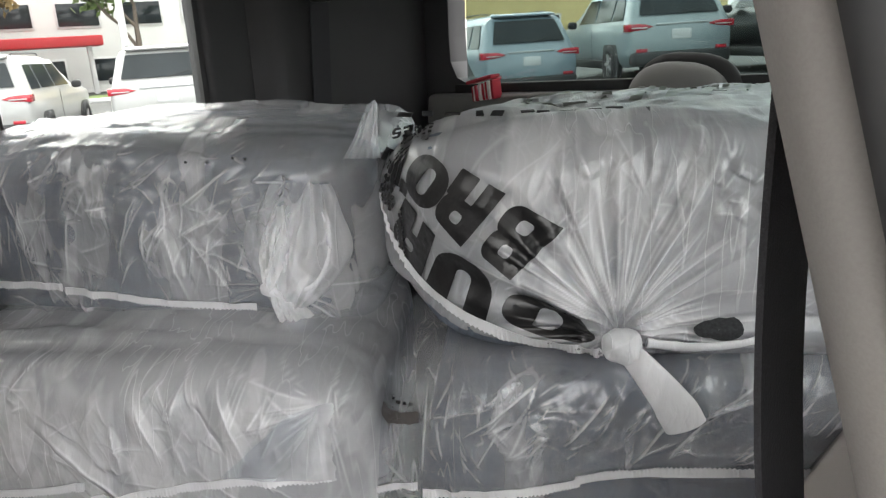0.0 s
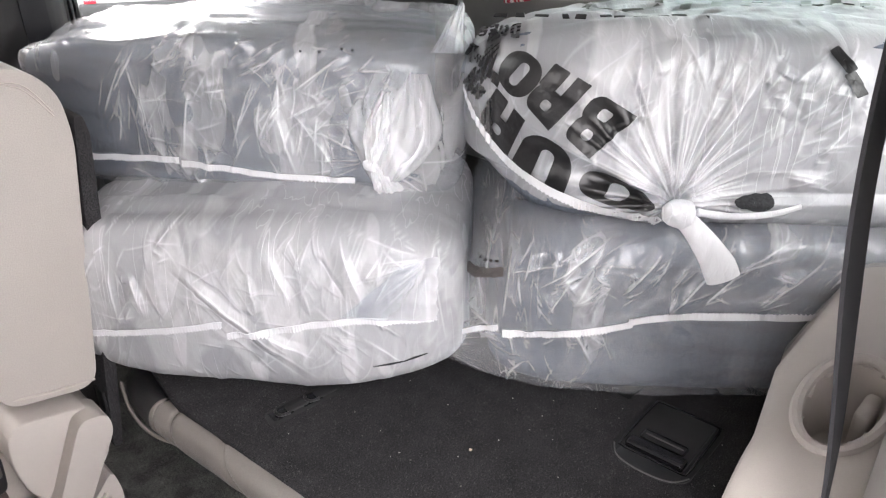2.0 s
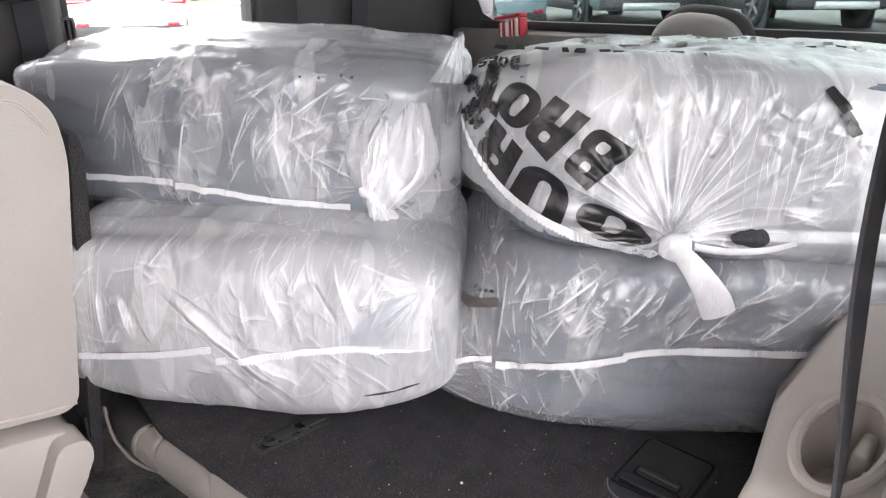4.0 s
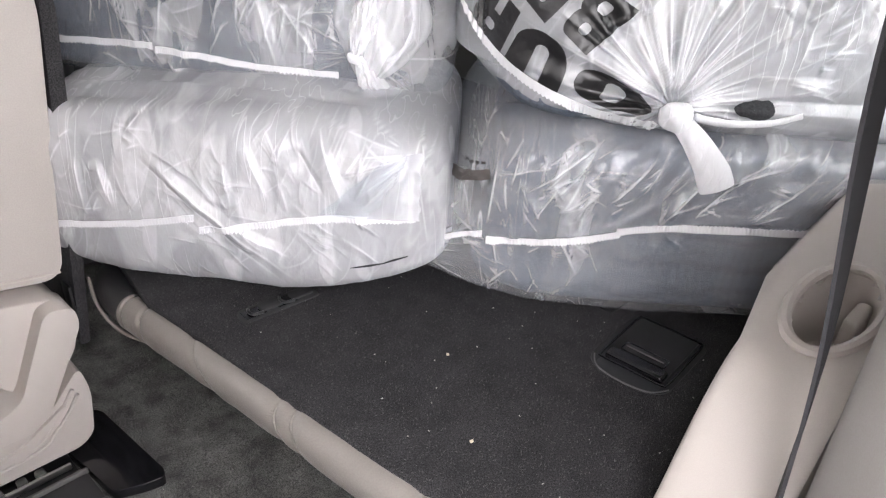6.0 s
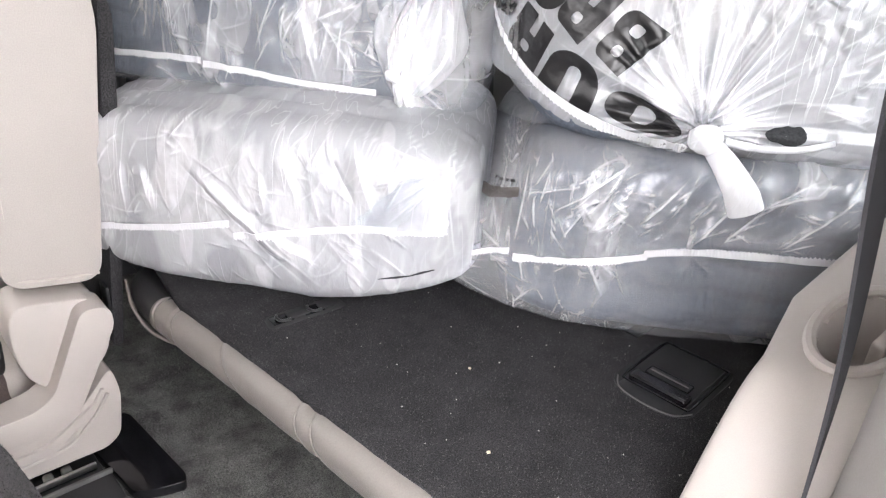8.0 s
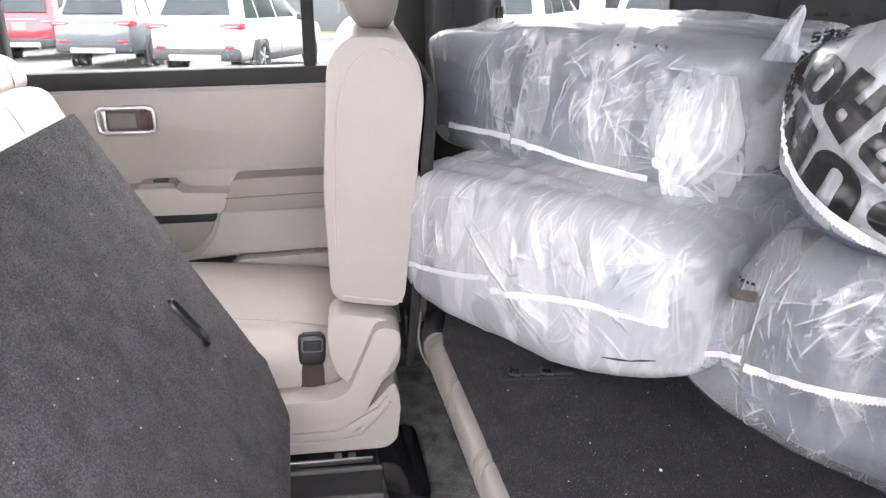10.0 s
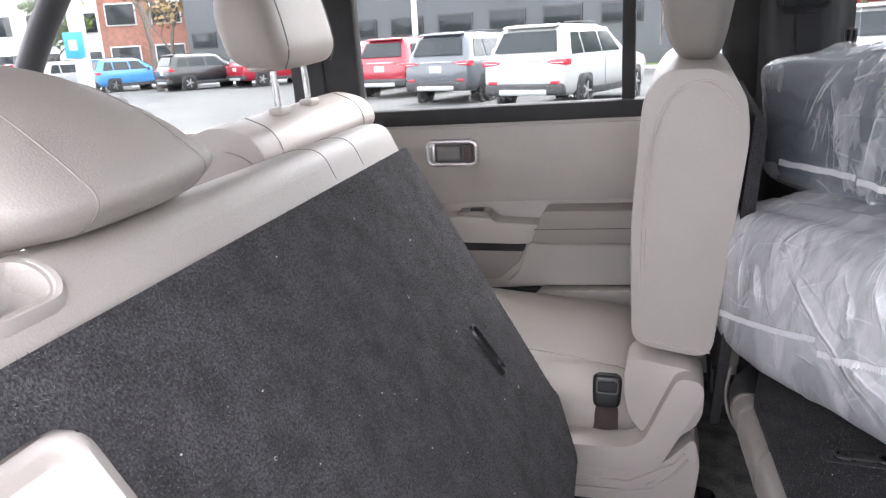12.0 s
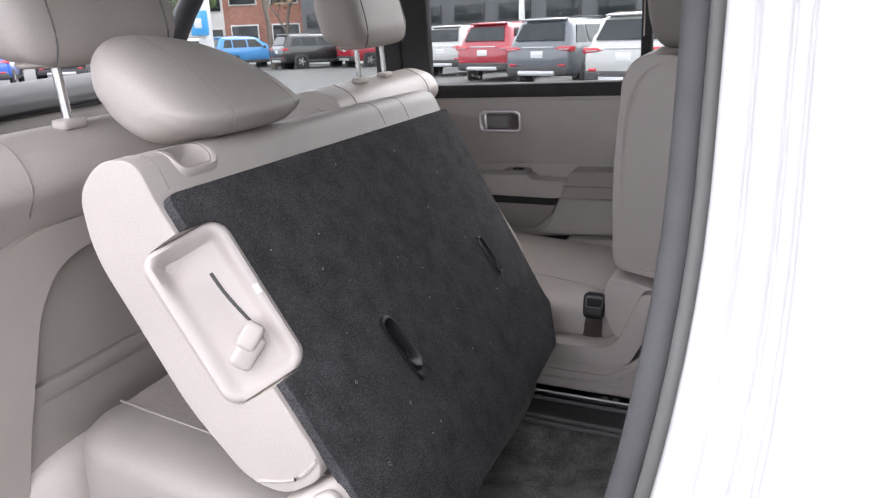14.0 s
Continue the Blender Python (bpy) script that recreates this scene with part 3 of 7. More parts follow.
def rear_door():
    d = thing("rear_door", "taupe lined rear car door, closed, with a chrome handle", "car door", (-0.2, 1.76, FLOOR))
    y = 1.752
    part("lining", prism(smooth_poly([(-0.70, -0.17), (0.33, -0.17), (0.33, 0.558), (-0.70, 0.552)], 0.02), y, y + 0.05, "y", 0.008), DOOR_TRIM, d)
    part("belt_moulding", prism([(-0.70, 0.543), (0.33, 0.549), (0.33, 0.590), (-0.70, 0.584)], y - 0.012, y + 0.03, "y", 0.006), BLACK_MATT, d, "black window seal")
    part("upper_panel", prism(smooth_poly([(-0.69, 0.335), (0.32, 0.355), (0.32, 0.540), (-0.69, 0.534)], 0.02), y - 0.004, y + 0.01, "y", 0.004, 2), DOOR_TRIM, d)
    part("armrest", prism(smooth_poly([(-0.70, 0.255), (-0.20, 0.250), (-0.16, 0.252), (-0.135, 0.300), (-0.25, 0.306), (-0.262, 0.318), (-0.35, 0.318), (-0.70, 0.312)], 0.012), y - 0.060, y, "y", 0.012, 3), DOOR_TRIM, d)
    part("armrest_pad", prism(smooth_poly([(-0.158, 0.256), (0.33, 0.262), (0.33, 0.346), (-0.128, 0.338)], 0.014), y - 0.074, y - 0.002, "y", 0.016, 4), LEATHER_DARK, d, "padded taupe armrest")
    seam([(-0.150, y - 0.0745, 0.292), (0.1, y - 0.0745, 0.298), (0.32, y - 0.0745, 0.300)], d, 0.0012, mat=TRIM_GREY)
    part("switch_plate", prism(smooth_poly([(-0.352, 0.312), (-0.262, 0.312), (-0.270, 0.330), (-0.352, 0.328)], 0.006), y - 0.050, y - 0.004, "y", 0.003), LEATHER_DARK, d)
    part("switch", rbox((0.034, 0.016, 0.006), (-0.300, y - 0.036, 0.333), 0.002), BLACK, d, "small black window switch")
    part("middle_panel", prism(smooth_poly([(-0.172, 0.247), (0.33, 0.252), (0.33, 0.146), (-0.245, 0.126), (-0.205, 0.160), (-0.185, 0.205)], 0.016), y - 0.030, y, "y", 0.010, 3), DOOR_TRIM, d)
    # flat pocket and bin: darker leather and black plates paint their inner shade
    p = part("pocket", prism(smooth_poly([(-0.62, 0.130), (-0.262, 0.134), (-0.205, 0.185), (-0.180, 0.246), (-0.62, 0.246)], 0.012), y - 0.010, y + 0.005, "y", 0.003), LEATHER_DARK, d, "taupe door pocket")
    part("pocket_shade", prism(smooth_poly([(-0.62, 0.214), (-0.192, 0.214), (-0.180, 0.246), (-0.62, 0.246)], 0.006), y - 0.013, y - 0.006, "y", 0.002), BLACK_MATT, p, "black plate painting the shade in the pocket's mouth")
    part("lower_bin", prism(smooth_poly([(-0.142, 0.122), (0.33, 0.142), (0.33, -0.06), (-0.30, -0.06), (-0.215, 0.045)], 0.016), y - 0.052, y, "y", 0.014, 4), DOOR_TRIM, d)
    part("bin_shade", prism(smooth_poly([(-0.40, 0.098), (-0.150, 0.116), (-0.205, 0.060), (-0.40, 0.05)], 0.006), y - 0.012, y + 0.004, "y", 0.002), BLACK_MATT, d, "black plate painting the shade in the bin's mouth")
    ring = [(x, y - 0.006, z) for x, z in rounded(-0.430, 0.443, -0.301, 0.501, 0.014, 10)]
    h = part("handle_frame", tube(ring + ring[:1], 0.0075, 10, 1.0, None, (0, 1, 0), False), CHROME, d, "chrome handle surround")
    part("handle_cup", rbox((0.120, 0.006, 0.050), (-0.365, y - 0.004, 0.472), 0.002), TRIM_GREY, h, "grey handle cup")
    part("handle_lever", rbox((0.066, 0.012, 0.036), (-0.372, y - 0.010, 0.472), 0.006, 3), WIPER_GREY, h, "grey lever")
    part("lever_end", rbox((0.016, 0.014, 0.048), (-0.414, y - 0.009, 0.472), 0.005, 3), CHROME, h, "chrome end of the lever")
    part("lock_tab", rbox((0.022, 0.012, 0.040), (-0.322, y - 0.010, 0.472), 0.004), WEBBING_BROWN, h, "brown lock tab")
    part("window_frame_front", prism([(-0.70, 0.58), (-0.60, 0.58), (-0.585, 1.12), (-0.72, 1.12)], y - 0.01, y + 0.03, "y", 0.006), BLACK_MATT, d)
    part("window_divider", prism([(0.055, 0.58), (0.085, 0.58), (0.092, 1.12), (0.064, 1.12)], y, y + 0.03, "y", 0.004), BLACK_MATT, d)
    part("window_frame_rear", prism([(0.27, 0.58), (0.35, 0.58), (0.35, 1.12), (0.27, 1.12)], y - 0.01, y + 0.03, "y", 0.006), BLACK_MATT, d)
    return d


rear_door()


# ---- seats ----
def far_seat():
    s = thing("rear_seat", "upright greige leather rear seat with a black carpeted back", "car seat", (0.1, 1.45, FLOOR), "rear seats")
    poly = smooth_poly([(0.112, 0.235), (0.245, 0.212), (0.292, 0.60), (0.284, 0.665), (0.245, 0.703), (0.165, 0.705), (0.132, 0.665), (0.112, 0.45)], 0.035, 6)
    back = part("backrest", prism(poly, 1.2, 1.68, "y", 0.026, 5), LEATHER, s)
    for dx in (0.0, 0.006):
        seam([(0.124 + dx, 1.203, 0.25), (0.130 + dx, 1.1985, 0.45), (0.140 + dx, 1.1985, 0.58), (0.160 + dx, 1.1985, 0.645), (0.195 + dx, 1.1985, 0.680), (0.240, 1.1985, 0.682 - dx), (0.272, 1.1985, 0.640 - dx)], back, 0.0009)
    seam([(0.120, 1.203, 0.246), (0.180, 1.1975, 0.236), (0.243, 1.203, 0.224)], back, 0.002)
    part("back_panel", prism(smooth_poly([(0.246, 0.085), (0.262, 0.085), (0.302, 0.45), (0.314, 0.600), (0.309, 0.628), (0.297, 0.628)], 0.008), 1.203, 1.68, "y", 0.004), CARPET, s, "black carpeted seat back")

    def rest(v):
        return Vector((v.x * (1.0 + 0.25 * v.z / 0.11) + 0.01 * (v.z / 0.11) ** 2, v.y * (1.0 + 0.06 * v.z / 0.11), v.z))

    h = part("headrest", cushion(0.125, 0.27, 0.23, 3.6, 36, 20, rest, pose(0.212, 1.42, 0.815, 0, 4, 0)), LEATHER_DARK, s)
    seam([(0.155, 1.30, 0.735), (0.158, 1.288, 0.80), (0.155, 1.30, 0.88)], h)
    for dy in (-0.06, 0.06):
        part("post", tube([(0.215, 1.42 + dy, 0.66), (0.213, 1.42 + dy, 0.74)], 0.006, 10), CHROME, s, "chrome post")

    def pad(v):
        return Vector((v.x, v.y, v.z + 0.018 * math.cos(min(1, abs(v.y) / 0.24) * math.pi) * (1 if v.z > 0 else 0)))

    c = part("seat_cushion", cushion(0.62, 0.50, 0.20, 5, 40, 18, pad, pose(-0.15, 1.45, 0.06, 0, 5, 0)), LEATHER, s)
    seam([(-0.40, 1.30, 0.176), (-0.1, 1.305, 0.160), (0.10, 1.31, 0.128)], c)
    part("side_cover", prism(smooth_poly([(0.105, 0.225), (0.235, 0.20), (0.235, 0.10), (0.17, 0.05), (0.115, 0.085), (0.10, 0.15)], 0.04, 5), 1.172, 1.25, "y", 0.014, 3), PLASTIC, s)
    part("recliner_arm", prism(smooth_poly([(0.192, 0.205), (0.232, 0.198), (0.236, 0.165), (0.165, 0.028), (0.14, 0.012), (-0.03, 0.012), (-0.03, 0.055), (0.105, 0.058), (0.135, 0.075)], 0.022, 5), 1.142, 1.20, "y", 0.012, 4), PLASTIC, s)
    part("base_cover", prism(smooth_poly([(-0.28, -0.068), (0.20, -0.068), (0.222, -0.05), (0.232, 0.03), (0.222, 0.085), (0.175, 0.03), (0.14, 0.006), (-0.28, 0.006)], 0.02, 5), 1.156, 1.23, "y", 0.014, 4), PLASTIC, s)
    part("base_step", prism(smooth_poly([(-0.28, -0.035), (0.12, -0.035), (0.19, 0.02), (0.19, 0.03), (0.11, -0.018), (-0.28, -0.018)], 0.01), 1.150, 1.17, "y", 0.004), PLASTIC, s)
    part("tether_slot", rbox((0.004, 0.03, 0.05), (0.249, 1.215, 0.17), 0.001), BLACK, s)
    for x, dz in ((0.0, 0.0), (0.006, -0.012)):
        seam([(-0.27, 1.1535, -0.030 + dz), (0.10, 1.1535, -0.028 + dz), (0.165 + x, 1.1535, 0.0 + dz), (0.205 + x, 1.1535, 0.050 + dz)], s, 0.003, "ridge", PLASTIC)
    return s


far_seat()


def seat_buckle():
    """The buckle stands up out of the cushion on its strap."""
    s = thing("seat_buckle", "black seat-belt buckle on a brown webbing strap", "seat belt", (0.066, 1.19, 0.04))
    m = pose(0.068, 1.212, 0.131, -12, 4, 6)
    web = bmesh.new()
    rows = []
    for i in range(13):
        t = i / 12
        w = 0.027 - 0.011 * t ** 2 + 0.002 * math.sin(t * 9)
        c = Vector((0.064 + 0.004 * t, 1.186 + 0.024 * t, 0.018 + 0.088 * t))
        rows.append([web.verts.new(c + Vector((w * (k / 3 - 1), 0.004 * math.cos(k * 1.05) * (1 - t), 0))) for k in range(7)])
    for r, q in zip(rows, rows[1:]):
        for k in range(6):
            web.faces.new((r[k], r[k + 1], q[k + 1], q[k]))
    bmesh.ops.solidify(web, geom=web.faces[:], thickness=0.003)
    strap = part("strap", web, WEBBING_BROWN, s, "brown webbing strap")
    for k in range(5):
        part("stitch_row", rbox((0.040, 0.0015, 0.0016), (0.065, 1.1865 - 0.0035 + 0.0009 * k, 0.030 + 0.0055 * k), 0.0005, 1), TRIM_GREY, strap, "zigzag stitching")
    body = cushion(0.052, 0.026, 0.062, 5, 28, 14, lambda v: Vector((v.x * (1.0 + 1.6 * v.z), v.y, v.z)))
    b = part("buckle", body, BLACK, s, m=m)
    part("button", rbox((0.034, 0.006, 0.020), (0, -0.012, 0.010), 0.003, 3), BLACK_MATT, b, m=m)
    part("button_rim", sheet_with_hole(rounded(-0.020, -0.003, 0.020, 0.023, 0.004), rounded(-0.0175, -0.0005, 0.0175, 0.0205, 0.003), -0.0145, -0.010, "y"), TRIM_GREY, b, m=m)
    part("slot", rbox((0.034, 0.012, 0.004), (0, -0.002, 0.0305), 0.001), TRIM_DARK, b, m=m)
    return s


seat_buckle()


def slide_track():
    s = thing("slide_track", "black plastic seat track cover and steel rail, dusty", "seat rail", (0.1, 1.15, FLOOR))
    part("cover_plate", prism(smooth_poly([(0.17, 1.26), (0.247, 1.252), (0.262, 1.238), (0.277, 1.042), (0.270, 1.026), (0.238, 1.034), (0.198, 1.052), (0.190, 1.127), (0.180, 1.19)], 0.010), FLOOR + 0.001, FLOOR + 0.020, "z", 0.005, 3), BLACK_GLOSS, s, "glossy black cover plate")
    part("side_plate", rbox((0.44, 0.070, 0.012), (-0.032, 1.087, FLOOR + 0.010), 0.004, 2), TRIM_DARK, s, "dark track panel")
    for y, z in ((1.049, 0.014), (1.036, 0.008), (1.122, 0.018)):
        part("ridge", rbox((0.44, 0.007, 0.012), (-0.030, y, FLOOR + z), 0.003), TRIM_GREY, s, "worn grey ridge")
    part("rail_bed", rbox((0.44, 0.075, 0.012), (-0.040, 1.163, FLOOR + 0.010), 0.002), BLACK, s)
    for y, z in ((1.142, 0.024), (1.176, 0.030), (1.192, 0.036)):
        part("rail", rbox((0.43, 0.006, 0.012), (-0.042, y, FLOOR + z), 0.002), STEEL, s, "steel slide rail")
    for x in (0.105, 0.132):
        part("stop", rbox((0.015, 0.016, 0.012), (x, 1.159, FLOOR + 0.020), 0.003), WIPER_GREY, s, "grey rail stop")
    return s


slide_track()

NEAR_N = Vector((0.856, 0.092, 0.509)).normalized()
NEAR_U = Vector((-0.071, 0.874, -0.039))
NEAR_U = (NEAR_U - NEAR_N * NEAR_U.dot(NEAR_N)).normalized()
NEAR = frame_xyz((-0.183, 0.246, 0.645), NEAR_U, NEAR_N.cross(NEAR_U), NEAR_N)


TRAY = frame_xyz((0.012, -0.151, -0.030), Vector((0.685, 0.0, 0.728)).normalized(), Vector((0, 1, 0)), Vector((-0.728, 0.0, 0.685)).normalized())


def cut(ob, bm):
    """Takes the solid bm, in world metres, out of a part."""
    me = bpy.data.meshes.new("cutter")
    bmesh.ops.recalc_face_normals(bm, faces=bm.faces)
    bm.to_mesh(me)
    bm.free()
    tool = new("cutter", me)
    mod = ob.modifiers.new("cut", "BOOLEAN")
    mod.operation, mod.object, mod.solver = "DIFFERENCE", tool, "EXACT"
    done = bpy.data.meshes.new_from_object(ob.evaluated_get(bpy.context.evaluated_depsgraph_get()))
    ob.modifiers.clear()
    ob.data = done
    done.set_sharp_from_angle(angle=radians(42))
    bpy.data.objects.remove(tool)
    bpy.data.meshes.remove(me)


def lever_tray():
    """A dished tray over the seat back's edge: a grid over its face, its floor sunk below the rim."""
    face = TRAY
    b = bmesh.new()
    nx, ny, w, h = 30, 46, 0.112, 0.218
    rows = []
    for j in range(ny + 1):
        row = []
        for i in range(nx + 1):
            x, y = (i / nx - 0.5) * w, (j / ny - 0.5) * h
            hw, hh, r = w / 2, h / 2, 0.028
            ex, ey = max(0, abs(x) - (hw - r)), max(0, abs(y) - (hh - r))
            d = math.hypot(ex, ey)
            if d > r:
                x, y = math.copysign(hw - r + ex * r / d, x), math.copysign(hh - r + ey * r / d, y)
            edge = min(hw - abs(x), hh - abs(y))
            if abs(x) > hw - r and abs(y) > hh - r:
                edge = min(edge, r - math.hypot(abs(x) - hw + r, abs(y) - hh + r))
            k = min(1, max(0, (edge - 0.010) / 0.016))
            k = k * k * (3 - 2 * k)
            rim = -0.010 * max(0, 1 - edge / 0.006) ** 2
            corner = min(1, max(0, (y / hh - 0.2) / 0.5)) * min(1, max(0, (0.35 - x / hw) / 0.8))
            # the floor runs out level towards the seat's side
            head = min(1, max(0, (y / hh - 0.35) / 0.4))
            k *= head + (1 - head) * min(1, max(0, (x / hw + 0.95) / 1.1))
            row.append(b.verts.new((x, y, rim - k * (0.015 + 0.005 * y / hh + 0.014 * corner))))
        rows.append(row)
    for a, c in zip(rows, rows[1:]):
        for i in range(nx):
            b.faces.new((a[i], a[i + 1], c[i + 1], c[i]))
    border = [e for e in b.edges if e.is_boundary]
    out = bmesh.ops.extrude_edge_only(b, edges=border)
    bmesh.ops.translate(b, vec=(0, 0, -0.05), verts=[v for v in out["geom"] if isinstance(v, bmesh.types.BMVert)])
    return b, NEAR @ face


def near_seat():
    """Built flat: x along the seat back's top edge, y up the back, z out of its carpeted side."""
    s = thing("rear_seat", "wide greige leather rear seat tipped forward, black carpeted back", "car seat", (-0.2, 0.7, FLOOR), "rear seats")
    poly = smooth_poly([(-0.012, 0.0), (-0.004, 0.052), (-0.052, 0.080), (-0.110, 0.066), (-0.144, -0.005), (-0.150, -0.23), (-0.130, -0.345), (-0.09, -0.385), (-0.012, -0.385)], 0.035, 6)
    core = prism([(p[1], p[0]) for p in poly], -0.008, 0.905, "x", 0.026, 5)
    back = part("backrest", moved(core, NEAR), LEATHER, s)
    panel = smooth_poly([(0.0, 0.0), (0.905, 0.0), (0.835, -0.470), (0.842, -0.490), (0.748, -0.560), (0.0, -0.570)], 0.015)
    p = part("back_panel", moved(prism(panel, -0.014, 0.002, "z", 0.006, 3), NEAR), CARPET_LIT, s, "black carpeted seat back")
    pile(panel, 0.002, 80000, (0.0016, 0.0032), 43, PILE_LIT, p, NEAR, ((0.228, -0.398, 0.274, -0.266), (0.672, -0.372, 0.704, -0.264)), (TRAY, 0.118, 0.224))
    for (x, y), turn, size in (((0.251, -0.332), 9, (0.036, 0.118)), ((0.688, -0.318), 6, (0.018, 0.092))):
        m = NEAR @ pose(x, y, 0.0035, 0, 0, turn)
        w, h = size[0] / 2, size[1] / 2
        for ob in (p, back):
            cut(ob, moved(rbox((size[0] - 0.004, size[1] - 0.004, 0.05), (0, 0, -0.006), w * 0.5, 3), m))
        dish = bmesh.new()
        rows = [[dish.verts.new((u * k, v * k + (0.004 if k < 0.9 else 0), z)) for u, v in rounded(-w, -h, w, h, w * 0.95)] for k, z in ((1.0, -0.004), (0.98, 0.003), (0.90, 0.004), (0.80, 0.0), (0.72, -0.016), (0.55, -0.019), (0.02, -0.019))]
        for r, q in zip(rows, rows[1:]):
            for k in range(len(r)):
                dish.faces.new((r[k], r[(k + 1) % len(r)], q[(k + 1) % len(r)], q[k]))
        g = part("strap_recess", dish, BLACK, p, "black plastic recess", m=m)
        if w > 0.01:
            part("loop", rbox((0.020, 0.016, 0.010), (0, -0.010, -0.012), 0.003, 2), BLACK, g, m=m)

    rest = smooth_poly([(-0.098, 0.092), (-0.134, 0.155), (-0.140, 0.225), (-0.112, 0.262), (-0.080, 0.266), (-0.036, 0.232), (0.002, 0.165), (0.022, 0.105), (0.032, 0.066), (0.0, 0.056)], 0.03, 6)

    def section(u, grow=1.0):
        """The headrest's outline at u: it falls away towards its far end."""
        t = (u - 0.232) / 0.146
        k = max(0.01, 1 - abs(t) ** 3.4) ** 0.38 * grow
        s = min(1, max(0, (u - 0.18) / 0.20))
        drop = 1 - 0.30 * s * s
        return [(0.070 + (0.125 + (q[1] - 0.125) * k - 0.070) * drop, -0.03 + (q[0] + 0.03) * k) for q in rest]

    b = bmesh.new()
    rows = []
    for i in range(27):
        u = 0.232 - 0.146 * math.cos(math.pi * i / 26)
        rows.append([b.verts.new((u, y, z)) for y, z in section(u)])
    for r, q in zip(rows, rows[1:]):
        for k in range(len(r)):
            b.faces.new((r[k], r[(k + 1) % len(r)], q[(k + 1) % len(r)], q[k]))
    b.faces.new(rows[0][::-1])
    b.faces.new(rows[-1])
    h = part("headrest", moved(b, NEAR), LEATHER, s)
    for u in (0.166, 0.318):
        ring = [Vector((u, y, z)) for y, z in section(u, 1.003)]
        part("seam", tube(ring + ring[:1], 0.0009, 6), LEATHER_DARK, h, m=NEAR)
    for x in (0.18, 0.30):
        part("post", tube([(x, 0.02, -0.068), (x, 0.10, -0.068)], 0.006, 10), CHROME, s, "chrome post", m=NEAR)
    # seams over the top of the back
    over = [(v, n) for n, v in poly if v > 0.004 and n > -0.13]
    for x in (0.022, 0.62, 0.73):
        part("seam", tube([(x, v, n) for v, n in over], 0.0008, 6), LEATHER_DARK, back, m=NEAR)
    seam([(-0.0085, -0.36, -0.014), (-0.0085, -0.37, -0.06), (-0.0085, -0.352, -0.115)], back, 0.003, m=NEAR, mat=LEATHER)
    # grip let into the top edge
    lm = NEAR @ pose(0.088, 0.044, -0.024, -40, 0, 0)
    cut(back, moved(rbox((0.058, 0.044, 0.070), (0, 0, 0.006), 0.008, 3), lm))
    grip = bmesh.new()
    rows = [[grip.verts.new((u * k, v * k, z - 0.013 - 0.010 * (v / 0.028) ** 2)) for u, v in rounded(-0.040, -0.031, 0.040, 0.031, 0.017, 8)] for k, z in ((1.0, 0.018), (0.99, 0.0255), (0.94, 0.029), (0.84, 0.0285), (0.78, 0.024), (0.72, 0.004), (0.66, -0.004), (0.02, -0.006))]
    for r, q in zip(rows, rows[1:]):
        for k in range(len(r)):
            grip.faces.new((r[k], r[(k + 1) % len(r)], q[(k + 1) % len(r)], q[k]))
    g = part("grip", moved(grip, lm), PLASTIC, s, "pale plastic grip let into the seat")
    # a dark plate paints the shade deep in the hollow
    part("grip_shade", moved(rbox((0.030, 0.034, 0.006), (-0.011, 0.003, -0.0155), 0.002), lm), TRIM_DARK, g, "dark plate painting the shade in the grip")
    # release lever in its tray
    b, m = lever_tray()
    for ob in (back, p):
        cut(ob, moved(rbox((0.108, 0.214, 0.20), (0, 0, 0.072), 0.02, 3), NEAR @ TRAY))
    t = part("lever_tray", b, PLASTIC, s, "pale plastic lever tray", m=m)
    part("slot", tube(spline([(0.010, 0.050, -0.0172), (0.011, 0.028, -0.0160), (0.014, 0.004, -0.0150), (0.020, -0.028, -0.0140)], 8), 0.0021, 6), BLACK, t, "curved black slot", m=m)
    part("lever", rbox((0.046, 0.030, 0.024), (0, 0, 0), 0.007, 3, pose(-0.002, -0.054, -0.007, 12, -10, 28)), PLASTIC, t, m=m)
    part("lever_tip", cushion(0.036, 0.026, 0.024, 4, m=pose(0.010, -0.041, 0.001, 0, 0, 30)), PLASTIC, t, m=m)
    part("catch", rbox((0.008, 0.014, 0.004), (0.047, 0.004, 0.0), 0.0015), WHITE_PAINT, t, "white catch", m=m)
    # hinge under the back
    part("hinge_cover", moved(rbox((0.05, 0.12, 0.11), (0.012, -0.45, -0.062), 0.02, 3), NEAR), PLASTIC, s)
    part("hinge_cap", moved(cushion(0.02, 0.045, 0.045, 3, m=pose(-0.016, -0.418, -0.03)), NEAR), PLASTIC, s)

    def pad(v):
        k = abs(v.y) / 0.46
        return Vector((v.x, v.y, v.z + (0.03 * max(0, (k - 0.62) / 0.38) ** 0.7 if v.z > 0 else 0)))

    c = part("seat_cushion", cushion(0.56, 0.85, 0.24, 6, 56, 18, pad, pose(-0.262, 0.655, 0.112, 0, 6, 0)), LEATHER_DARK, s)
    part("ribbed_insert", rib_sheet(-0.475, -0.06, 0.345, 0.98, lambda x: 0.2345 - 0.105 * (x + 0.262)), LEATHER_RIB, c, "ribbed leather insert")
    seam([(-0.48, 0.340, 0.261), (-0.38, 0.340, 0.250), (-0.2, 0.340, 0.232), (-0.08, 0.340, 0.218)], c, 0.002, mat=LEATHER_DARK)
    return s


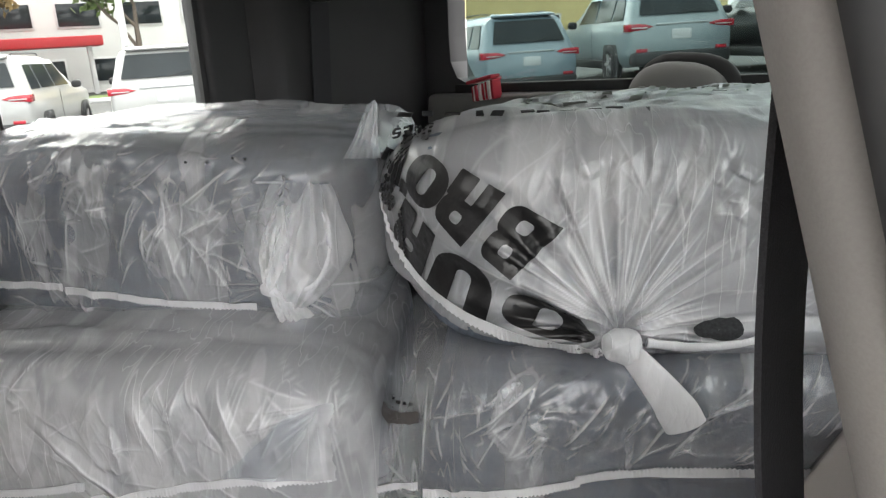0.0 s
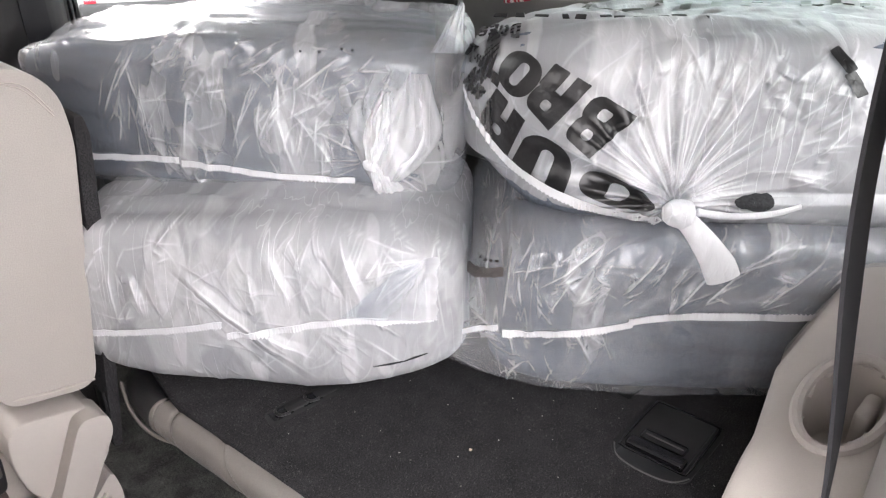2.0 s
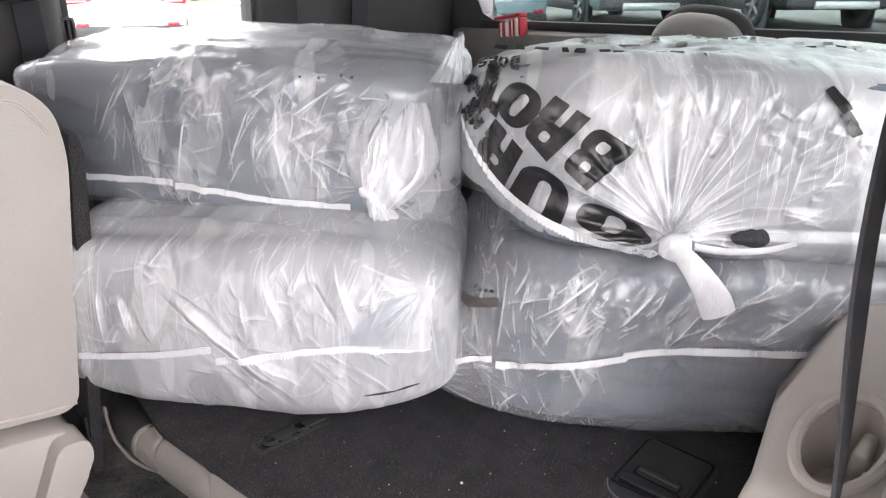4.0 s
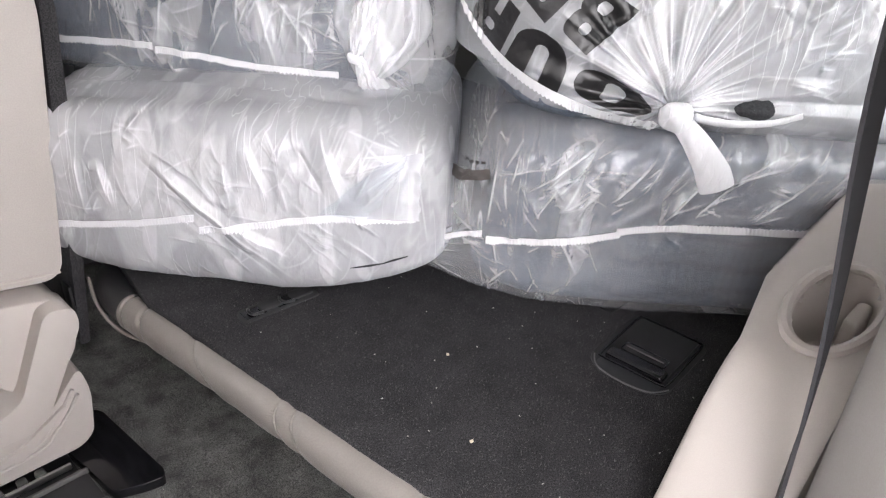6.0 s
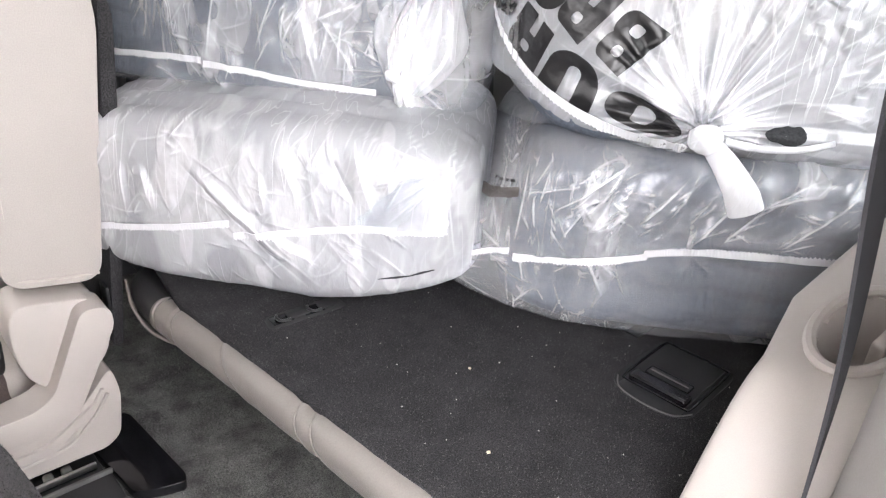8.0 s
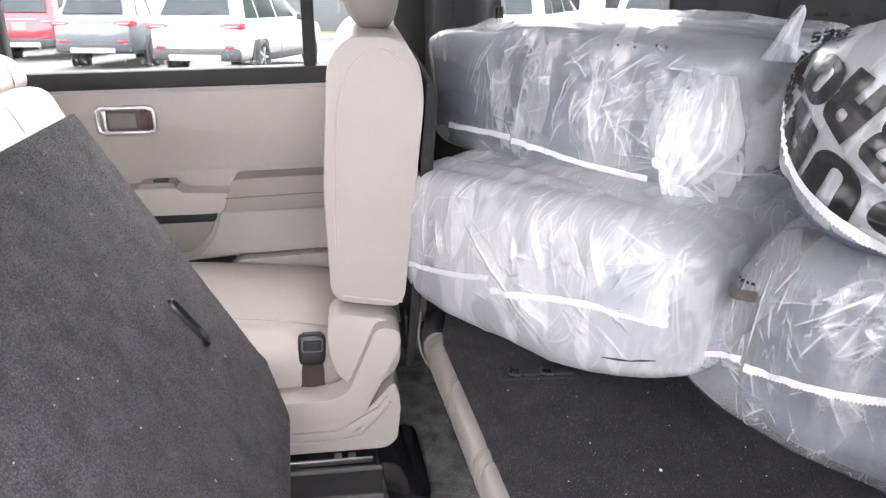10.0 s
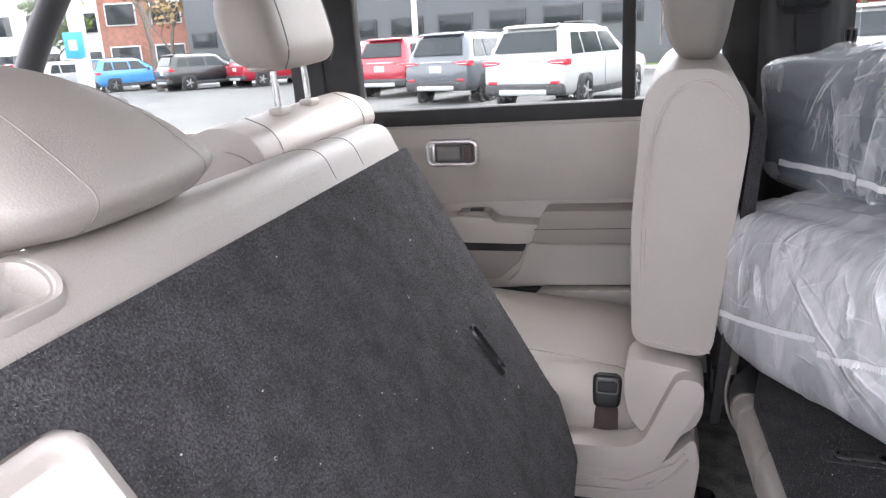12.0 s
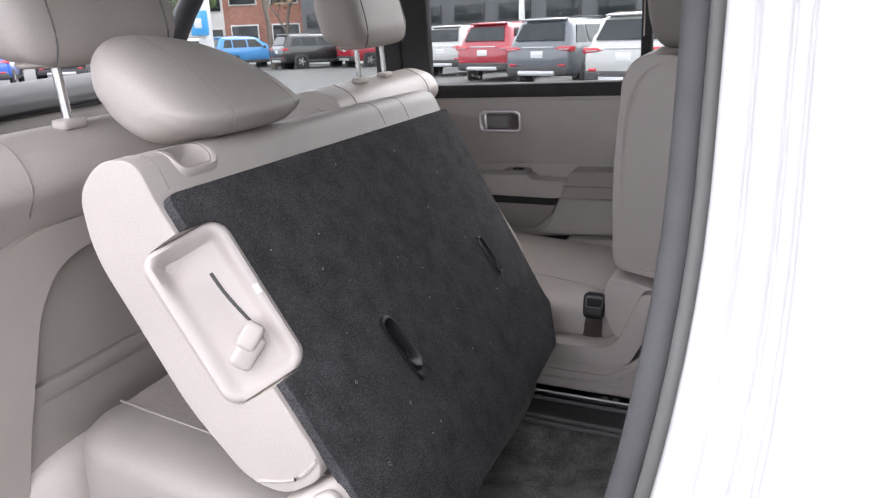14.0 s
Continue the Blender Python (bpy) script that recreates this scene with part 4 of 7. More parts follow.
def rib_sheet(x0, x1, y0, y1, top, step=0.007):
    """A panel of fine ribs that run across."""
    b = bmesh.new()
    n = int((x1 - x0) / step) * 4
    rows = []
    for i in range(n + 1):
        x = x0 + (x1 - x0) * i / n
        z = top(x) + 0.0011 * math.sin(2 * math.pi * i / 4)
        rows.append([b.verts.new((x, y0 + (y1 - y0) * j / 4, z)) for j in range(5)])
    for a, c in zip(rows, rows[1:]):
        for j in range(4):
            b.faces.new((a[j], a[j + 1], c[j + 1], c[j]))
    return b


near_seat()


def front_seat(yc, dx=0.0, dz=0.0, hw=0.295):
    """A front seat, its back leaning rearwards; hw: half its width."""
    shift = Matrix.Translation((dx, 0, dz))
    s = thing("front_seat", "greige leather front seat with a headrest on chrome posts", "car seat", (-0.7 + dx, yc, FLOOR), "front seats")
    poly = smooth_poly([(-0.815, 0.0), (-1.00, 0.0), (-0.87, 0.58), (-0.81, 0.675), (-0.70, 0.712), (-0.622, 0.688), (-0.596, 0.640), (-0.640, 0.590), (-0.715, 0.50), (-0.765, 0.33)], 0.05, 7)
    back = part("backrest", prism(poly, yc - hw, yc + hw, "y", 0.05, 6), LEATHER_MID, s, m=shift)
    # moulded back shell: a raised frame, a sunk panel and a map pocket
    w = hw / 0.295
    shear = Matrix(((1, 0, 0.24, -0.80), (0, 1, 0, 0), (0, 0, 1, 0), (0, 0, 0, 1)))
    outer = [(-0.31, -0.02), (0.31, -0.02), (0.302, 0.27), (0.280, 0.48), (0.25, 0.548), (0.19, 0.578), (-0.19, 0.578), (-0.25, 0.548), (-0.280, 0.48), (-0.302, 0.27)]
    inner = [(-0.25, 0.02), (0.25, 0.02), (0.222, 0.25), (0.186, 0.45), (0.155, 0.508), (0.11, 0.53), (-0.11, 0.53), (-0.155, 0.508), (-0.186, 0.45), (-0.222, 0.25)]
    outer, inner = [[(yc + y * w, z) for y, z in o] for o in (outer, inner)]
    b = sheet_with_hole(smooth_poly(outer, 0.05, 5), smooth_poly(inner, 0.04, 5), -0.05, 0.022, "x")
    bmesh.ops.bevel(b, geom=[e for e in b.edges if e.calc_face_angle(0) > 1.0], offset=0.012, segments=4, affect="EDGES", profile=0.5)
    sh = part("back_shell", moved(b, shear), SHELL, s, "pale moulded back shell", m=shift)
    sunk = [(yc + (y - yc) * 1.05, 0.25 + (z - 0.25) * 1.05) for y, z in inner]
    part("back_pad", moved(prism(smooth_poly(sunk, 0.04, 5), -0.03, 0.0, "x", 0.003), shear), LEATHER_DARK, sh, "taupe sunk panel", m=shift)
    low = [(yc - 0.255 * w, 0.0), (yc + 0.255 * w, 0.0), (yc + 0.222 * w, 0.300), (yc - 0.222 * w, 0.300)]
    part("pocket", moved(prism(smooth_poly(low, 0.01, 3), -0.004, 0.010, "x", 0.004, 3), shear), LEATHER_DARK, sh, "taupe map pocket", m=shift)
    band = [(yc - 0.222 * w, 0.294), (yc + 0.222 * w, 0.294), (yc + 0.214 * w, 0.326), (yc - 0.214 * w, 0.326)]
    part("pocket_band", moved(prism(smooth_poly(band, 0.006, 3), 0.0, 0.014, "x", 0.005, 3), shear), LEATHER_DARK, sh, "raised band of the pocket", m=shift)
    seam([(-0.735, yc - hw + 0.004, 0.672), (-0.655, yc - hw - 0.0008, 0.655), (-0.618, yc - hw - 0.0008, 0.625), (-0.625, yc - hw + 0.004, 0.600)], back, 0.0012, mat=LEATHER_RIB2, m=shift)
    for e in (-1, 1):
        seam([(-0.675, yc + e * 0.19, 0.7135), (-0.622, yc + e * 0.192, 0.688), (-0.602, yc + e * 0.193, 0.645), (-0.625, yc + e * 0.193, 0.602)], back, 0.0012, mat=LEATHER_RIB2, m=shift)
    rest = smooth_poly([(-0.735, 0.80), (-0.625, 0.79), (-0.612, 0.83), (-0.645, 0.97), (-0.685, 1.00), (-0.74, 0.985), (-0.762, 0.90)], 0.035, 6)
    h = part("headrest", pillow(rest, yc - 0.148, yc + 0.148, "y", 6.0), LEATHER_MID, s, m=shift)
    for e in (-1, 1):
        seam([(-0.625, yc + e * 0.1, 0.792), (-0.611, yc + e * 0.1, 0.84), (-0.640, yc + e * 0.097, 0.96), (-0.685, yc + e * 0.095, 1.003)], h, 0.0014, mat=TRIM_GREY, m=shift)
    part("underside", cushion(0.085, 0.23, 0.018, 3, m=pose(-0.680, yc, 0.797)), LEATHER_MID, h, m=shift)
    for dy in (-0.065, 0.065):
        p = part("post", tube([(-0.672, yc + dy, 0.66), (-0.675, yc + dy, 0.84)], 0.007, 12), CHROME, s, "chrome post", m=shift)
        part("collar", rbox((0.032, 0.042, 0.016), (-0.672, yc + dy, 0.708), 0.006, 3), PLASTIC, p, m=shift)
    part("seat_cushion", cushion(0.55, 0.54, 0.24, 5, 40, 18, None, pose(-0.98, yc, 0.1, 0, 3, 0)), LEATHER, s, m=shift)
    return s


front_seat(0.447, 0.170, -0.004)
front_seat(1.41, 0.07, -0.058, 0.262)


# ---- load floor ----
def load_floor():
    s = thing("folded_seat", "folded third-row seat back with charcoal carpet and leather edge", "car seat", (0.8, 1.0, FLOOR))
    poly = [(0.380, 0.366), (0.345, 0.60), (0.322, 0.85), (0.302, 1.06), (0.315, 1.14), (0.40, 1.72), (1.45, 1.72), (1.45, 0.40), (0.95, 0.44), (0.60, 0.366)]
    p = part("carpet_panel", prism(smooth_poly(poly, 0.015, 3), BOARD - 0.016, BOARD, "z", 0.005, 3), CARPET, s, "charcoal carpet panel")
    pile(poly, BOARD, 170000, (0.002, 0.0042), 42, PILE, p, None, ((0.665, 0.440, 0.835, 0.565),))
    line = spline([(0.296, 1.10, 0.182), (0.303, 1.02, 0.185), (0.320, 0.85, 0.188), (0.343, 0.60, 0.190), (0.370, 0.390, 0.190), (0.385, 0.356, 0.190), (0.43, 0.347, 0.190), (0.58, 0.347, 0.190)], 40)
    seams = ((0.02, 0.05), (0.10, 0.13), (0.215, 0.285), (0.335, 0.352), (0.350, 0.372), (0.462, 0.525), (0.50, 0.525), (0.60, 0.607))
    # the leather puckers in along each seam and is drawn flat in front
    count, sides = len(line), 36
    b = tube(line, 0.0262, sides, 1.05)
    b.verts.ensure_lookup_table()
    for i in range(count):
        c = line[i]
        d = (line[min(i + 1, count - 1)] - line[max(i - 1, 0)]).normalized()
        n = Vector((d.y, -d.x, 0)).normalized()
        n = -n if n.x > 0 else n
        for k in range(sides):
            v = b.verts[i * sides + k]
            q = v.co - c
            f = (100 - math.degrees(math.atan2(q.z, q.dot(n)))) / 190
            dip = 0.0
            for t0, t1 in seams:
                dip = max(dip, math.exp(-((i / (count - 1) - t0 - (t1 - t0) * f) / 0.0045) ** 2) if -0.1 < f < 1.1 else 0.0)
            drawn = 0.10 * max(0.0, q.dot(n) / 0.026) ** 4
            v.co = c + q * (1 - 0.15 * dip - drawn) + Vector((0.0007, 0.0003, 0.0006)) * noise.noise(v.co * 45)
    e = part("leather_edge", b, LEATHER_SHADE, s, "pale leather edge roll")
    # stitched seams round the roll
    for t0, t1 in seams:
        ring = []
        for k in range(13):
            f = k / 12
            q = (t0 + (t1 - t0) * f) * (len(line) - 1)
            c = line[int(q)].lerp(line[min(int(q) + 1, len(line) - 1)], q - int(q))
            d = (line[min(int(q) + 1, len(line) - 1)] - line[int(q)]).normalized()
            n = Vector((d.y, -d.x, 0)).normalized()
            if n.x > 0:
                n = -n
            a = radians(100 - 190 * f)
            ring.append(c + n * (0.0230 - 0.0022 * max(0, math.cos(a)) ** 4) * math.cos(a) + Vector((0, 0, 0.0240 * math.sin(a))))
        part("piping", tube(ring, 0.0013, 8), LEATHER_RIB2, e)
    under = spline([(0.320, 1.10, 0.145), (0.322, 1.04, 0.146), (0.342, 0.85, 0.148), (0.365, 0.60, 0.149), (0.394, 0.39, 0.150)], 8)
    part("ribbed_underside", ribbon(under, 0.055, 0.01, (0.55, 0.05, -0.83)), LEATHER_RIB2, s, "ribbed leather underside")
    part("seat_body", rbox((0.98, 1.28, 0.20), (0.90, 1.05, 0.095), 0.03, 3), TRIM_DARK, s)
    part("end_roll", tube(spline([(0.300, 1.095, 0.182), (0.300, 1.15, 0.178), (0.315, 1.21, 0.172), (0.36, 1.27, 0.16)], 6), [0.0262] * 19, 14), LEATHER_BLACK, s, "black leather roll end")
    part("end_piping", tube(spline([(0.278, 1.20, 0.200), (0.268, 1.15, 0.175), (0.276, 1.10, 0.155), (0.300, 1.05, 0.148)], 6), 0.0025, 8), LEATHER_RIB2, s)
    # flush latch with a pull handle, in a shallow surround
    m = pose(0.750, 0.503, BOARD, 0, 0, 4)
    l = part("latch", prism(smooth_poly([(-0.088, -0.030), (-0.070, -0.056), (0.066, -0.058), (0.072, 0.056), (-0.070, 0.058), (-0.088, 0.030)], 0.022, 5), -0.004, 0.0016, "z", 0.001), BLACK_MATT, s, "black plastic latch", m=m)
    ring = [(x, y, 0.0022) for x, y in rounded(-0.060, -0.049, 0.064, 0.049, 0.006, 8)]
    part("rim", tube(ring + ring[:1], 0.0019, 8), BLACK_GLOSS, l, m=m)
    part("latch_plate", rbox((0.112, 0.086, 0.006), (0.004, 0, 0.0015), 0.002, 2), BLACK_MATT, l, m=m)
    part("slot", rbox((0.018, 0.060, 0.002), (-0.020, 0, 0.0048), 0.0005), BLACK, l, "dark finger slot", m=m)
    ring = [(x - 0.020, y, 0.0052) for x, y in rounded(-0.010, -0.031, 0.010, 0.031, 0.003, 6)]
    part("slot_rim", tube(ring + ring[:1], 0.0014, 8), BLACK_GLOSS, l, m=m)
    part("slot_bar", tube([(-0.019, -0.027, 0.0060), (-0.019, 0.027, 0.0060)], 0.0012, 6), TRIM_GREY, l, m=m)
    part("pull", rbox((0.022, 0.084, 0.013), (-0.046, 0, 0.0045), 0.0055, 4), BLACK_GLOSS, l, m=m)
    # grey line paints the highlight along the surround's edge
    part("rim_glint", tube(spline([(-0.060, -0.054, 0.002), (-0.080, -0.040, 0.0024), (-0.0875, -0.015, 0.0024), (-0.0875, 0.015, 0.0024), (-0.080, 0.040, 0.0024), (-0.060, 0.054, 0.002)], 6), 0.0011, 6), TRIM_GREY, l, "grey line painting the rim's highlight", m=m)
    part("well", cushion(0.036, 0.092, 0.003, 3, 20, 8, None, pose(-0.068, 0, 0.0012)), BLACK, l, "dark well before the handle", m=m)
    # child-seat anchors in their plate
    m = pose(0.437, 0.929, BOARD, 0, 0, -4)
    k = part("anchor_plate", prism(smooth_poly([(-0.064, -0.017), (0.064, -0.017), (0.058, 0.017), (-0.058, 0.017)], 0.012, 4), -0.004, 0.0016, "z", 0.001), BLACK_MATT, s, "black anchor plate", m=m)
    for x in (-0.038, 0.012):
        part("anchor_well", rbox((0.032, 0.021, 0.002), (x, 0, 0.0012), 0.0006), BLACK_GLOSS, k, "dark anchor well", m=m)
        part("anchor_tongue", rbox((0.034, 0.016, 0.005), (x + 0.026, 0, 0.0024), 0.002, 2), BLACK_MATT, k, m=m)
        part("anchor_bar", tube(spline([(x - 0.004, 0.009, 0.004), (x - 0.008, 0.0, 0.006), (x - 0.004, -0.009, 0.005), (x + 0.010, -0.010, 0.004)], 5), 0.0022, 8), BLACK, k, m=m)
    part("hook_slot", rbox((0.05, 0.022, 0.004), (0.81, 0.60, BOARD + 0.001), 0.0015, m=None), BLACK, s, "black slot")
    return s


load_floor()


def crumbs(name, label, x0, x1, y0, y1, z, count, seed):
    """Specks of lint and grit lying on a carpet."""
    r = random.Random(seed)
    b = bmesh.new()
    for _ in range(count):
        q = rbox((r.uniform(0.0005, 0.0013), r.uniform(0.0006, 0.0026), 0.0008), (0, 0, 0), 0, 1, pose(r.uniform(x0, x1), r.uniform(y0, y1), z + 0.0008, 0, 0, r.uniform(0, 180)))
        b = join(b, q)
    return tagged(part(name, b, LINT, None, label, False), label, "debris", "", "stuff")


def seat_lint():
    """Specks and curled fibres caught in the tipped seat's carpet."""
    rnd = random.Random(21)
    b = bmesh.new()
    for k in range(34):
        u, v = rnd.uniform(0.06, 0.80), rnd.uniform(-0.47, -0.03)
        if k % 3:
            r = rnd.uniform(0.0003, 0.0008)
            b = join(b, rbox((2 * r, 3 * r, 1.4 * r), (0, 0, 0), r * 0.5, 2, pose(u, v, 0.0024, 0, 0, rnd.uniform(0, 180))))
        else:
            a = rnd.uniform(0, 6.28)
            l = rnd.uniform(0.002, 0.005)
            pts = [(u + l * q * math.cos(a + 1.2 * q), v + l * q * math.sin(a + 1.2 * q), 0.0025) for q in (-1, -0.4, 0.3, 1)]
            b = join(b, tube(spline(pts, 4), 0.00028, 5))
    label = "pale specks of lint caught in the black seat carpet"
    return tagged(part("seat_lint", moved(b, NEAR), LINT, None, label, False), label, "debris", "", "stuff")


seat_lint()
crumbs("board_lint", "pale specks of lint scattered on the load floor", 0.38, 0.80, 0.38, 0.93, BOARD, 60, 4)
crumbs("floor_lint", "pale specks of grit scattered on the carpet", -0.1, 0.30, 0.45, 1.06, FLOOR + 0.004, 60, 9)
for x, y, w, l, a in ((0.536, 0.684, 0.003, 0.004, 20), (0.443, 0.556, 0.0035, 0.0045, 70), (0.392, 0.360, 0.003, 0.004, 10)):
    tagged(part("crumb", rbox((w, l, 0.003), (0, 0, 0), 0.0011, 2, pose(x, y, BOARD + 0.0015, 0, 0, a)), CRUMB), "small pale crumb lying on the load floor", "crumb", "crumbs")
tagged(part("straw", tube(spline([(0.305, 0.891, FLOOR + 0.008), (0.318, 0.886, FLOOR + 0.009), (0.332, 0.886, FLOOR + 0.008)], 4), 0.0007, 6), CRUMB), "dry straw-coloured pine needle lying on the carpet", "needle")


# ---- belt at the near pillar ----
def pillar_belt():
    s = thing("seat_belt", "dark webbing seat belt hanging beside the pillar", "seat belt", (0.5, 0.27, 0.1))
    line = spline([(0.480, 0.247, 0.255), (0.485, 0.252, 0.32), (0.490, 0.264, 0.50), (0.488, 0.293, 0.72), (0.488, 0.300, 0.90), (0.49, 0.303, 1.09)], 8)
    sides = [Vector((0.96, 0.28, 0)).lerp(Vector((0.985, 0.03, 0)), min(1, max(0, (p.z - 0.3) / 0.35))) for p in line]
    part("webbing", ribbon(line, 0.047, 0.003, sides), WEBBING, s)
    part("anchor", cushion(0.046, 0.022, 0.075, 2.8, 24, 14, None, pose(0.466, 0.249, 0.232, 0, -14, 25)), BLACK, s, "black anchor cover")
    part("anchor_shell", cushion(0.034, 0.020, 0.062, 2.6, 20, 12, None, pose(0.452, 0.238, 0.228, 0, -14, 25)), TRIM_GREY, s, "dark grey anchor shell")
    roll = [Vector((0.450, 0.226, 0.248)) + Vector((0.25, -0.95, 0.10)) * 0.026 * t for t in (0, 0.25, 0.5, 0.75, 1.0)]
    r = part("anchor_roll", tube(roll, 0.0135, 20), CLOTH_WHITE, s, "pale rolled webbing end")
    for t in (0.3, 0.62):
        c = roll[0].lerp(roll[-1], t)
        part("stripe", tube([c, c + (roll[-1] - roll[0]) * 0.09], 0.0138, 20), TRIM_GREY, r, "grey stripe")
    return s


pillar_belt()


def far_belt():
    s = thing("seat_belt", "dark webbing seat belt along the far pillar", "seat belt", (0.43, 1.69, 0.3))
    line = spline([(0.44, 1.690, 0.30), (0.43, 1.688, 0.7), (0.41, 1.685, 1.08)], 6)
    part("webbing", ribbon(line, 0.046, 0.003, (1, 0, 0)), WEBBING, s)
    part("guide", rbox((0.045, 0.018, 0.10), (0.408, 1.680, 0.875), 0.008, 3), BLACK, s, "black belt guide")
    loop = [(x, 1.674, z) for x, z in rounded(0.372, 0.760, 0.462, 0.800, 0.018, 8)]
    part("guide_loop", tube(loop + loop[:1], 0.007, 8, 1.0, None, (0, 1, 0), False), BLACK, s, "black plastic loop")
    part("tongue", rbox((0.040, 0.010, 0.075), (0.418, 1.672, 0.835), 0.006, 3), BLACK_MATT, s)
    return s


far_belt()


def steering_wheel():
    s = thing("steering_wheel", "dark steering wheel in front of the driver seat", "steering wheel", (-1.22, 0.5, 0.5))
    m = pose(-1.20, 0.447, 0.55, 0, 65, 0)
    ring = [m @ Vector((0.18 * math.cos(a), 0.18 * math.sin(a), 0)) for a in (2 * math.pi * k / 40 for k in range(41))]
    part("rim", tube(ring, 0.016, 10), BLACK, s)
    part("hub", cushion(0.16, 0.17, 0.06, 3, m=m), BLACK, s)
    part("spoke", tube([m @ Vector((0, -0.18, 0)), m @ Vector((0, 0.18, 0))], 0.014, 8), BLACK, s)
    part("column", tube([m @ Vector((0, 0, -0.02)), m @ Vector((0, 0, -0.2))], 0.04, 10), BLACK, s)
    return s


steering_wheel()


def third_row_belt():
    s = thing("seat_belt", "black webbing seat belt on the rear pillar trim", "seat belt", (1.19, 1.66, 0.6))
    line = spline([(1.185, 1.672, 0.50), (1.190, 1.660, 0.70), (1.198, 1.655, 0.90), (1.205, 1.655, 1.10)], 6)
    part("webbing", ribbon(line, 0.046, 0.003, (1, -0.15, 0)), WEBBING, s)
    part("anchor", rbox((0.055, 0.022, 0.09), (1.198, 1.650, 0.93), 0.008, 3), BLACK, s, "black belt guide")
    return s


third_row_belt()


def dash_vents():
    s = thing("air_vent", "round dark air vent in the dashboard", "air vent", (-1.31, 0.735, 0.60))
    ring = [Vector((-1.318, 0.735 + 0.036 * math.cos(a), 0.600 + 0.034 * math.sin(a))) for a in (2 * math.pi * k / 24 for k in range(25))]
    part("bezel", tube(ring, 0.007, 8), STEEL, s)
    part("grille", cushion(0.05, 0.068, 0.064, 3, m=pose(-1.345, 0.735, 0.600)), BLACK, s)
    for dz in (-0.014, 0, 0.014):
        part("slat", rbox((0.008, 0.056, 0.004), (-1.318, 0.735, 0.600 + dz), 0.001), TRIM_GREY, s)
    return s


def instrument_cluster():
    s = thing("instrument_cluster", "black hooded instrument panel with a lit screen", "instrument panel", (-1.35, 0.5, 0.62))
    hood = smooth_poly([(-1.60, 0.66), (-1.62, 0.685), (-1.42, 0.742), (-1.29, 0.738), (-1.285, 0.722), (-1.36, 0.70), (-1.36, 0.56), (-1.45, 0.55)], 0.012)
    part("hood", prism(hood, 0.28, 0.708, "y", 0.012, 3), BLACK_MATT, s)
    p = part("screen", rbox((0.008, 0.36, 0.10), (-1.353, 0.485, 0.628), 0.003), BLACK, s, "dark glossy screen")
    for y, w in ((0.652, 0.020), (0.60, 0.05), (0.50, 0.07), (0.38, 0.05)):
        part("readout", rbox((0.003, w, 0.010), (-1.348, y, 0.640), 0.001), READOUT, p, "pale cyan readout bar")
    return s


instrument_cluster()
dash_vents()


def flag():
    """A folded red and white striped cloth on the rear window's ledge."""
    s = thing("striped_cloth", "folded red and white striped cloth on the ledge", "cloth", (1.47, 1.385, 0.66))
    m = pose(1.462, 1.385, 0.676, 0, 0, 90) @ pose(0, 0, 0, 0, 8, 0)
    for k in range(9):
        b = rbox((0.0085, 0.03, 0.044 - 0.0012 * k), ((k - 4) * 0.0082, 0.004 * math.sin(k * 1.3), -0.0008 * k), 0.003, 2)
        part("stripe", moved(b, m), CLOTH_RED if k % 2 == 0 else CLOTH_WHITE, s)
    part("fold", moved(rbox((0.085, 0.032, 0.008), (0.004, 0, 0.026), 0.003, 2, pose(0, 0, 0, 0, 6, 0)), m), CLOTH_RED, s)
    return s


flag()


def pillar_vent():
    s = thing("vent_grille", "small black slatted vent in the far pillar trim", "vent", (0.50, 1.745, 0.67))
    part("frame", sheet_with_hole(rounded(0.472, 0.655, 0.528, 0.715, 0.006), rounded(0.477, 0.660, 0.523, 0.710, 0.004), 1.738, 1.756, "y"), BLACK, s)
    for k in range(4):
        part("slat", rbox((0.006, 0.014, 0.050), (0.483 + 0.0112 * k, 1.746, 0.685), 0.002), BLACK, s)
    return s


pillar_vent()

# ---- plastic bags ----
BAG_A, BAG_B = Vector((0.65, -0.76, 0)).normalized(), Vector((0.76, 0.65, 0)).normalized()
BAGS = frame_xyz((0.62, 0.82, BOARD), BAG_A, BAG_B, (0, 0, 1))


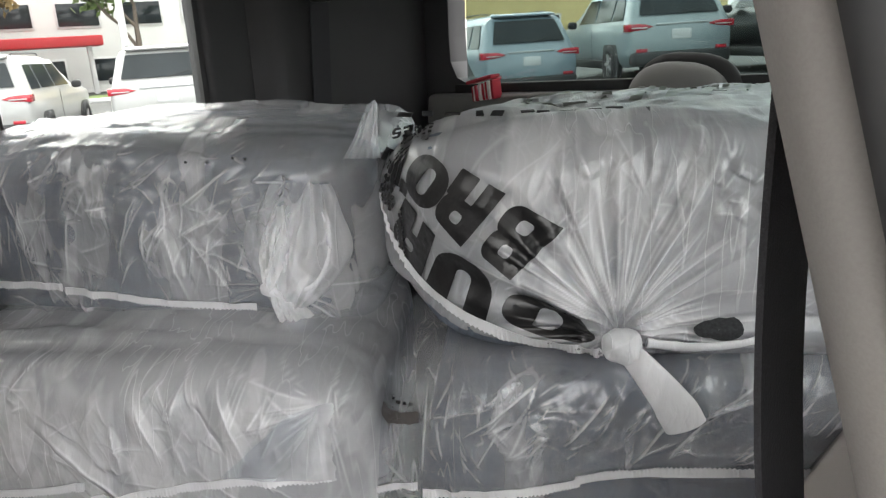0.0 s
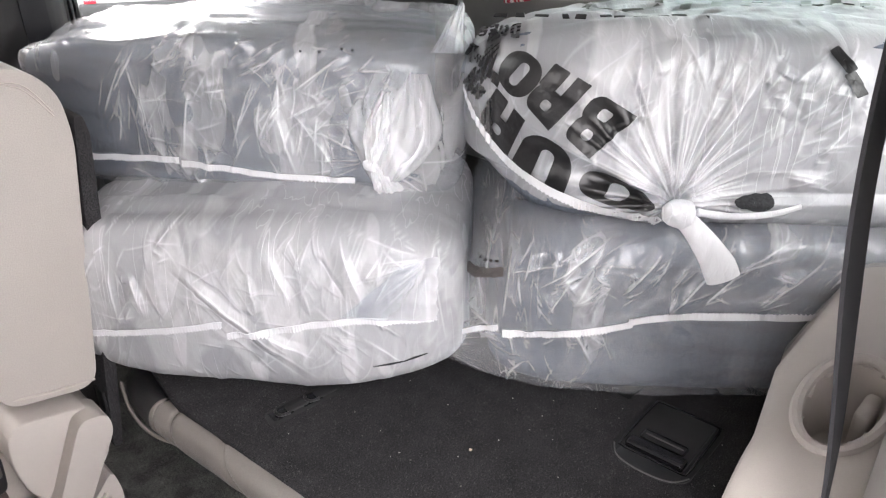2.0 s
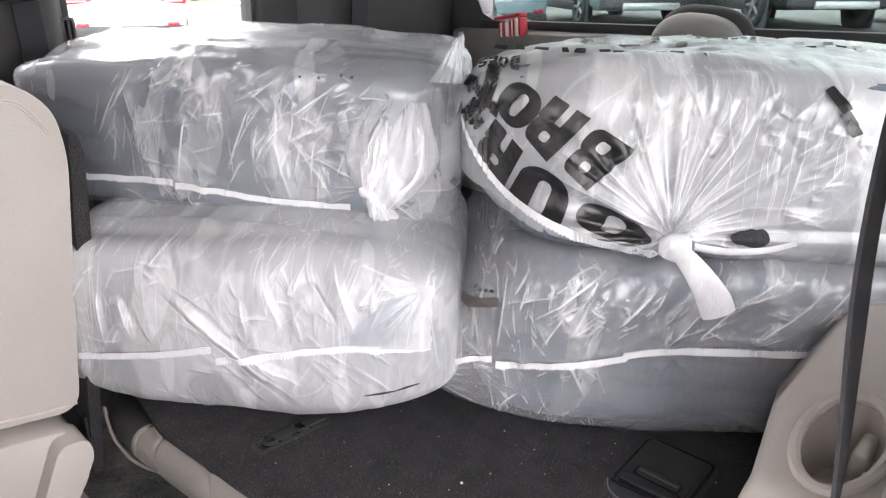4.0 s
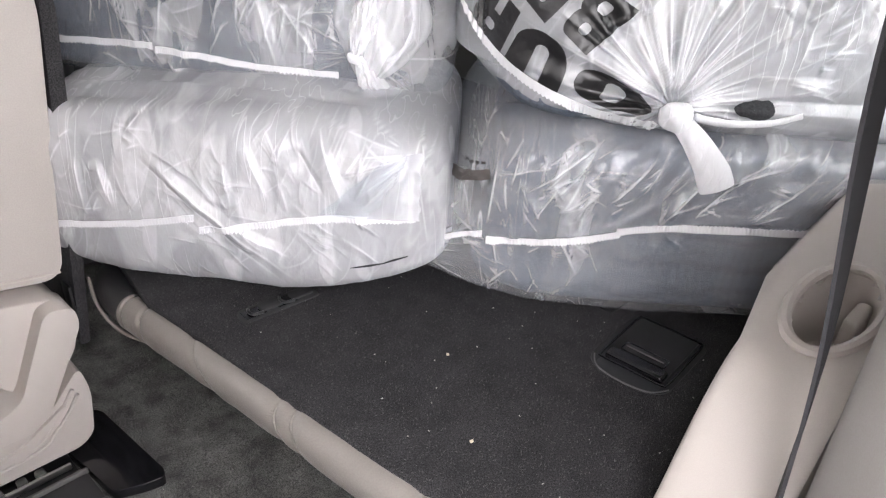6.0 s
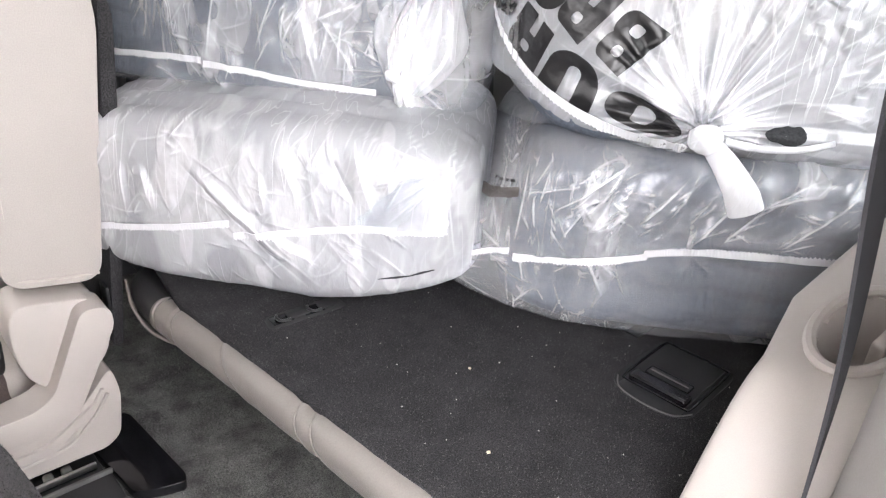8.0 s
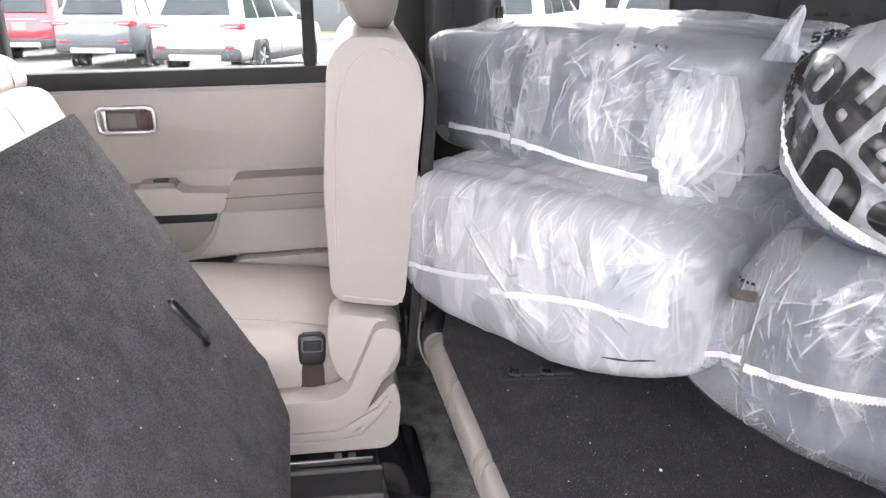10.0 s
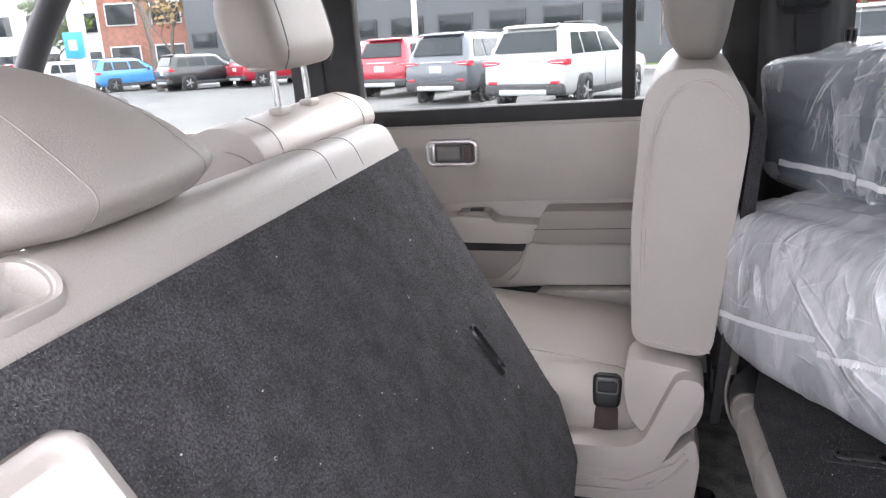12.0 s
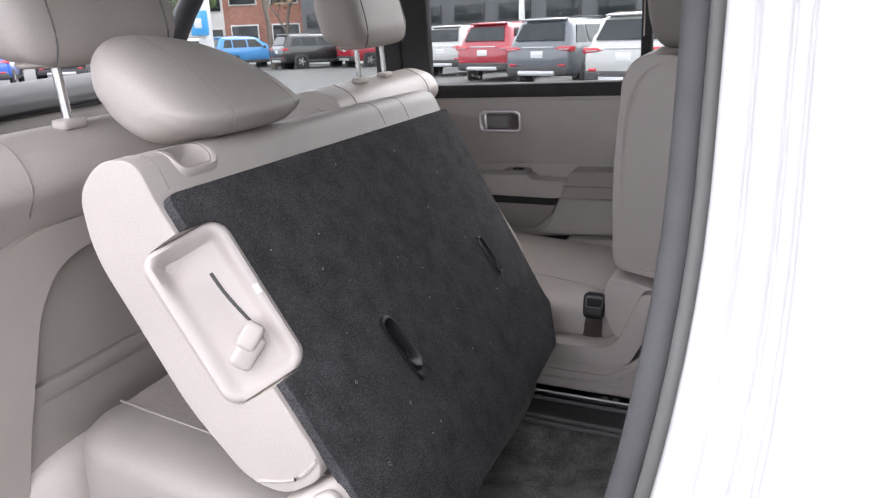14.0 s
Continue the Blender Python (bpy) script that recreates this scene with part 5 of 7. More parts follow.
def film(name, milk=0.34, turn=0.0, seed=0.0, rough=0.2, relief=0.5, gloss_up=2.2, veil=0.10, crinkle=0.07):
    """Thin milky plastic: see-through where it is single, whiter where two sheets lie together; glints along its
    creases are painted as white too.
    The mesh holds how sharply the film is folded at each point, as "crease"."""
    m = bpy.data.materials.new(name)
    m.use_nodes = True
    t = m.node_tree
    t.nodes.clear()
    new_node, link = t.nodes.new, t.links.new

    def calc(op, a, b=0.0, clamp=False):
        n = new_node("ShaderNodeMath")
        n.operation, n.use_clamp = op, clamp
        for k, v in ((0, a), (1, b)):
            if isinstance(v, (int, float)):
                n.inputs[k].default_value = v
            else:
                link(v, n.inputs[k])
        return n.outputs[0]

    def noise_at(vec, scale, detail=4.0, distortion=0.0):
        n = new_node("ShaderNodeTexNoise")
        n.inputs["Scale"].default_value, n.inputs["Detail"].default_value = scale, detail
        n.inputs["Distortion"].default_value = distortion
        link(vec, n.inputs["Vector"])
        return n.outputs[0]

    def turned(angle, along, shift=0.0):
        mp = new_node("ShaderNodeMapping")
        mp.inputs["Location"].default_value = (seed + shift, seed * 2, seed * 3)
        mp.inputs["Rotation"].default_value = (0, radians(angle), 0)
        mp.inputs["Scale"].default_value = (1.0, 0.25, along)
        link(co, mp.inputs["Vector"])
        return mp.outputs[0]

    co = new_node("ShaderNodeTexCoord").outputs["Object"]
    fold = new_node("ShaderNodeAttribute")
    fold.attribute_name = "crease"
    patch = noise_at(turned(0, 1.0), 4.5, 3)
    # sheets that lie double, with sharp, wandering edges
    twice = calc("MULTIPLY", calc("SUBTRACT", noise_at(turned(turn + 15, 0.45, 3.0), 8.0, 2.5, 0.4), 0.53), 26.0, True)
    again = calc("MULTIPLY", calc("SUBTRACT", noise_at(turned(turn - 30, 0.4, 9.0), 15.0, 2.0, 0.5), 0.60), 30.0, True)
    # fine drawn lines in the film
    lines = calc("SUBTRACT", 1.0, calc("DIVIDE", calc("ABSOLUTE", calc("SUBTRACT", noise_at(turned(turn, 0.07, 5.0), 55, 1.0), 0.5)), 0.022), True)
    lines = calc("MULTIPLY", lines, calc("MULTIPLY", calc("SUBTRACT", noise_at(turned(0, 1.0, 7.0), 7.0, 1), 0.5), 6.0, True))
    # crumpled facets with sharp rims, in patches
    facet = new_node("ShaderNodeTexVoronoi")
    facet.feature = "DISTANCE_TO_EDGE"
    facet.inputs["Scale"].default_value, facet.inputs["Randomness"].default_value = 26.0, 1.0
    warp = new_node("ShaderNodeVectorMath")
    wob = new_node("ShaderNodeTexNoise")
    wob.inputs["Scale"].default_value = 14.0
    link(co, wob.inputs["Vector"])
    warp.operation = "MULTIPLY_ADD"
    link(wob.outputs["Color"], warp.inputs[0])
    warp.inputs[1].default_value = (0.05, 0.05, 0.05)
    link(turned(turn, 0.38, 2.0), warp.inputs[2])
    link(warp.outputs[0], facet.inputs["Vector"])
    gate = calc("MULTIPLY", calc("SUBTRACT", noise_at(turned(0, 1.0, 11.0), 6.0, 2), 0.40), 4.5, True)
    rim = calc("MULTIPLY", calc("SUBTRACT", 1.0, calc("DIVIDE", facet.outputs["Distance"], 0.045), True), gate)
    # glints on creases, drawn lines and facet rims are painted in as white
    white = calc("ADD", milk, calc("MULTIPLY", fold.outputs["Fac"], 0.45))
    white = calc("ADD", white, calc("MULTIPLY", calc("SUBTRACT", patch, 0.5), 0.42))
    white = calc("ADD", white, calc("ADD", calc("MULTIPLY", twice, veil), calc("MULTIPLY", again, veil * 0.8)))
    white = calc("ADD", white, calc("ADD", calc("MULTIPLY", lines, 0.18), calc("MULTIPLY", rim, crinkle)))
    white = calc("MINIMUM", calc("MAXIMUM", white, 0.08), 0.97)
    height = calc("ADD", calc("MULTIPLY", noise_at(turned(turn, 0.4), 120, 4, 0.8), 0.40), calc("MULTIPLY", noise_at(turned(turn + 40, 0.5), 48, 3, 0.5), 0.45))
    height = calc("ADD", height, calc("MULTIPLY", calc("MULTIPLY", calc("MINIMUM", facet.outputs["Distance"], 0.3), gate), -1.6))
    height = calc("ADD", height, calc("ADD", calc("MULTIPLY", lines, 0.3), calc("MULTIPLY", again, 0.25)))
    bump = new_node("ShaderNodeBump")
    bump.inputs["Strength"].default_value, bump.inputs["Distance"].default_value = relief, 0.006
    link(height, bump.inputs["Height"])
    p = new_node("ShaderNodeBsdfPrincipled")
    p.inputs["Base Color"].default_value = (0.88, 0.88, 0.90, 1)
    p.inputs["Roughness"].default_value = 0.6
    p.inputs["Specular IOR Level"].default_value = 0.2
    link(bump.outputs[0], p.inputs["Normal"])
    clear = new_node("ShaderNodeBsdfTransparent")
    clear.inputs[0].default_value = (0.92, 0.945, 0.97, 1)
    mix = new_node("ShaderNodeMixShader")
    link(white, mix.inputs[0])
    link(clear.outputs[0], mix.inputs[1])
    link(p.outputs[0], mix.inputs[2])
    gloss = new_node("ShaderNodeBsdfGlossy")
    gloss.inputs["Roughness"].default_value = rough
    gloss.inputs[0].default_value = (1, 1, 1, 1)
    link(bump.outputs[0], gloss.inputs["Normal"])
    fres = new_node("ShaderNodeFresnel")
    fres.inputs[0].default_value = 1.5
    link(bump.outputs[0], fres.inputs["Normal"])
    top = new_node("ShaderNodeMixShader")
    link(calc("MINIMUM", calc("MULTIPLY", fres.outputs[0], gloss_up), 0.12), top.inputs[0])
    link(mix.outputs[0], top.inputs[1])
    link(gloss.outputs[0], top.inputs[2])
    out = new_node("ShaderNodeOutputMaterial")
    link(top.outputs[0], out.inputs[0])
    return m


PAD = material("grey_quilted_cloth", (0.102, 0.121, 0.150), 0.85, grain=0.2, grain_size=260, stain=0.25, stain_size=7, bump=0.5)


def quilting(m):
    """Faint ribs up the cloth and soft layers across it: weave tone and groove shade, both as darker bands of colour.
    """
    t = m.node_tree
    p = t.nodes["Principled BSDF"]
    old = p.inputs["Base Color"].links[0].from_socket
    co = t.nodes.new("ShaderNodeTexCoord")
    for axis, scale, low in (("X", 24.0, 0.84), ("Z", 7.0, 0.76)):
        w = t.nodes.new("ShaderNodeTexWave")
        w.bands_direction = axis
        w.inputs["Scale"].default_value, w.inputs["Distortion"].default_value = scale, 5.0
        w.inputs["Detail Scale"].default_value = 1.5
        t.links.new(co.outputs["Object"], w.inputs["Vector"])
        r = t.nodes.new("ShaderNodeMapRange")
        r.inputs[1].default_value, r.inputs[2].default_value = 0.0, 0.35
        r.inputs[3].default_value = low
        t.links.new(w.outputs["Fac"], r.inputs[0])
        x = t.nodes.new("ShaderNodeVectorMath")
        x.operation = "SCALE"
        t.links.new(old, x.inputs[0])
        t.links.new(r.outputs[0], x.inputs["Scale"])
        old = x.outputs[0]
    t.links.new(old, p.inputs["Base Color"])


quilting(PAD)
FILM_TIE = film("gathered_film", 0.74, seed=5.5, relief=0.7, gloss_up=1.2)
FILM_POUCH = film("slack_film", 0.30, 10, 6.5, 0.16, 0.6, 1.3, 0.25)
FILM_SEAM = material("white_seam_film", (0.70, 0.70, 0.715), 0.35, stain=0.04, stain_size=40, bump=0.2, grain_size=200)
PRINT = material("black_print", (0.014, 0.014, 0.015), 0.28, stain=0.3, stain_size=20, bump=0.5, grain_size=60)
PRINT_GREY = material("sky_greyed_print", (0.10, 0.105, 0.09), 0.4, stain=0.3, stain_size=20, bump=0.4, grain_size=60)
TAPE = material("brown_tape", (0.10, 0.09, 0.085), 0.5, stain=0.2, stain_size=40)
TORN = material("dark_felt", (0.03, 0.032, 0.035), 0.9, grain=0.3, grain_size=300, bump=0.5)


def ridge(x):
    return 1.0 - abs(2.0 * (x % 1.0) - 1.0)


def slack(v, off):
    """The soft unevenness of loose film."""
    return noise.noise_vector(v * 5.0 + off) * 0.009 + noise.noise_vector(v * 13.0 + off) * 0.0025


def creases(seed, fans, count=30, long=(0.012, 0.075), lift=0.0022, spread=(0.030, 0.026), scatter=13):
    """Sharp folds of the film in fans (a, z, degrees from upright): rows of (a, z, a, z, height, width, bend)."""
    r = random.Random(seed)
    out = []
    for a, z, lean in fans:
        for _ in range(count):
            g = radians(lean + r.gauss(0, scatter) + (r.choice((-55, 50, 70)) if r.random() < 0.14 else 0))
            p = (a + r.gauss(0, spread[0]), z + r.gauss(0, spread[1]))
            l = r.uniform(*long) * (1.7 if r.random() < 0.12 else 1.0)
            w = r.choice((0.003, 0.0045, 0.007, 0.011)) * r.uniform(0.8, 1.3)
            out.append((p[0], p[1], p[0] + l * math.sin(g), p[1] + l * math.cos(g), lift * r.uniform(0.25, 1.2) * (w / 0.0045) ** 0.7, w, r.uniform(-0.3, 0.3)))
    return out


def rays(seed, centre, count, angles, long, lift=0.0022, start=0.010, wide=(0.035, 0.11)):
    """Pleats that run out from a tie; their width grows with the distance. angles in degrees, 0 to the right."""
    r = random.Random(seed)
    out = []
    for k in range(count):
        g = radians(angles[0] + (angles[1] - angles[0]) * (k + r.uniform(-0.6, 0.6)) / count)
        s, l = start * r.uniform(0.8, 2.5), r.uniform(*long) * (0.55 if k % 3 == 1 else 1.0)
        d = (math.cos(g), math.sin(g))
        out.append((centre[0] + d[0] * s, centre[1] + d[1] * s, centre[0] + d[0] * l, centre[1] + d[1] * l, lift * r.uniform(0.5, 1.6), r.uniform(*wide) * l * 0.5, r.uniform(-0.04, 0.04)))
    return out


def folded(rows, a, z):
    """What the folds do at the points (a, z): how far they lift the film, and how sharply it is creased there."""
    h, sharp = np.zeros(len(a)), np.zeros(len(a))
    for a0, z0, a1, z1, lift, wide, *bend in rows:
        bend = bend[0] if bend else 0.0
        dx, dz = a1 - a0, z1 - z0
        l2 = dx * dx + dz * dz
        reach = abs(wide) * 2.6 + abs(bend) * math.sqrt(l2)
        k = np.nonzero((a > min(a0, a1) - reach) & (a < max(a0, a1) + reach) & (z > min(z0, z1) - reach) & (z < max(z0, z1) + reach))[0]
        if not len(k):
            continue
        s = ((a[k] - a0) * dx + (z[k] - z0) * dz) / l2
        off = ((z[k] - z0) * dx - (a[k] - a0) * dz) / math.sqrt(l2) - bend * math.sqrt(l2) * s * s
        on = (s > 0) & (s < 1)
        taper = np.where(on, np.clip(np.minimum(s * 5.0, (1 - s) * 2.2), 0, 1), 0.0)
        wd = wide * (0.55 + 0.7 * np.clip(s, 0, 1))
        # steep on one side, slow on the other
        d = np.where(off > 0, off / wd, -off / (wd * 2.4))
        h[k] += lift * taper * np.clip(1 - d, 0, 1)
        # the ridge's core, where the film's white paints a glint
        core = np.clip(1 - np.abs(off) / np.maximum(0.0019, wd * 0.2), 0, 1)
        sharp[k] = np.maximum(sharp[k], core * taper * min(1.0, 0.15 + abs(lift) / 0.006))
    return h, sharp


def soft_box(counts, p):
    """Points and faces of a soft cube, -1 to 1, with counts steps along each axis; its faces share their edges."""
    pts, faces, base = [], [], 0
    for axis in range(3):
        u, v = [k for k in range(3) if k != axis]
        for side in (-1, 1):
            nu, nv = counts[u], counts[v]
            gu, gv = np.meshgrid(np.linspace(-1, 1, nu + 1), np.linspace(-1, 1, nv + 1), indexing="ij")
            q = np.empty((gu.size, 3))
            q[:, axis], q[:, u], q[:, v] = side, gu.ravel(), gv.ravel()
            i = np.arange(nu)[:, None] * (nv + 1) + np.arange(nv)[None, :] + base
            i = i.ravel()
            loop = np.stack([i, i + nv + 1, i + nv + 2, i + 1], 1)
            faces.append(loop if (side > 0) == (axis != 1) else loop[:, ::-1])
            pts.append(q)
            base += len(q)
    pts, faces = np.concatenate(pts), np.concatenate(faces)
    _, first, back = np.unique(np.round(pts * 1e5).astype(np.int64), axis=0, return_index=True, return_inverse=True)
    pts, faces = pts[first], back.ravel()[faces]
    return pts / (np.abs(pts) ** p).sum(1)[:, None] ** (1 / p), faces


class Bag:
    """One filled bag in the frame of the stack: a across, b away, z up."""

    def __init__(self, label, lo, hi, seed, film_mat, p=6.0, shape=None, folds=(), inset=(0.0, 0.0), lean=15.0, crumple=0.006, counts=(420, 40, 176)):
        self.lo, self.hi = Vector(lo), Vector(hi)
        self.c = (self.lo + self.hi) / 2
        size = self.hi - self.lo
        self.thing = thing("bag", label, "bag", BAGS @ Vector((self.c.x, self.c.y, self.lo.z)), "plastic bags")
        off = Vector((seed * 3.1, seed * 1.7, seed))
        mid = self.c + Vector(((inset[0] - inset[1]) / 2, 0, 0))

        def inner(v):
            k = noise.noise_vector(v * 4 + off) * 0.006
            fold = 0.006 * math.sin(v.z * 2 * math.pi / 0.085 + seed) if v.y < 0 else 0
            w = v + k + Vector((0, -fold * 0.5, 0)) + mid
            return shape(w) if shape else w

        part("pad", block(size - Vector((0.03 + inset[0] + inset[1], 0.03, 0.022)), p + 3, 18, inner), PAD, self.thing, "grey quilted pad", m=BAGS)

        def outer(v):
            w = v + slack(v, off) + self.c
            if v.z > 0:
                lie = w.y + 0.05 * noise.noise((w.x * 4, 1, seed))
                w.z += 0.016 * (abs(noise.noise((w.x * 2.2, lie * 13, seed))) - 0.2) * min(1, v.z / (0.4 * size.z)) ** 3
            w = shape(w) if shape else w
            w.z = max(w.z, 0.0025)
            return w

        unit, faces = soft_box(counts, p)
        half = np.array(size) / 2
        pts = np.array([tuple(outer(Vector(q))) for q in unit * half])
        fore = np.clip((-unit[:, 1] - 0.55) / 0.3, 0, 1)
        lift, sharp = folded(folds, pts[:, 0], pts[:, 2])
        # wandering ridges between the folds, in patches, and soft ripples along the top
        ca, sa = math.cos(radians(lean)), math.sin(radians(lean))
        for i, (q, f, up) in enumerate(zip(pts.tolist(), fore.tolist(), (unit[:, 2] > 0.6).tolist())):
            if f > 0:
                u, v = q[0] * ca - q[2] * sa, q[0] * sa + q[2] * ca
                bend = noise.noise((q[0] * 9, q[2] * 9, seed)) * 0.6
                big = abs(noise.noise((u * 21 + bend, v * 7, seed + 3.0)))
                low = abs(noise.noise((u * 52 + bend, v * 19, seed + 7.0)))
                mask = min(1.0, max(0.0, 0.45 + 2.2 * noise.noise((q[0] * 7, q[2] * 8, seed + 11.0))))
                lift[i] += crumple * (mask * (0.30 - big) + (0.25 + 0.6 * mask) * 0.30 * (0.3 - low))
                sharp[i] = max(sharp[i], mask * 0.26 * max(0.0, 1 - big / 0.04), mask * 0.12 * max(0.0, 1 - low / 0.08))
            elif up:
                pts[i, 2] += 0.012 * (0.22 - abs(noise.noise((q[0] * 4.5, q[1] * 26 + 1.5 * noise.noise((q[0] * 5, 0, seed)), seed + 2.0)))) + 0.003 * noise.noise((q[0] * 30, q[1] * 50, seed))
        pts[:, 1] -= fore * lift
        # the film's front by cells of a centimetre, to lay things on it
        self.cells = {}
        for q in pts[pts[:, 1] < self.c.y - 0.02].tolist():
            self.cells.setdefault((int(q[0] * 100 + 500), int(q[2] * 100 + 500)), []).append(q)
        self.cells = {k: np.array(v) for k, v in self.cells.items()}
        self.tops = pts[(unit[:, 2] > 0.55) & (unit[:, 1] > -0.9)]
        me = bpy.data.meshes.new("film")
        me.from_pydata(pts.tolist(), [], faces.tolist())
        me.materials.append(film_mat)
        me.polygons.foreach_set("use_smooth", np.ones(len(faces), dtype=bool))
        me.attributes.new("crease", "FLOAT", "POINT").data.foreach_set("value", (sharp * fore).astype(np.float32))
        ob = new("film", me)
        ob.matrix_basis = BAGS
        ob.parent = self.thing
        ob.matrix_parent_inverse = Matrix.Translation(-self.thing.location)
        ob["label"] = "milky clear film"
        self.film = ob

    def front(self, a, z, out=0.002):
        """The film's front at (a, z): the foremost of the nearest points, so that things lie on the film."""
        i, j = int(a * 100 + 500), int(z * 100 + 500)
        for reach in (1, 2, 4, 8, 20):
            near = [self.cells[k] for k in ((i + x, j + y) for x in range(-reach, reach + 1) for y in range(-reach, reach + 1)) if k in self.cells]
            if near:
                break
        f = np.concatenate(near)
        d = (f[:, 0] - a) ** 2 + (f[:, 2] - z) ** 2
        k = np.argsort(d)[:7]
        return Vector((a, float(f[k, 1].min()) - out, z))

    def crown(self, a, b, out=0.002):
        """The film's top at (a, b)."""
        d = (self.tops[:, 0] - a) ** 2 + (self.tops[:, 1] - b) ** 2
        k = np.argpartition(d, 6)[:6]
        w = 1 / (d[k] + 1e-6)
        return Vector((a, b, float((self.tops[k, 2] * w).sum() / w.sum()) + out))

    def bar(self, corners, n=6):
        """A printed bar on the bag's top between four corners (a, b)."""
        c = [Vector(q) for q in corners]
        b = bmesh.new()
        rows = [[b.verts.new(self.crown(*c[0].lerp(c[1], i / n).lerp(c[3].lerp(c[2], i / n), j / n))) for j in range(n + 1)] for i in range(n + 1)]
        for r, q in zip(rows, rows[1:]):
            for j in range(n):
                b.faces.new((r[j], r[j + 1], q[j + 1], q[j]))
        return part("top_print", b, PRINT_GREY, self.thing, "print bar, its grey painted as sky reflection", m=BAGS)

    def strip(self, pts, width=0.0092, step=0.0022, name="seam_strip", flip=False):
        """A white welded seam with a pinked edge."""
        line = spline([(a, 0, z) for a, z in pts], 14)
        total = sum((q - p).length for p, q in zip(line, line[1:]))
        n = max(4, int(total / step))
        b = bmesh.new()
        rows = []
        for i in range(n + 1):
            f = i / n * (len(line) - 1)
            j = min(int(f), len(line) - 2)
            p = line[j].lerp(line[j + 1], f - j)
            jag = 0.0013 * (1 if i % 2 else -1) + 0.0016 * noise.noise((i * 0.23, 0, 1))
            top, low = p.z + width / 2, p.z - width / 2
            if flip:
                top += jag
            else:
                low += jag
            s, e = self.front(p.x, top, 0.0035), self.front(p.x, low, 0.0045)
            rows.append([b.verts.new(s), b.verts.new(e), b.verts.new(e + Vector((0, 0.0012, 0))), b.verts.new(s + Vector((0, 0.0012, 0)))])
        for r, q in zip(rows, rows[1:]):
            for k in range(4):
                b.faces.new((r[k], r[(k + 1) % 4], q[(k + 1) % 4], q[k]))
        return part(name, b, FILM_SEAM, self.thing, "white pinked film seam", m=BAGS, smooth=False)

    def mark(self, outer, hole=None, mat=None, name="print_mark", rings=5, out=0.0025):
        """A flat printed shape laid on the film: an outline, with a hole or filled."""
        n = len(outer)
        c = Vector((sum(p[0] for p in outer) / n, sum(p[1] for p in outer) / n))
        b = bmesh.new()
        rows = []
        for k in range(rings + 1):
            s = k / rings
            row = []
            for i, p in enumerate(outer):
                q = Vector(hole[i]) if hole else c.lerp(Vector(p), 0.02)
                w = Vector(p).lerp(q, s)
                row.append(b.verts.new(self.front(w.x, w.y, out)))
            rows.append(row)
        for r, q in zip(rows, rows[1:]):
            for i in range(n):
                b.faces.new((r[i], r[(i + 1) % n], q[(i + 1) % n], q[i]))
        return part(name, b, mat or PRINT, self.thing, m=BAGS)


def outline(c, e1, e2, kind="block", n=8, grow=1.0):
    """A closed outline round c on the axes e1, e2."""
    c, e1, e2 = Vector(c), Vector(e1) * grow, Vector(e2) * grow
    pts = []
    for i in range(4 * n):
        a = 2 * math.pi * (i + 0.5) / (4 * n)
        x, y = math.cos(a), math.sin(a)
        k = (abs(x) ** 2.4 + abs(y) ** 2.4) ** (1 / 2.4) if kind == "round" else max(abs(x), abs(y))
        pts.append(tuple(c + e1 * x / k + e2 * y / k))
    return pts


# lower far bag
def low_far(w):
    s = max(0, (-0.25 - w.x) / 0.35)
    w.z -= 0.02 * s * (w.z / 0.27)
    w.y += 0.05 * s
    if w.z < 0.1 and w.x > -0.2:
        w.z += 0.05 * (1 - w.z / 0.1) * min(1, (w.x + 0.2) / 0.2)
    return w


FILM_A = film("milky_film", 0.41, 8, 1.3, 0.15, 0.5, 1.2, 0.14, 0.02)
FILM_B = film("clear_film", 0.15, 14, 4.1, 0.13, 0.6, 1.5, 0.17)
FILM_C = film("clear_film", 0.15, -22, 7.7, 0.13, 0.5, 1.5, 0.12)
FILM_D = film("milky_film", 0.36, 10, 2.9, 0.14, 0.5, 1.4, 0.16)
FILM_FLAP = film("doubled_film", 0.0, 30, 3.3, 0.2, 0.4, 1.0, 0.03)

FOLDS_LOW_FAR = [(-0.391, 0.205, -0.190, 0.030, -0.006, 0.014), (-0.370, 0.205, -0.17, 0.035, 0.006, 0.016), (-0.405, 0.23, -0.358, 0.289, 0.006, 0.010), (-0.139, 0.265, -0.103, 0.160, 0.007, 0.011), (-0.169, 0.238, -0.126, 0.165, -0.005, 0.010),
                 (-0.265, 0.21, -0.256, 0.147, 0.005, 0.008), (-0.451, 0.19, -0.432, 0.118, 0.006, 0.010), (-0.233, 0.235, -0.206, 0.160, 0.006, 0.010), (-0.256, 0.119, -0.178, 0.077, 0.006, 0.012), (-0.483, 0.191, -0.478, 0.10, 0.005, 0.009)]
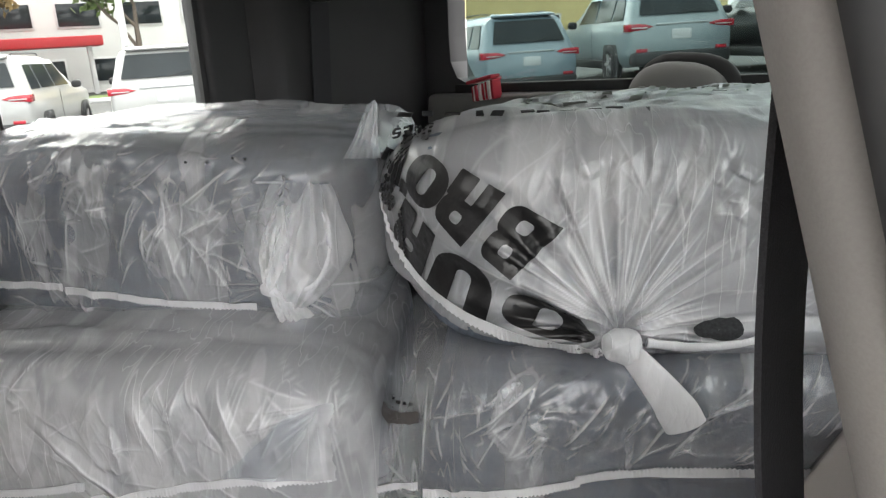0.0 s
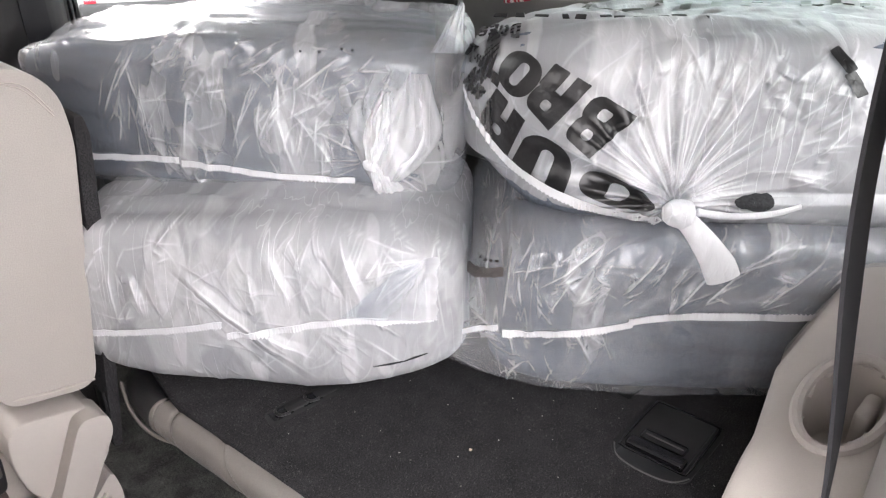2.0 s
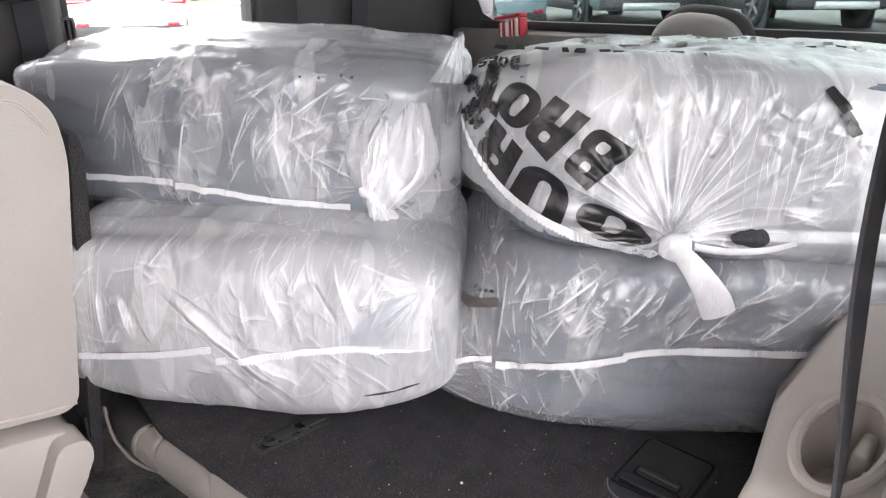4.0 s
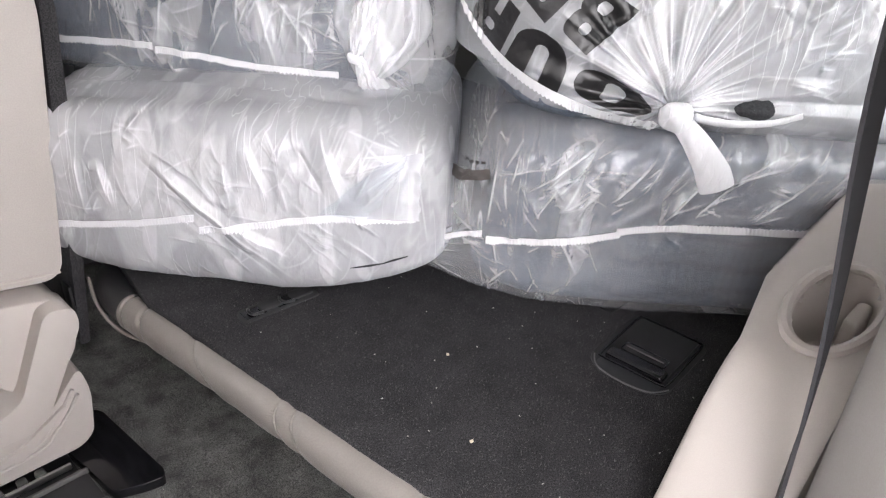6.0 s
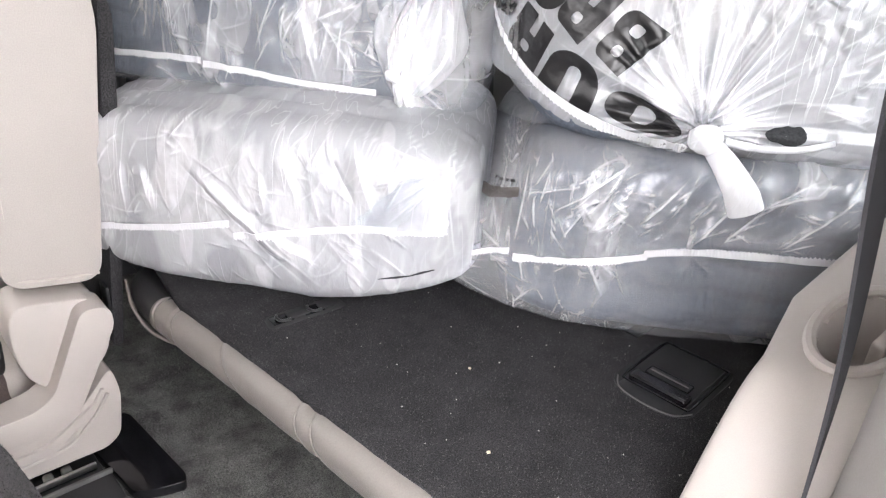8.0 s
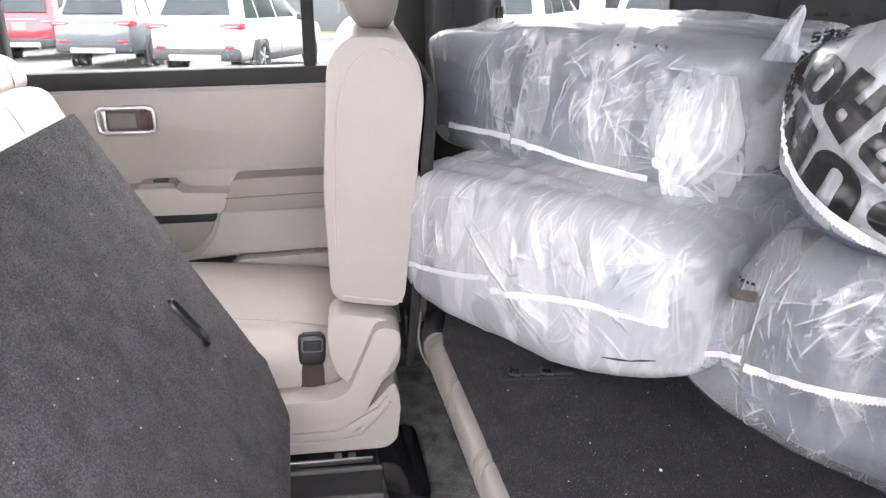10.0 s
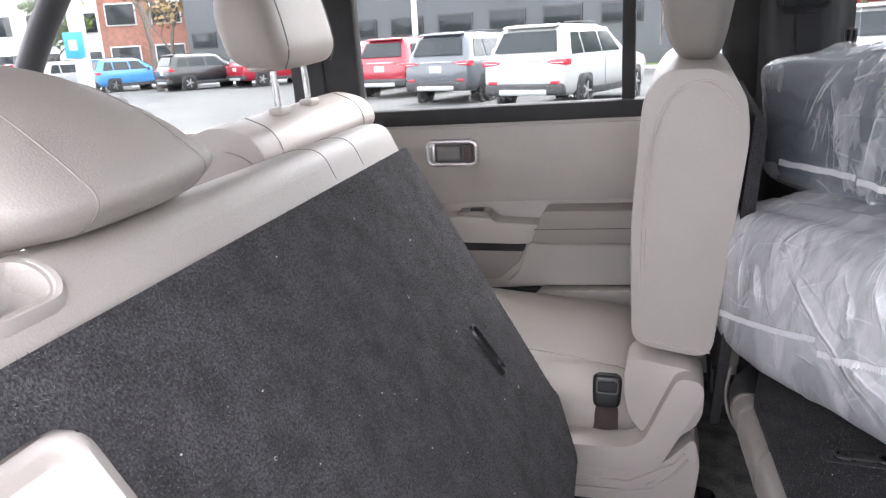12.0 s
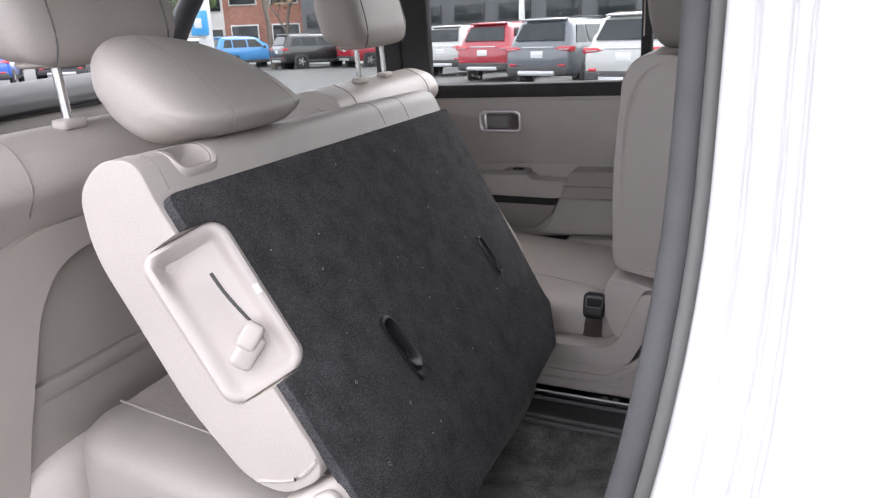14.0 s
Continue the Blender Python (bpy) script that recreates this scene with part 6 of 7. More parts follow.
FOLDS_HIGH_FAR = [(-0.392, 0.41, -0.416, 0.305, 0.009, 0.012), (-0.283, 0.44, -0.336, 0.315, 0.009, 0.013), (-0.249, 0.438, -0.252, 0.355, -0.006, 0.010), (-0.256, 0.394, -0.231, 0.285, 0.010, 0.012), (-0.228, 0.420, -0.150, 0.475, 0.008, 0.012), (-0.489, 0.455, -0.548, 0.355, 0.009, 0.014),
                  (-0.484, 0.447, -0.474, 0.375, 0.006, 0.012), (-0.505, 0.290, -0.430, 0.240, 0.007, 0.009), (-0.499, 0.284, -0.45, 0.245, -0.005, 0.010), (-0.404, 0.284, -0.37, 0.245, 0.007, 0.010), (-0.194, 0.385, -0.202, 0.310, 0.008, 0.010), (-0.365, 0.415, -0.32, 0.422, 0.006, 0.009)]
FOLDS_LOW_NEAR = [(0.132, 0.185, 0.236, 0.272, 0.005, 0.010), (0.245, 0.179, 0.308, 0.262, 0.008, 0.013), (0.316, 0.153, 0.403, 0.286, 0.008, 0.016), (0.087, 0.125, 0.098, 0.265, 0.007, 0.008), (0.115, 0.193, 0.125, 0.250, 0.005, 0.007), (0.176, 0.20, 0.146, 0.145, 0.006, 0.010),
                  (0.359, 0.165, 0.428, 0.250, -0.006, 0.014), (0.096, 0.119, 0.108, 0.068, 0.005, 0.009), (0.19, 0.126, 0.22, 0.068, 0.005, 0.010), (0.43, 0.17, 0.52, 0.26, 0.007, 0.014)]

FANS_LOW_FAR = ((-0.21, 0.20, 20), (-0.14, 0.21, 15), (-0.17, 0.18, -20), (-0.25, 0.10, -60), (-0.40, 0.235, 45), (-0.10, 0.10, -50), (-0.28, 0.17, -35), (-0.03, 0.20, 5))
b1 = Bag("milky plastic bag round a grey folded pad on the load floor", (-0.60, -0.065, -0.004), (0.035, 0.40, 0.275), 1, FILM_A, 6.5, low_far,
         FOLDS_LOW_FAR + creases(5, FANS_LOW_FAR, 13, (0.02, 0.085), 0.0018) + creases(15, ((-0.46, 0.13, -15), (-0.33, 0.05, -70), (-0.5, 0.2, 30)), 9) + rays(25, (-0.012, 0.235), 16, (150, 290), (0.05, 0.17), 0.0016), (0.0, 0.05), 18.0, 0.0065)
b1.strip([(-0.53, 0.080), (-0.42, 0.10), (-0.312, 0.126)])
b1.strip([(-0.306, 0.108), (-0.20, 0.130), (-0.115, 0.146), (-0.008, 0.148)])


def flap(bag):
    """A loose fold of doubled film at the bag's end, thinning out away from it."""
    n, nt = 40, 30
    verts, faces, thick = [], [], []
    for i in range(n + 1):
        s = i / n
        for j in range(nt + 1):
            t = j / nt
            edge = 0.004 * noise.noise((s * 7, 0, 4)) + 0.003 * abs(noise.noise((s * 19, 0, 9)))
            a = -0.004 + edge * (1 - t) - (0.135 - 0.085 * s) * t
            z = 0.150 + 0.092 * s - 0.012 * t * s
            wave = 0.004 * abs(noise.noise((a * 30, z * 22, 2))) + 0.002 * noise.noise((a * 70, z * 50, 5))
            y = bag.front(min(a, -0.012), z, 0).y - 0.003 - (0.016 * (1 - t) ** 2 + wave) * math.sin(math.pi * (0.1 + 0.85 * s)) ** 0.5
            verts.append((a, y, z))
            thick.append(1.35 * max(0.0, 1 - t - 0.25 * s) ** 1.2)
            if i < n and j < nt:
                k = i * (nt + 1) + j
                faces.append((k, k + 1, k + nt + 2, k + nt + 1))
    me = bpy.data.meshes.new("flap")
    me.from_pydata(verts, [], faces)
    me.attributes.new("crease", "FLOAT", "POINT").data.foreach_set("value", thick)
    bm = bmesh.new()
    bm.from_mesh(me)
    bpy.data.meshes.remove(me)
    return part("flap", bm, FILM_FLAP, bag.thing, "doubled white film flap", m=BAGS)


flap(b1)
# dark strips paint the shade in the torn gap
for k, (a, z, l) in enumerate(((-0.07, 0.078, 0.05), (-0.035, 0.087, 0.035))):
    part("shadowed_fold", tube([b1.front(a - l / 2, z - 0.006, 0.002), b1.front(a, z, 0.003), b1.front(a + l / 2, z + 0.004, 0.002)], [0.0008, 0.0026, 0.0008], 6, 0.5), TORN, b1.thing, "dark strip painting the shade in the film's torn gap", m=BAGS)


# upper far bag
def high_far(w):
    w.y += 0.05 * max(0, (-0.30 - w.x) / 0.3)
    far, up = max(0, (-0.42 - w.x) / 0.27), max(0, (w.z - 0.238) / 0.262)
    w.x -= 0.028 * far * up
    w.z -= 0.032 * far * up
    if w.z > 0.40:
        w.z += 0.012 * noise.noise((w.x * 6, w.y * 9, 3))
    return w


FANS_HIGH_FAR = ((-0.36, 0.40, 20), (-0.30, 0.37, 25), (-0.25, 0.34, -10), (-0.49, 0.40, 30), (-0.19, 0.43, 60), (-0.46, 0.262, -55), (-0.38, 0.262, -40), (-0.20, 0.33, 5), (-0.32, 0.44, 65), (-0.22, 0.39, 25), (-0.52, 0.33, 25), (-0.28, 0.31, 10))
b2 = Bag("clear plastic bag round a grey pad, tied, on a lower bag", (-0.695, 0.115, 0.238), (0.025, 0.56, 0.500), 2, FILM_B, 8, high_far,
         FOLDS_HIGH_FAR + creases(6, FANS_HIGH_FAR, 11, (0.025, 0.10), 0.0022) + creases(16, ((-0.42, 0.47, 75), (-0.30, 0.475, 80), (-0.18, 0.472, 80)), 14, (0.01, 0.05)) + rays(26, (-0.110, 0.318), 30, (-60, 215), (0.07, 0.20), 0.0022), (0.0, 0.055), 20.0, 0.0100)
b2.strip([(-0.60, 0.297), (-0.50, 0.302), (-0.422, 0.304)])
b2.strip([(-0.418, 0.299), (-0.34, 0.297), (-0.25, 0.290), (-0.142, 0.286)])


def gathered(bag, lines, name="tie", mat=None, flat=0.55):
    """Bunched film: a few flattened, creased strands."""
    b = None
    for k, (pts, r0, r1) in enumerate(lines):
        line = spline([bag.front(a, z, o) for a, z, o in pts], 8)
        rad = [(r0 + (r1 - r0) * i / (len(line) - 1)) * (1 + 0.22 * noise.noise((i * 0.6, k * 3.0, 0))) for i in range(len(line))]
        t = tube(line, rad, 14, flat, None, (0, 1, 0.2))
        for v in t.verts:
            v.co += v.normal * 0.004 * (1 - 2 * abs(noise.noise(v.co * 55)))
        b = join(b, t)
    return part(name, b, mat or FILM_TIE, bag.thing, "bunched white film", m=BAGS)


def fan(bag, base, tip, wide, pleats, depth, name, mat, label, out=0.012, belly=0.012, seed=0.0):
    """A pleated sheet of bunched film from base to tip, (a, z) on the bag's front; wide(s): half its width."""
    p, q = Vector(base), Vector(tip)
    d = (q - p).normalized()
    side = Vector((d.y, -d.x))
    b = bmesh.new()
    rows = []
    na, nb = 26, 8 * pleats
    for i in range(na + 1):
        s = i / na
        row = []
        for j in range(nb + 1):
            t = 2 * j / nb - 1
            c = p.lerp(q, s) + side * (t + 0.16 * noise.noise((t * 2, s * 3, seed))) * wide(s)
            z = ridge(t * pleats / 2 + 0.5 * noise.noise((t * 2.5, s * 2.0, seed + 4))) * depth * (0.4 + 0.6 * s) + belly * math.sin(math.pi * min(1, s + 0.1)) * (1 - t * t) + 0.010 * abs(noise.noise((t * 3.1, s * 3.7, seed + 9))) + 0.005 * noise.noise((t * 7, s * 8, seed))
            ref = bag.front(c.x, c.y, 0)
            row.append(b.verts.new((c.x, ref.y - 0.002 - (out + z) * (1 - t * t) ** 0.5, c.y)))
        rows.append(row)
    for r, w in zip(rows, rows[1:]):
        for j in range(nb):
            b.faces.new((r[j], r[j + 1], w[j + 1], w[j]))
    return part(name, b, mat, bag.thing, label, m=BAGS)


fan(b2, (-0.100, 0.285), (-0.062, 0.455), lambda s: 0.066 * math.sin(math.pi * (0.05 + 0.84 * s)) ** 0.7, 7, 0.009, "pouch", FILM_POUCH, "slack gathered film", 0.008, 0.014, 1.0)
fan(b2, (-0.112, 0.318), (-0.088, 0.430), lambda s: 0.007 + 0.020 * math.sin(math.pi * min(1, s * 1.05)) ** 0.8 * (1 - 0.35 * s), 4, 0.008, "core", FILM_TIE, "bunched white film", 0.022, 0.010, 2.0)
fan(b2, (-0.108, 0.324), (-0.088, 0.256), lambda s: 0.010 + 0.014 * s, 6, 0.008, "tail", FILM_TIE, "hanging white film tail", 0.022, 0.006, 3.0)
part("waist", cushion(0.026, 0.018, 0.018, 2.6, 18, 12, lambda v: v * (1 + 0.25 * noise.noise(v * 120)), Matrix.Translation(b2.front(-0.111, 0.320, 0.024))), FILM_TIE, b2.thing, "tight white knot", m=BAGS)
gathered(b2, [([(-0.096, 0.318, 0.018), (-0.060, 0.322, 0.022), (-0.038, 0.352, 0.020), (-0.036, 0.395, 0.014), (-0.050, 0.425, 0.010)], 0.004, 0.002)], "pouch_rim", flat=0.5)
part("tail_end", cushion(0.022, 0.012, 0.014, 2.6, 10, 6, None, Matrix.Translation(b2.front(-0.090, 0.250, 0.028))), TORN, b2.thing, "dark tail end", m=BAGS)


def spike(bag, a, y, z, h):
    """A thin, crumpled corner of film that stands up."""
    b = bmesh.new()
    rows = []
    for i in range(15):
        t = i / 14
        wide = 0.024 * (1 - t) ** 0.6 * (1 - 0.25 * math.sin(math.pi * t)) + 0.002
        rows.append([b.verts.new((a + 0.020 * t + wide * (j / 5 - 1), y + 0.006 * noise.noise((j * 0.7, t * 4, 5)) + 0.004 * (j % 2), z - 0.03 + (h + 0.03) * t)) for j in range(11)])
    for r, q in zip(rows, rows[1:]):
        for j in range(10):
            b.faces.new((r[j], r[j + 1], q[j + 1], q[j]))
    return part("film_tip", b, FILM_POUCH, bag.thing, "upright white film tip", m=BAGS)


spike(b2, -0.008, 0.20, 0.492, 0.046)
for a, z in ((-0.185, 0.477), (-0.154, 0.481), (-0.139, 0.479), (-0.212, 0.478)):
    part("pinhole", cushion(0.0042, 0.002, 0.0034, 2.4, 8, 6, None, Matrix.Translation(b2.front(a, z, 0.002))), TORN, b2.thing, m=BAGS)


# lower near bag
def low_near(w):
    if w.x < 0.16:
        s = (0.16 - w.x) / 0.195
        w.x += 0.095 * min(1, max(0, (w.z - 0.05) / 0.23)) * s
        w.y += 0.03 * s * max(0, w.z / 0.28)
        if w.z < 0.09:
            w.z += 0.035 * (1 - w.z / 0.09) * min(1, s)
    return w


FANS_LOW_NEAR = ((0.20, 0.21, 55), (0.27, 0.20, 35), (0.37, 0.22, 35), (0.10, 0.18, 5), (0.15, 0.16, -30), (0.20, 0.095, -25), (0.46, 0.22, 35), (0.32, 0.18, 60), (0.18, 0.185, 40), (0.40, 0.19, 45), (0.095, 0.23, 3))
b3 = Bag("clear plastic bag round a dark grey pad on the load floor", (-0.035, -0.035, -0.004), (0.80, 0.43, 0.285), 3, FILM_C, 7, low_near,
         FOLDS_LOW_NEAR + creases(7, FANS_LOW_NEAR, 11, (0.02, 0.085), 0.0020) + creases(17, ((0.12, 0.06, -15), (0.10, 0.09, -60), (0.55, 0.2, 40)), 10) + rays(27, (-0.02, 0.075), 12, (-25, 60), (0.06, 0.13)), (0.085, 0.0), 42.0, 0.0085)
b3.strip([(0.012, 0.092), (0.05, 0.112), (0.082, 0.120)], 0.008)
b3.strip([(0.088, 0.112), (0.15, 0.118), (0.213, 0.128), (0.268, 0.143)])
b3.strip([(0.262, 0.146), (0.34, 0.156), (0.45, 0.162), (0.56, 0.168)], 0.010, flip=True)
b3.mark(outline((0.060, 0.197), (0.026, 0.008), (0.000, 0.0075)), mat=TAPE, name="tape_mark")
for k in range(4):
    b3.mark(outline((0.052 + 0.008 * k, 0.214 + 0.0012 * k), (0.002 + 0.0008 * (k % 2), 0.0004), (0, 0.0016)), name="small_print", rings=2)


# upper near bag, its neck tied in a knot
def high_near(w):
    k = Vector((w.x - 0.305, 0, w.z - 0.315))
    r = k.length
    if w.y < 0.15:
        ang = math.atan2(k.z, k.x)
        f = max(0, 1 - r / 0.30)
        w.y += 0.010 * f * (noise.noise((math.cos(ang) * 5, math.sin(ang) * 5, 1)) + 0.7 * ridge(ang * 3.3 + noise.noise((ang * 3, 0, 0))))
        w.y -= 0.012 * max(0, 1 - r / 0.06)
    if w.x < 0.2:
        s = (0.2 - w.x) / 0.19
        w.y += 0.10 * s * s
        mid = 0.40
        w.z = mid + (w.z - mid) * (1 - 0.22 * s * s)
    if w.z > 0.40 and w.y > 0.12:
        w.z -= 0.024 * min(1, (w.y - 0.12) / 0.14) * min(1, max(0, (0.50 - w.x) / 0.25))
    if w.z < 0.33:
        w.z += 0.03 * max(0, (0.12 - w.x) / 0.12)
        w.y -= 0.015 * math.sin(math.pi * min(1, max(0, (w.z - 0.25) / 0.08)))
    return w


FANS_HIGH_NEAR = ((0.40, 0.45, 25), (0.33, 0.465, 8), (0.50, 0.43, 55), (0.28, 0.455, -8), (0.24, 0.40, 40), (0.42, 0.47, 30), (0.36, 0.47, 15), (0.58, 0.45, 60), (0.46, 0.35, 75))
b4 = Bag("milky printed plastic bag, neck knotted, on a lower bag", (0.008, 0.0, 0.258), (0.80, 0.46, 0.534), 4, FILM_D, 4.6, high_near,
         creases(8, FANS_HIGH_NEAR, 13, (0.015, 0.06), 0.0018) + rays(28, (0.305, 0.318), 74, (-8, 168), (0.06, 0.215), 0.0034, 0.012, (0.03, 0.075)) + rays(29, (0.305, 0.312), 16, (-170, -8), (0.05, 0.25), 0.0024), (0.03, 0.0), 20.0, 0.0048, (520, 40, 190))
b4.strip([(0.016, 0.425), (0.035, 0.388), (0.09, 0.341), (0.168, 0.308), (0.245, 0.291), (0.292, 0.288)], 0.013)
# bold black print, upside down
def slab(x, y, box, r):
    """How far (x, y) lies outside a box with rounded corners; inside: minus."""
    cx, cy = (box[0] + box[1]) / 2, (box[2] + box[3]) / 2
    dx, dy = abs(x - cx) - (box[1] - box[0]) / 2 + r, abs(y - cy) - (box[3] - box[2]) / 2 + r
    return math.hypot(max(dx, 0), max(dy, 0)) + min(max(dx, dy), 0) - r


HOLE_HEAD = ((0.37, 0.62, 0.63, 0.82), 0.08)
BOLD = {  # what each letter is made of, and what is taken out of it, in the unit square
    "B": ((((0, 1, 0, 0.56), 0.24), ((0, 0.94, 0.44, 1), 0.22), ((0, 0.4, 0, 1), 0.0)), (((0.37, 0.66, 0.18, 0.39), 0.08), HOLE_HEAD)),
    "R": ((((0, 0.96, 0.42, 1), 0.24), ((0, 0.38, 0, 1), 0.0), ((0.56, 0.98, 0, 0.5), 0.03)), (HOLE_HEAD,)),
    "O": ((((0, 1, 0, 1), 0.44),), (((0.37, 0.63, 0.2, 0.8), 0.13),)),
    "T": ((((0, 1, 0.72, 1), 0.0), ((0.31, 0.69, 0, 1), 0.0)), ()),
    "U": ((((0, 1, 0, 1.6), 0.44),), (((0.37, 0.63, 0.24, 1.6), 0.13),)),
    "D": ((((0, 1, 0, 1), 0.40), ((0, 0.4, 0, 1), 0.0)), (((0.37, 0.63, 0.2, 0.8), 0.12),)),
    "E": ((((0, 0.4, 0, 1), 0.0), ((0, 1, 0, 0.24), 0.0), ((0, 0.9, 0.39, 0.61), 0.0), ((0, 1, 0.76, 1), 0.0)), ()),
    "S": ((((0, 1, 0, 1), 0.34),), (((0.36, 1.1, 0.6, 0.78), 0.05), ((-0.1, 0.64, 0.22, 0.4), 0.05))),
}


def glyph(text, bold):
    """A bold block letter on an even grid, its rim drawn smooth."""
    solid, holes = BOLD[text]

    def inside(x, y):
        d = min(slab(x, y, box, r) for box, r in solid)
        for box, r in holes:
            d = max(d, -slab(x, y, box, r))
        return max(d, -x, x - 1, -y, y - 1)

    n = 26 if bold > 0.04 else 12
    b = bmesh.new()
    vs = {}
    for i in range(n):
        for j in range(n):
            if inside((i + 0.5) / n, (j + 0.5) / n) < 0:
                keys = ((i, j), (i + 1, j), (i + 1, j + 1), (i, j + 1))
                for k in keys:
                    if k not in vs:
                        vs[k] = b.verts.new((k[0] / n, k[1] / n, 0))
                b.faces.new([vs[k] for k in keys])
    for v in b.verts:
        if v.is_boundary:
            x, y = v.co.x, v.co.y
            d = inside(x, y)
            g = Vector((inside(x + 0.01, y) - inside(x - 0.01, y), inside(x, y + 0.01) - inside(x, y - 0.01), 0)) / 0.02
            if 0.2 < g.length and abs(d) < 1 / n:
                v.co -= g / g.length_squared * d
    return b


def letters(bag, text, quad, bold=0.045, name="print_mark"):
    """Print laid on the film between four corners: foot left, foot right, head right, head left."""
    b = glyph(text, bold)
    fl, fr, hr, hl = (Vector(q) for q in quad)
    for v in b.verts:
        s, t = v.co.x, v.co.y
        c = fl.lerp(fr, s).lerp(hl.lerp(hr, s), t)
        v.co = bag.front(c.x, c.y, 0.0028)
    return part(name, b, PRINT, bag.thing, "bold black print", m=BAGS)


letters(b4, "B", ((0.247, 0.427), (0.196, 0.456), (0.152, 0.401), (0.191, 0.370)))
letters(b4, "R", ((0.187, 0.464), (0.140, 0.488), (0.101, 0.434), (0.137, 0.401)))
letters(b4, "O", ((0.135, 0.478), (0.093, 0.502), (0.061, 0.458), (0.097, 0.426)))
letters(b4, "T", ((0.084, 0.496), (0.046, 0.508), (0.030, 0.469), (0.069, 0.441)))
letters(b4, "U", ((0.177, 0.371), (0.115, 0.402), (0.092, 0.347), (0.160, 0.304)))
letters(b4, "R", ((0.107, 0.408), (0.067, 0.442), (0.040, 0.387), (0.085, 0.348)))
letters(b4, "O", ((0.290, 0.316), (0.195, 0.362), (0.173, 0.318), (0.267, 0.297)), 0.06)
for k, c in enumerate("DOES"):
    u, w = k / 4 + 0.02, k / 4 + 0.23
    foot, head = (Vector((0.100, 0.519)), Vector((0.040, 0.506))), (Vector((0.097, 0.506)), Vector((0.037, 0.492)))
    letters(b4, c, (foot[0].lerp(foot[1], u), foot[0].lerp(foot[1], w), head[0].lerp(head[1], w), head[0].lerp(head[1], u)), 0.03, "small_print")
for a, z in ((0.030, 0.47), (0.036, 0.445), (0.028, 0.43), (0.042, 0.425), (0.046, 0.45)):
    b4.mark(outline((a, z), (-0.006, 0.003), (0.006, 0.010)), rings=2)
for a, z, l in ((0.49, 0.500, 1.0), (0.503, 0.478, 0.7), (0.512, 0.465, 0.5)):
    b4.mark(outline((a, z), (0.0065, 0.003), (-0.010 * l, 0.012 * l)), rings=3)
rnd = random.Random(12)
for k in range(11):
    x = 0.070 + 0.027 * k + rnd.uniform(-0.006, 0.006)
    part("top_print", rbox((rnd.uniform(0.008, 0.024), rnd.uniform(0.004, 0.012), 0.0012), (0, 0, 0), 0.0004, 1, pose(x, 0.092 + 0.010 * rnd.random(), 0.5345, 24, 0, rnd.uniform(-18, 18))), PRINT, b4.thing, m=BAGS)
# lines of print and a round mark on the top, sky reflection painted as grey
for k in range(9):
    a, b = 0.345 + 0.043 * k, 0.268 - 0.006 * k
    b4.bar(((a, b), (a + 0.016, b), (a + 0.046, b + 0.082), (a + 0.030, b + 0.082)))
    if k % 3:
        b4.bar(((a + 0.016, b + 0.030), (a + 0.044, b + 0.030), (a + 0.050, b + 0.048), (a + 0.022, b + 0.048)), 3)
for k in range(12):
    a, b = 0.372 + 0.0145 * k, 0.374 - 0.002 * k
    b4.bar(((a, b), (a + 0.009, b), (a + 0.014, b + 0.014), (a + 0.005, b + 0.014)), 2)
for k in range(9):
    g = 2 * math.pi * k / 9
    a, b = 0.265 + 0.055 * math.cos(g), 0.312 + 0.042 * math.sin(g)
    d, e = Vector((-math.sin(g), 0.75 * math.cos(g))) * 0.016, Vector((math.cos(g), math.sin(g))) * 0.007
    c = Vector((a, b))
    b4.bar((c - d - e, c + d, c + d + e, c - d + e), 3)
# knot and hanging tail
kn = b4.front(0.308, 0.312, 0.012)


def knotted(v):
    return v * (1 + 0.16 * noise.noise(v * 70)) + Vector((0, -0.003 * ridge(v.x * 60 + v.z * 40), 0))


part("knot", cushion(0.042, 0.032, 0.036, 2.6, 26, 16, knotted, Matrix.Translation(kn)), FILM_TIE, b4.thing, "tight white knot", m=BAGS)
tail = spline([kn + Vector((0.006, -0.006, -0.006)), kn + Vector((0.026, -0.018, -0.026)), kn + Vector((0.048, -0.020, -0.054)), kn + Vector((0.060, -0.017, -0.074)), kn + Vector((0.066, -0.014, -0.086))], 12)
last = len(tail) - 1
t = tube(tail, [0.0125 + 0.0095 * min(1, 1.6 * i / last) - 0.004 * max(0, i / last - 0.9) * 10 * abs(noise.noise((i, 0, 0))) for i in range(len(tail))], 40, 0.36, None, (0, 1, 0.1))
for v in t.verts:
    near = min(range(len(tail)), key=lambda k: (tail[k] - v.co).length_squared)
    way = (tail[min(near + 1, last)] - tail[max(near - 1, 0)]).normalized()
    side = (v.co - tail[near]).dot(way.cross(Vector((0, 1, 0))).normalized())
    v.co += v.normal * (0.0045 * (0.5 - abs(noise.noise((side * 130, near * 0.10, 3.0)))) + 0.004 * noise.noise(v.co * 30))
part("tail", t, FILM_TIE, b4.thing, "hanging white film tail", m=BAGS)
# a hole torn in the film, the dark felt behind it
b4.mark([(0.402 + (0.026 + 0.004 * noise.noise((i, 0, 0))) * math.cos(a) + 0.008, 0.318 + (0.0125 + 0.005 * noise.noise((i * 0.6, 2, 0)) + 0.004 * math.cos(a)) * math.sin(a)) for i, a in ((k, 2 * math.pi * k / 20) for k in range(20))], mat=TORN, name="torn_hole", rings=4, out=0.003)
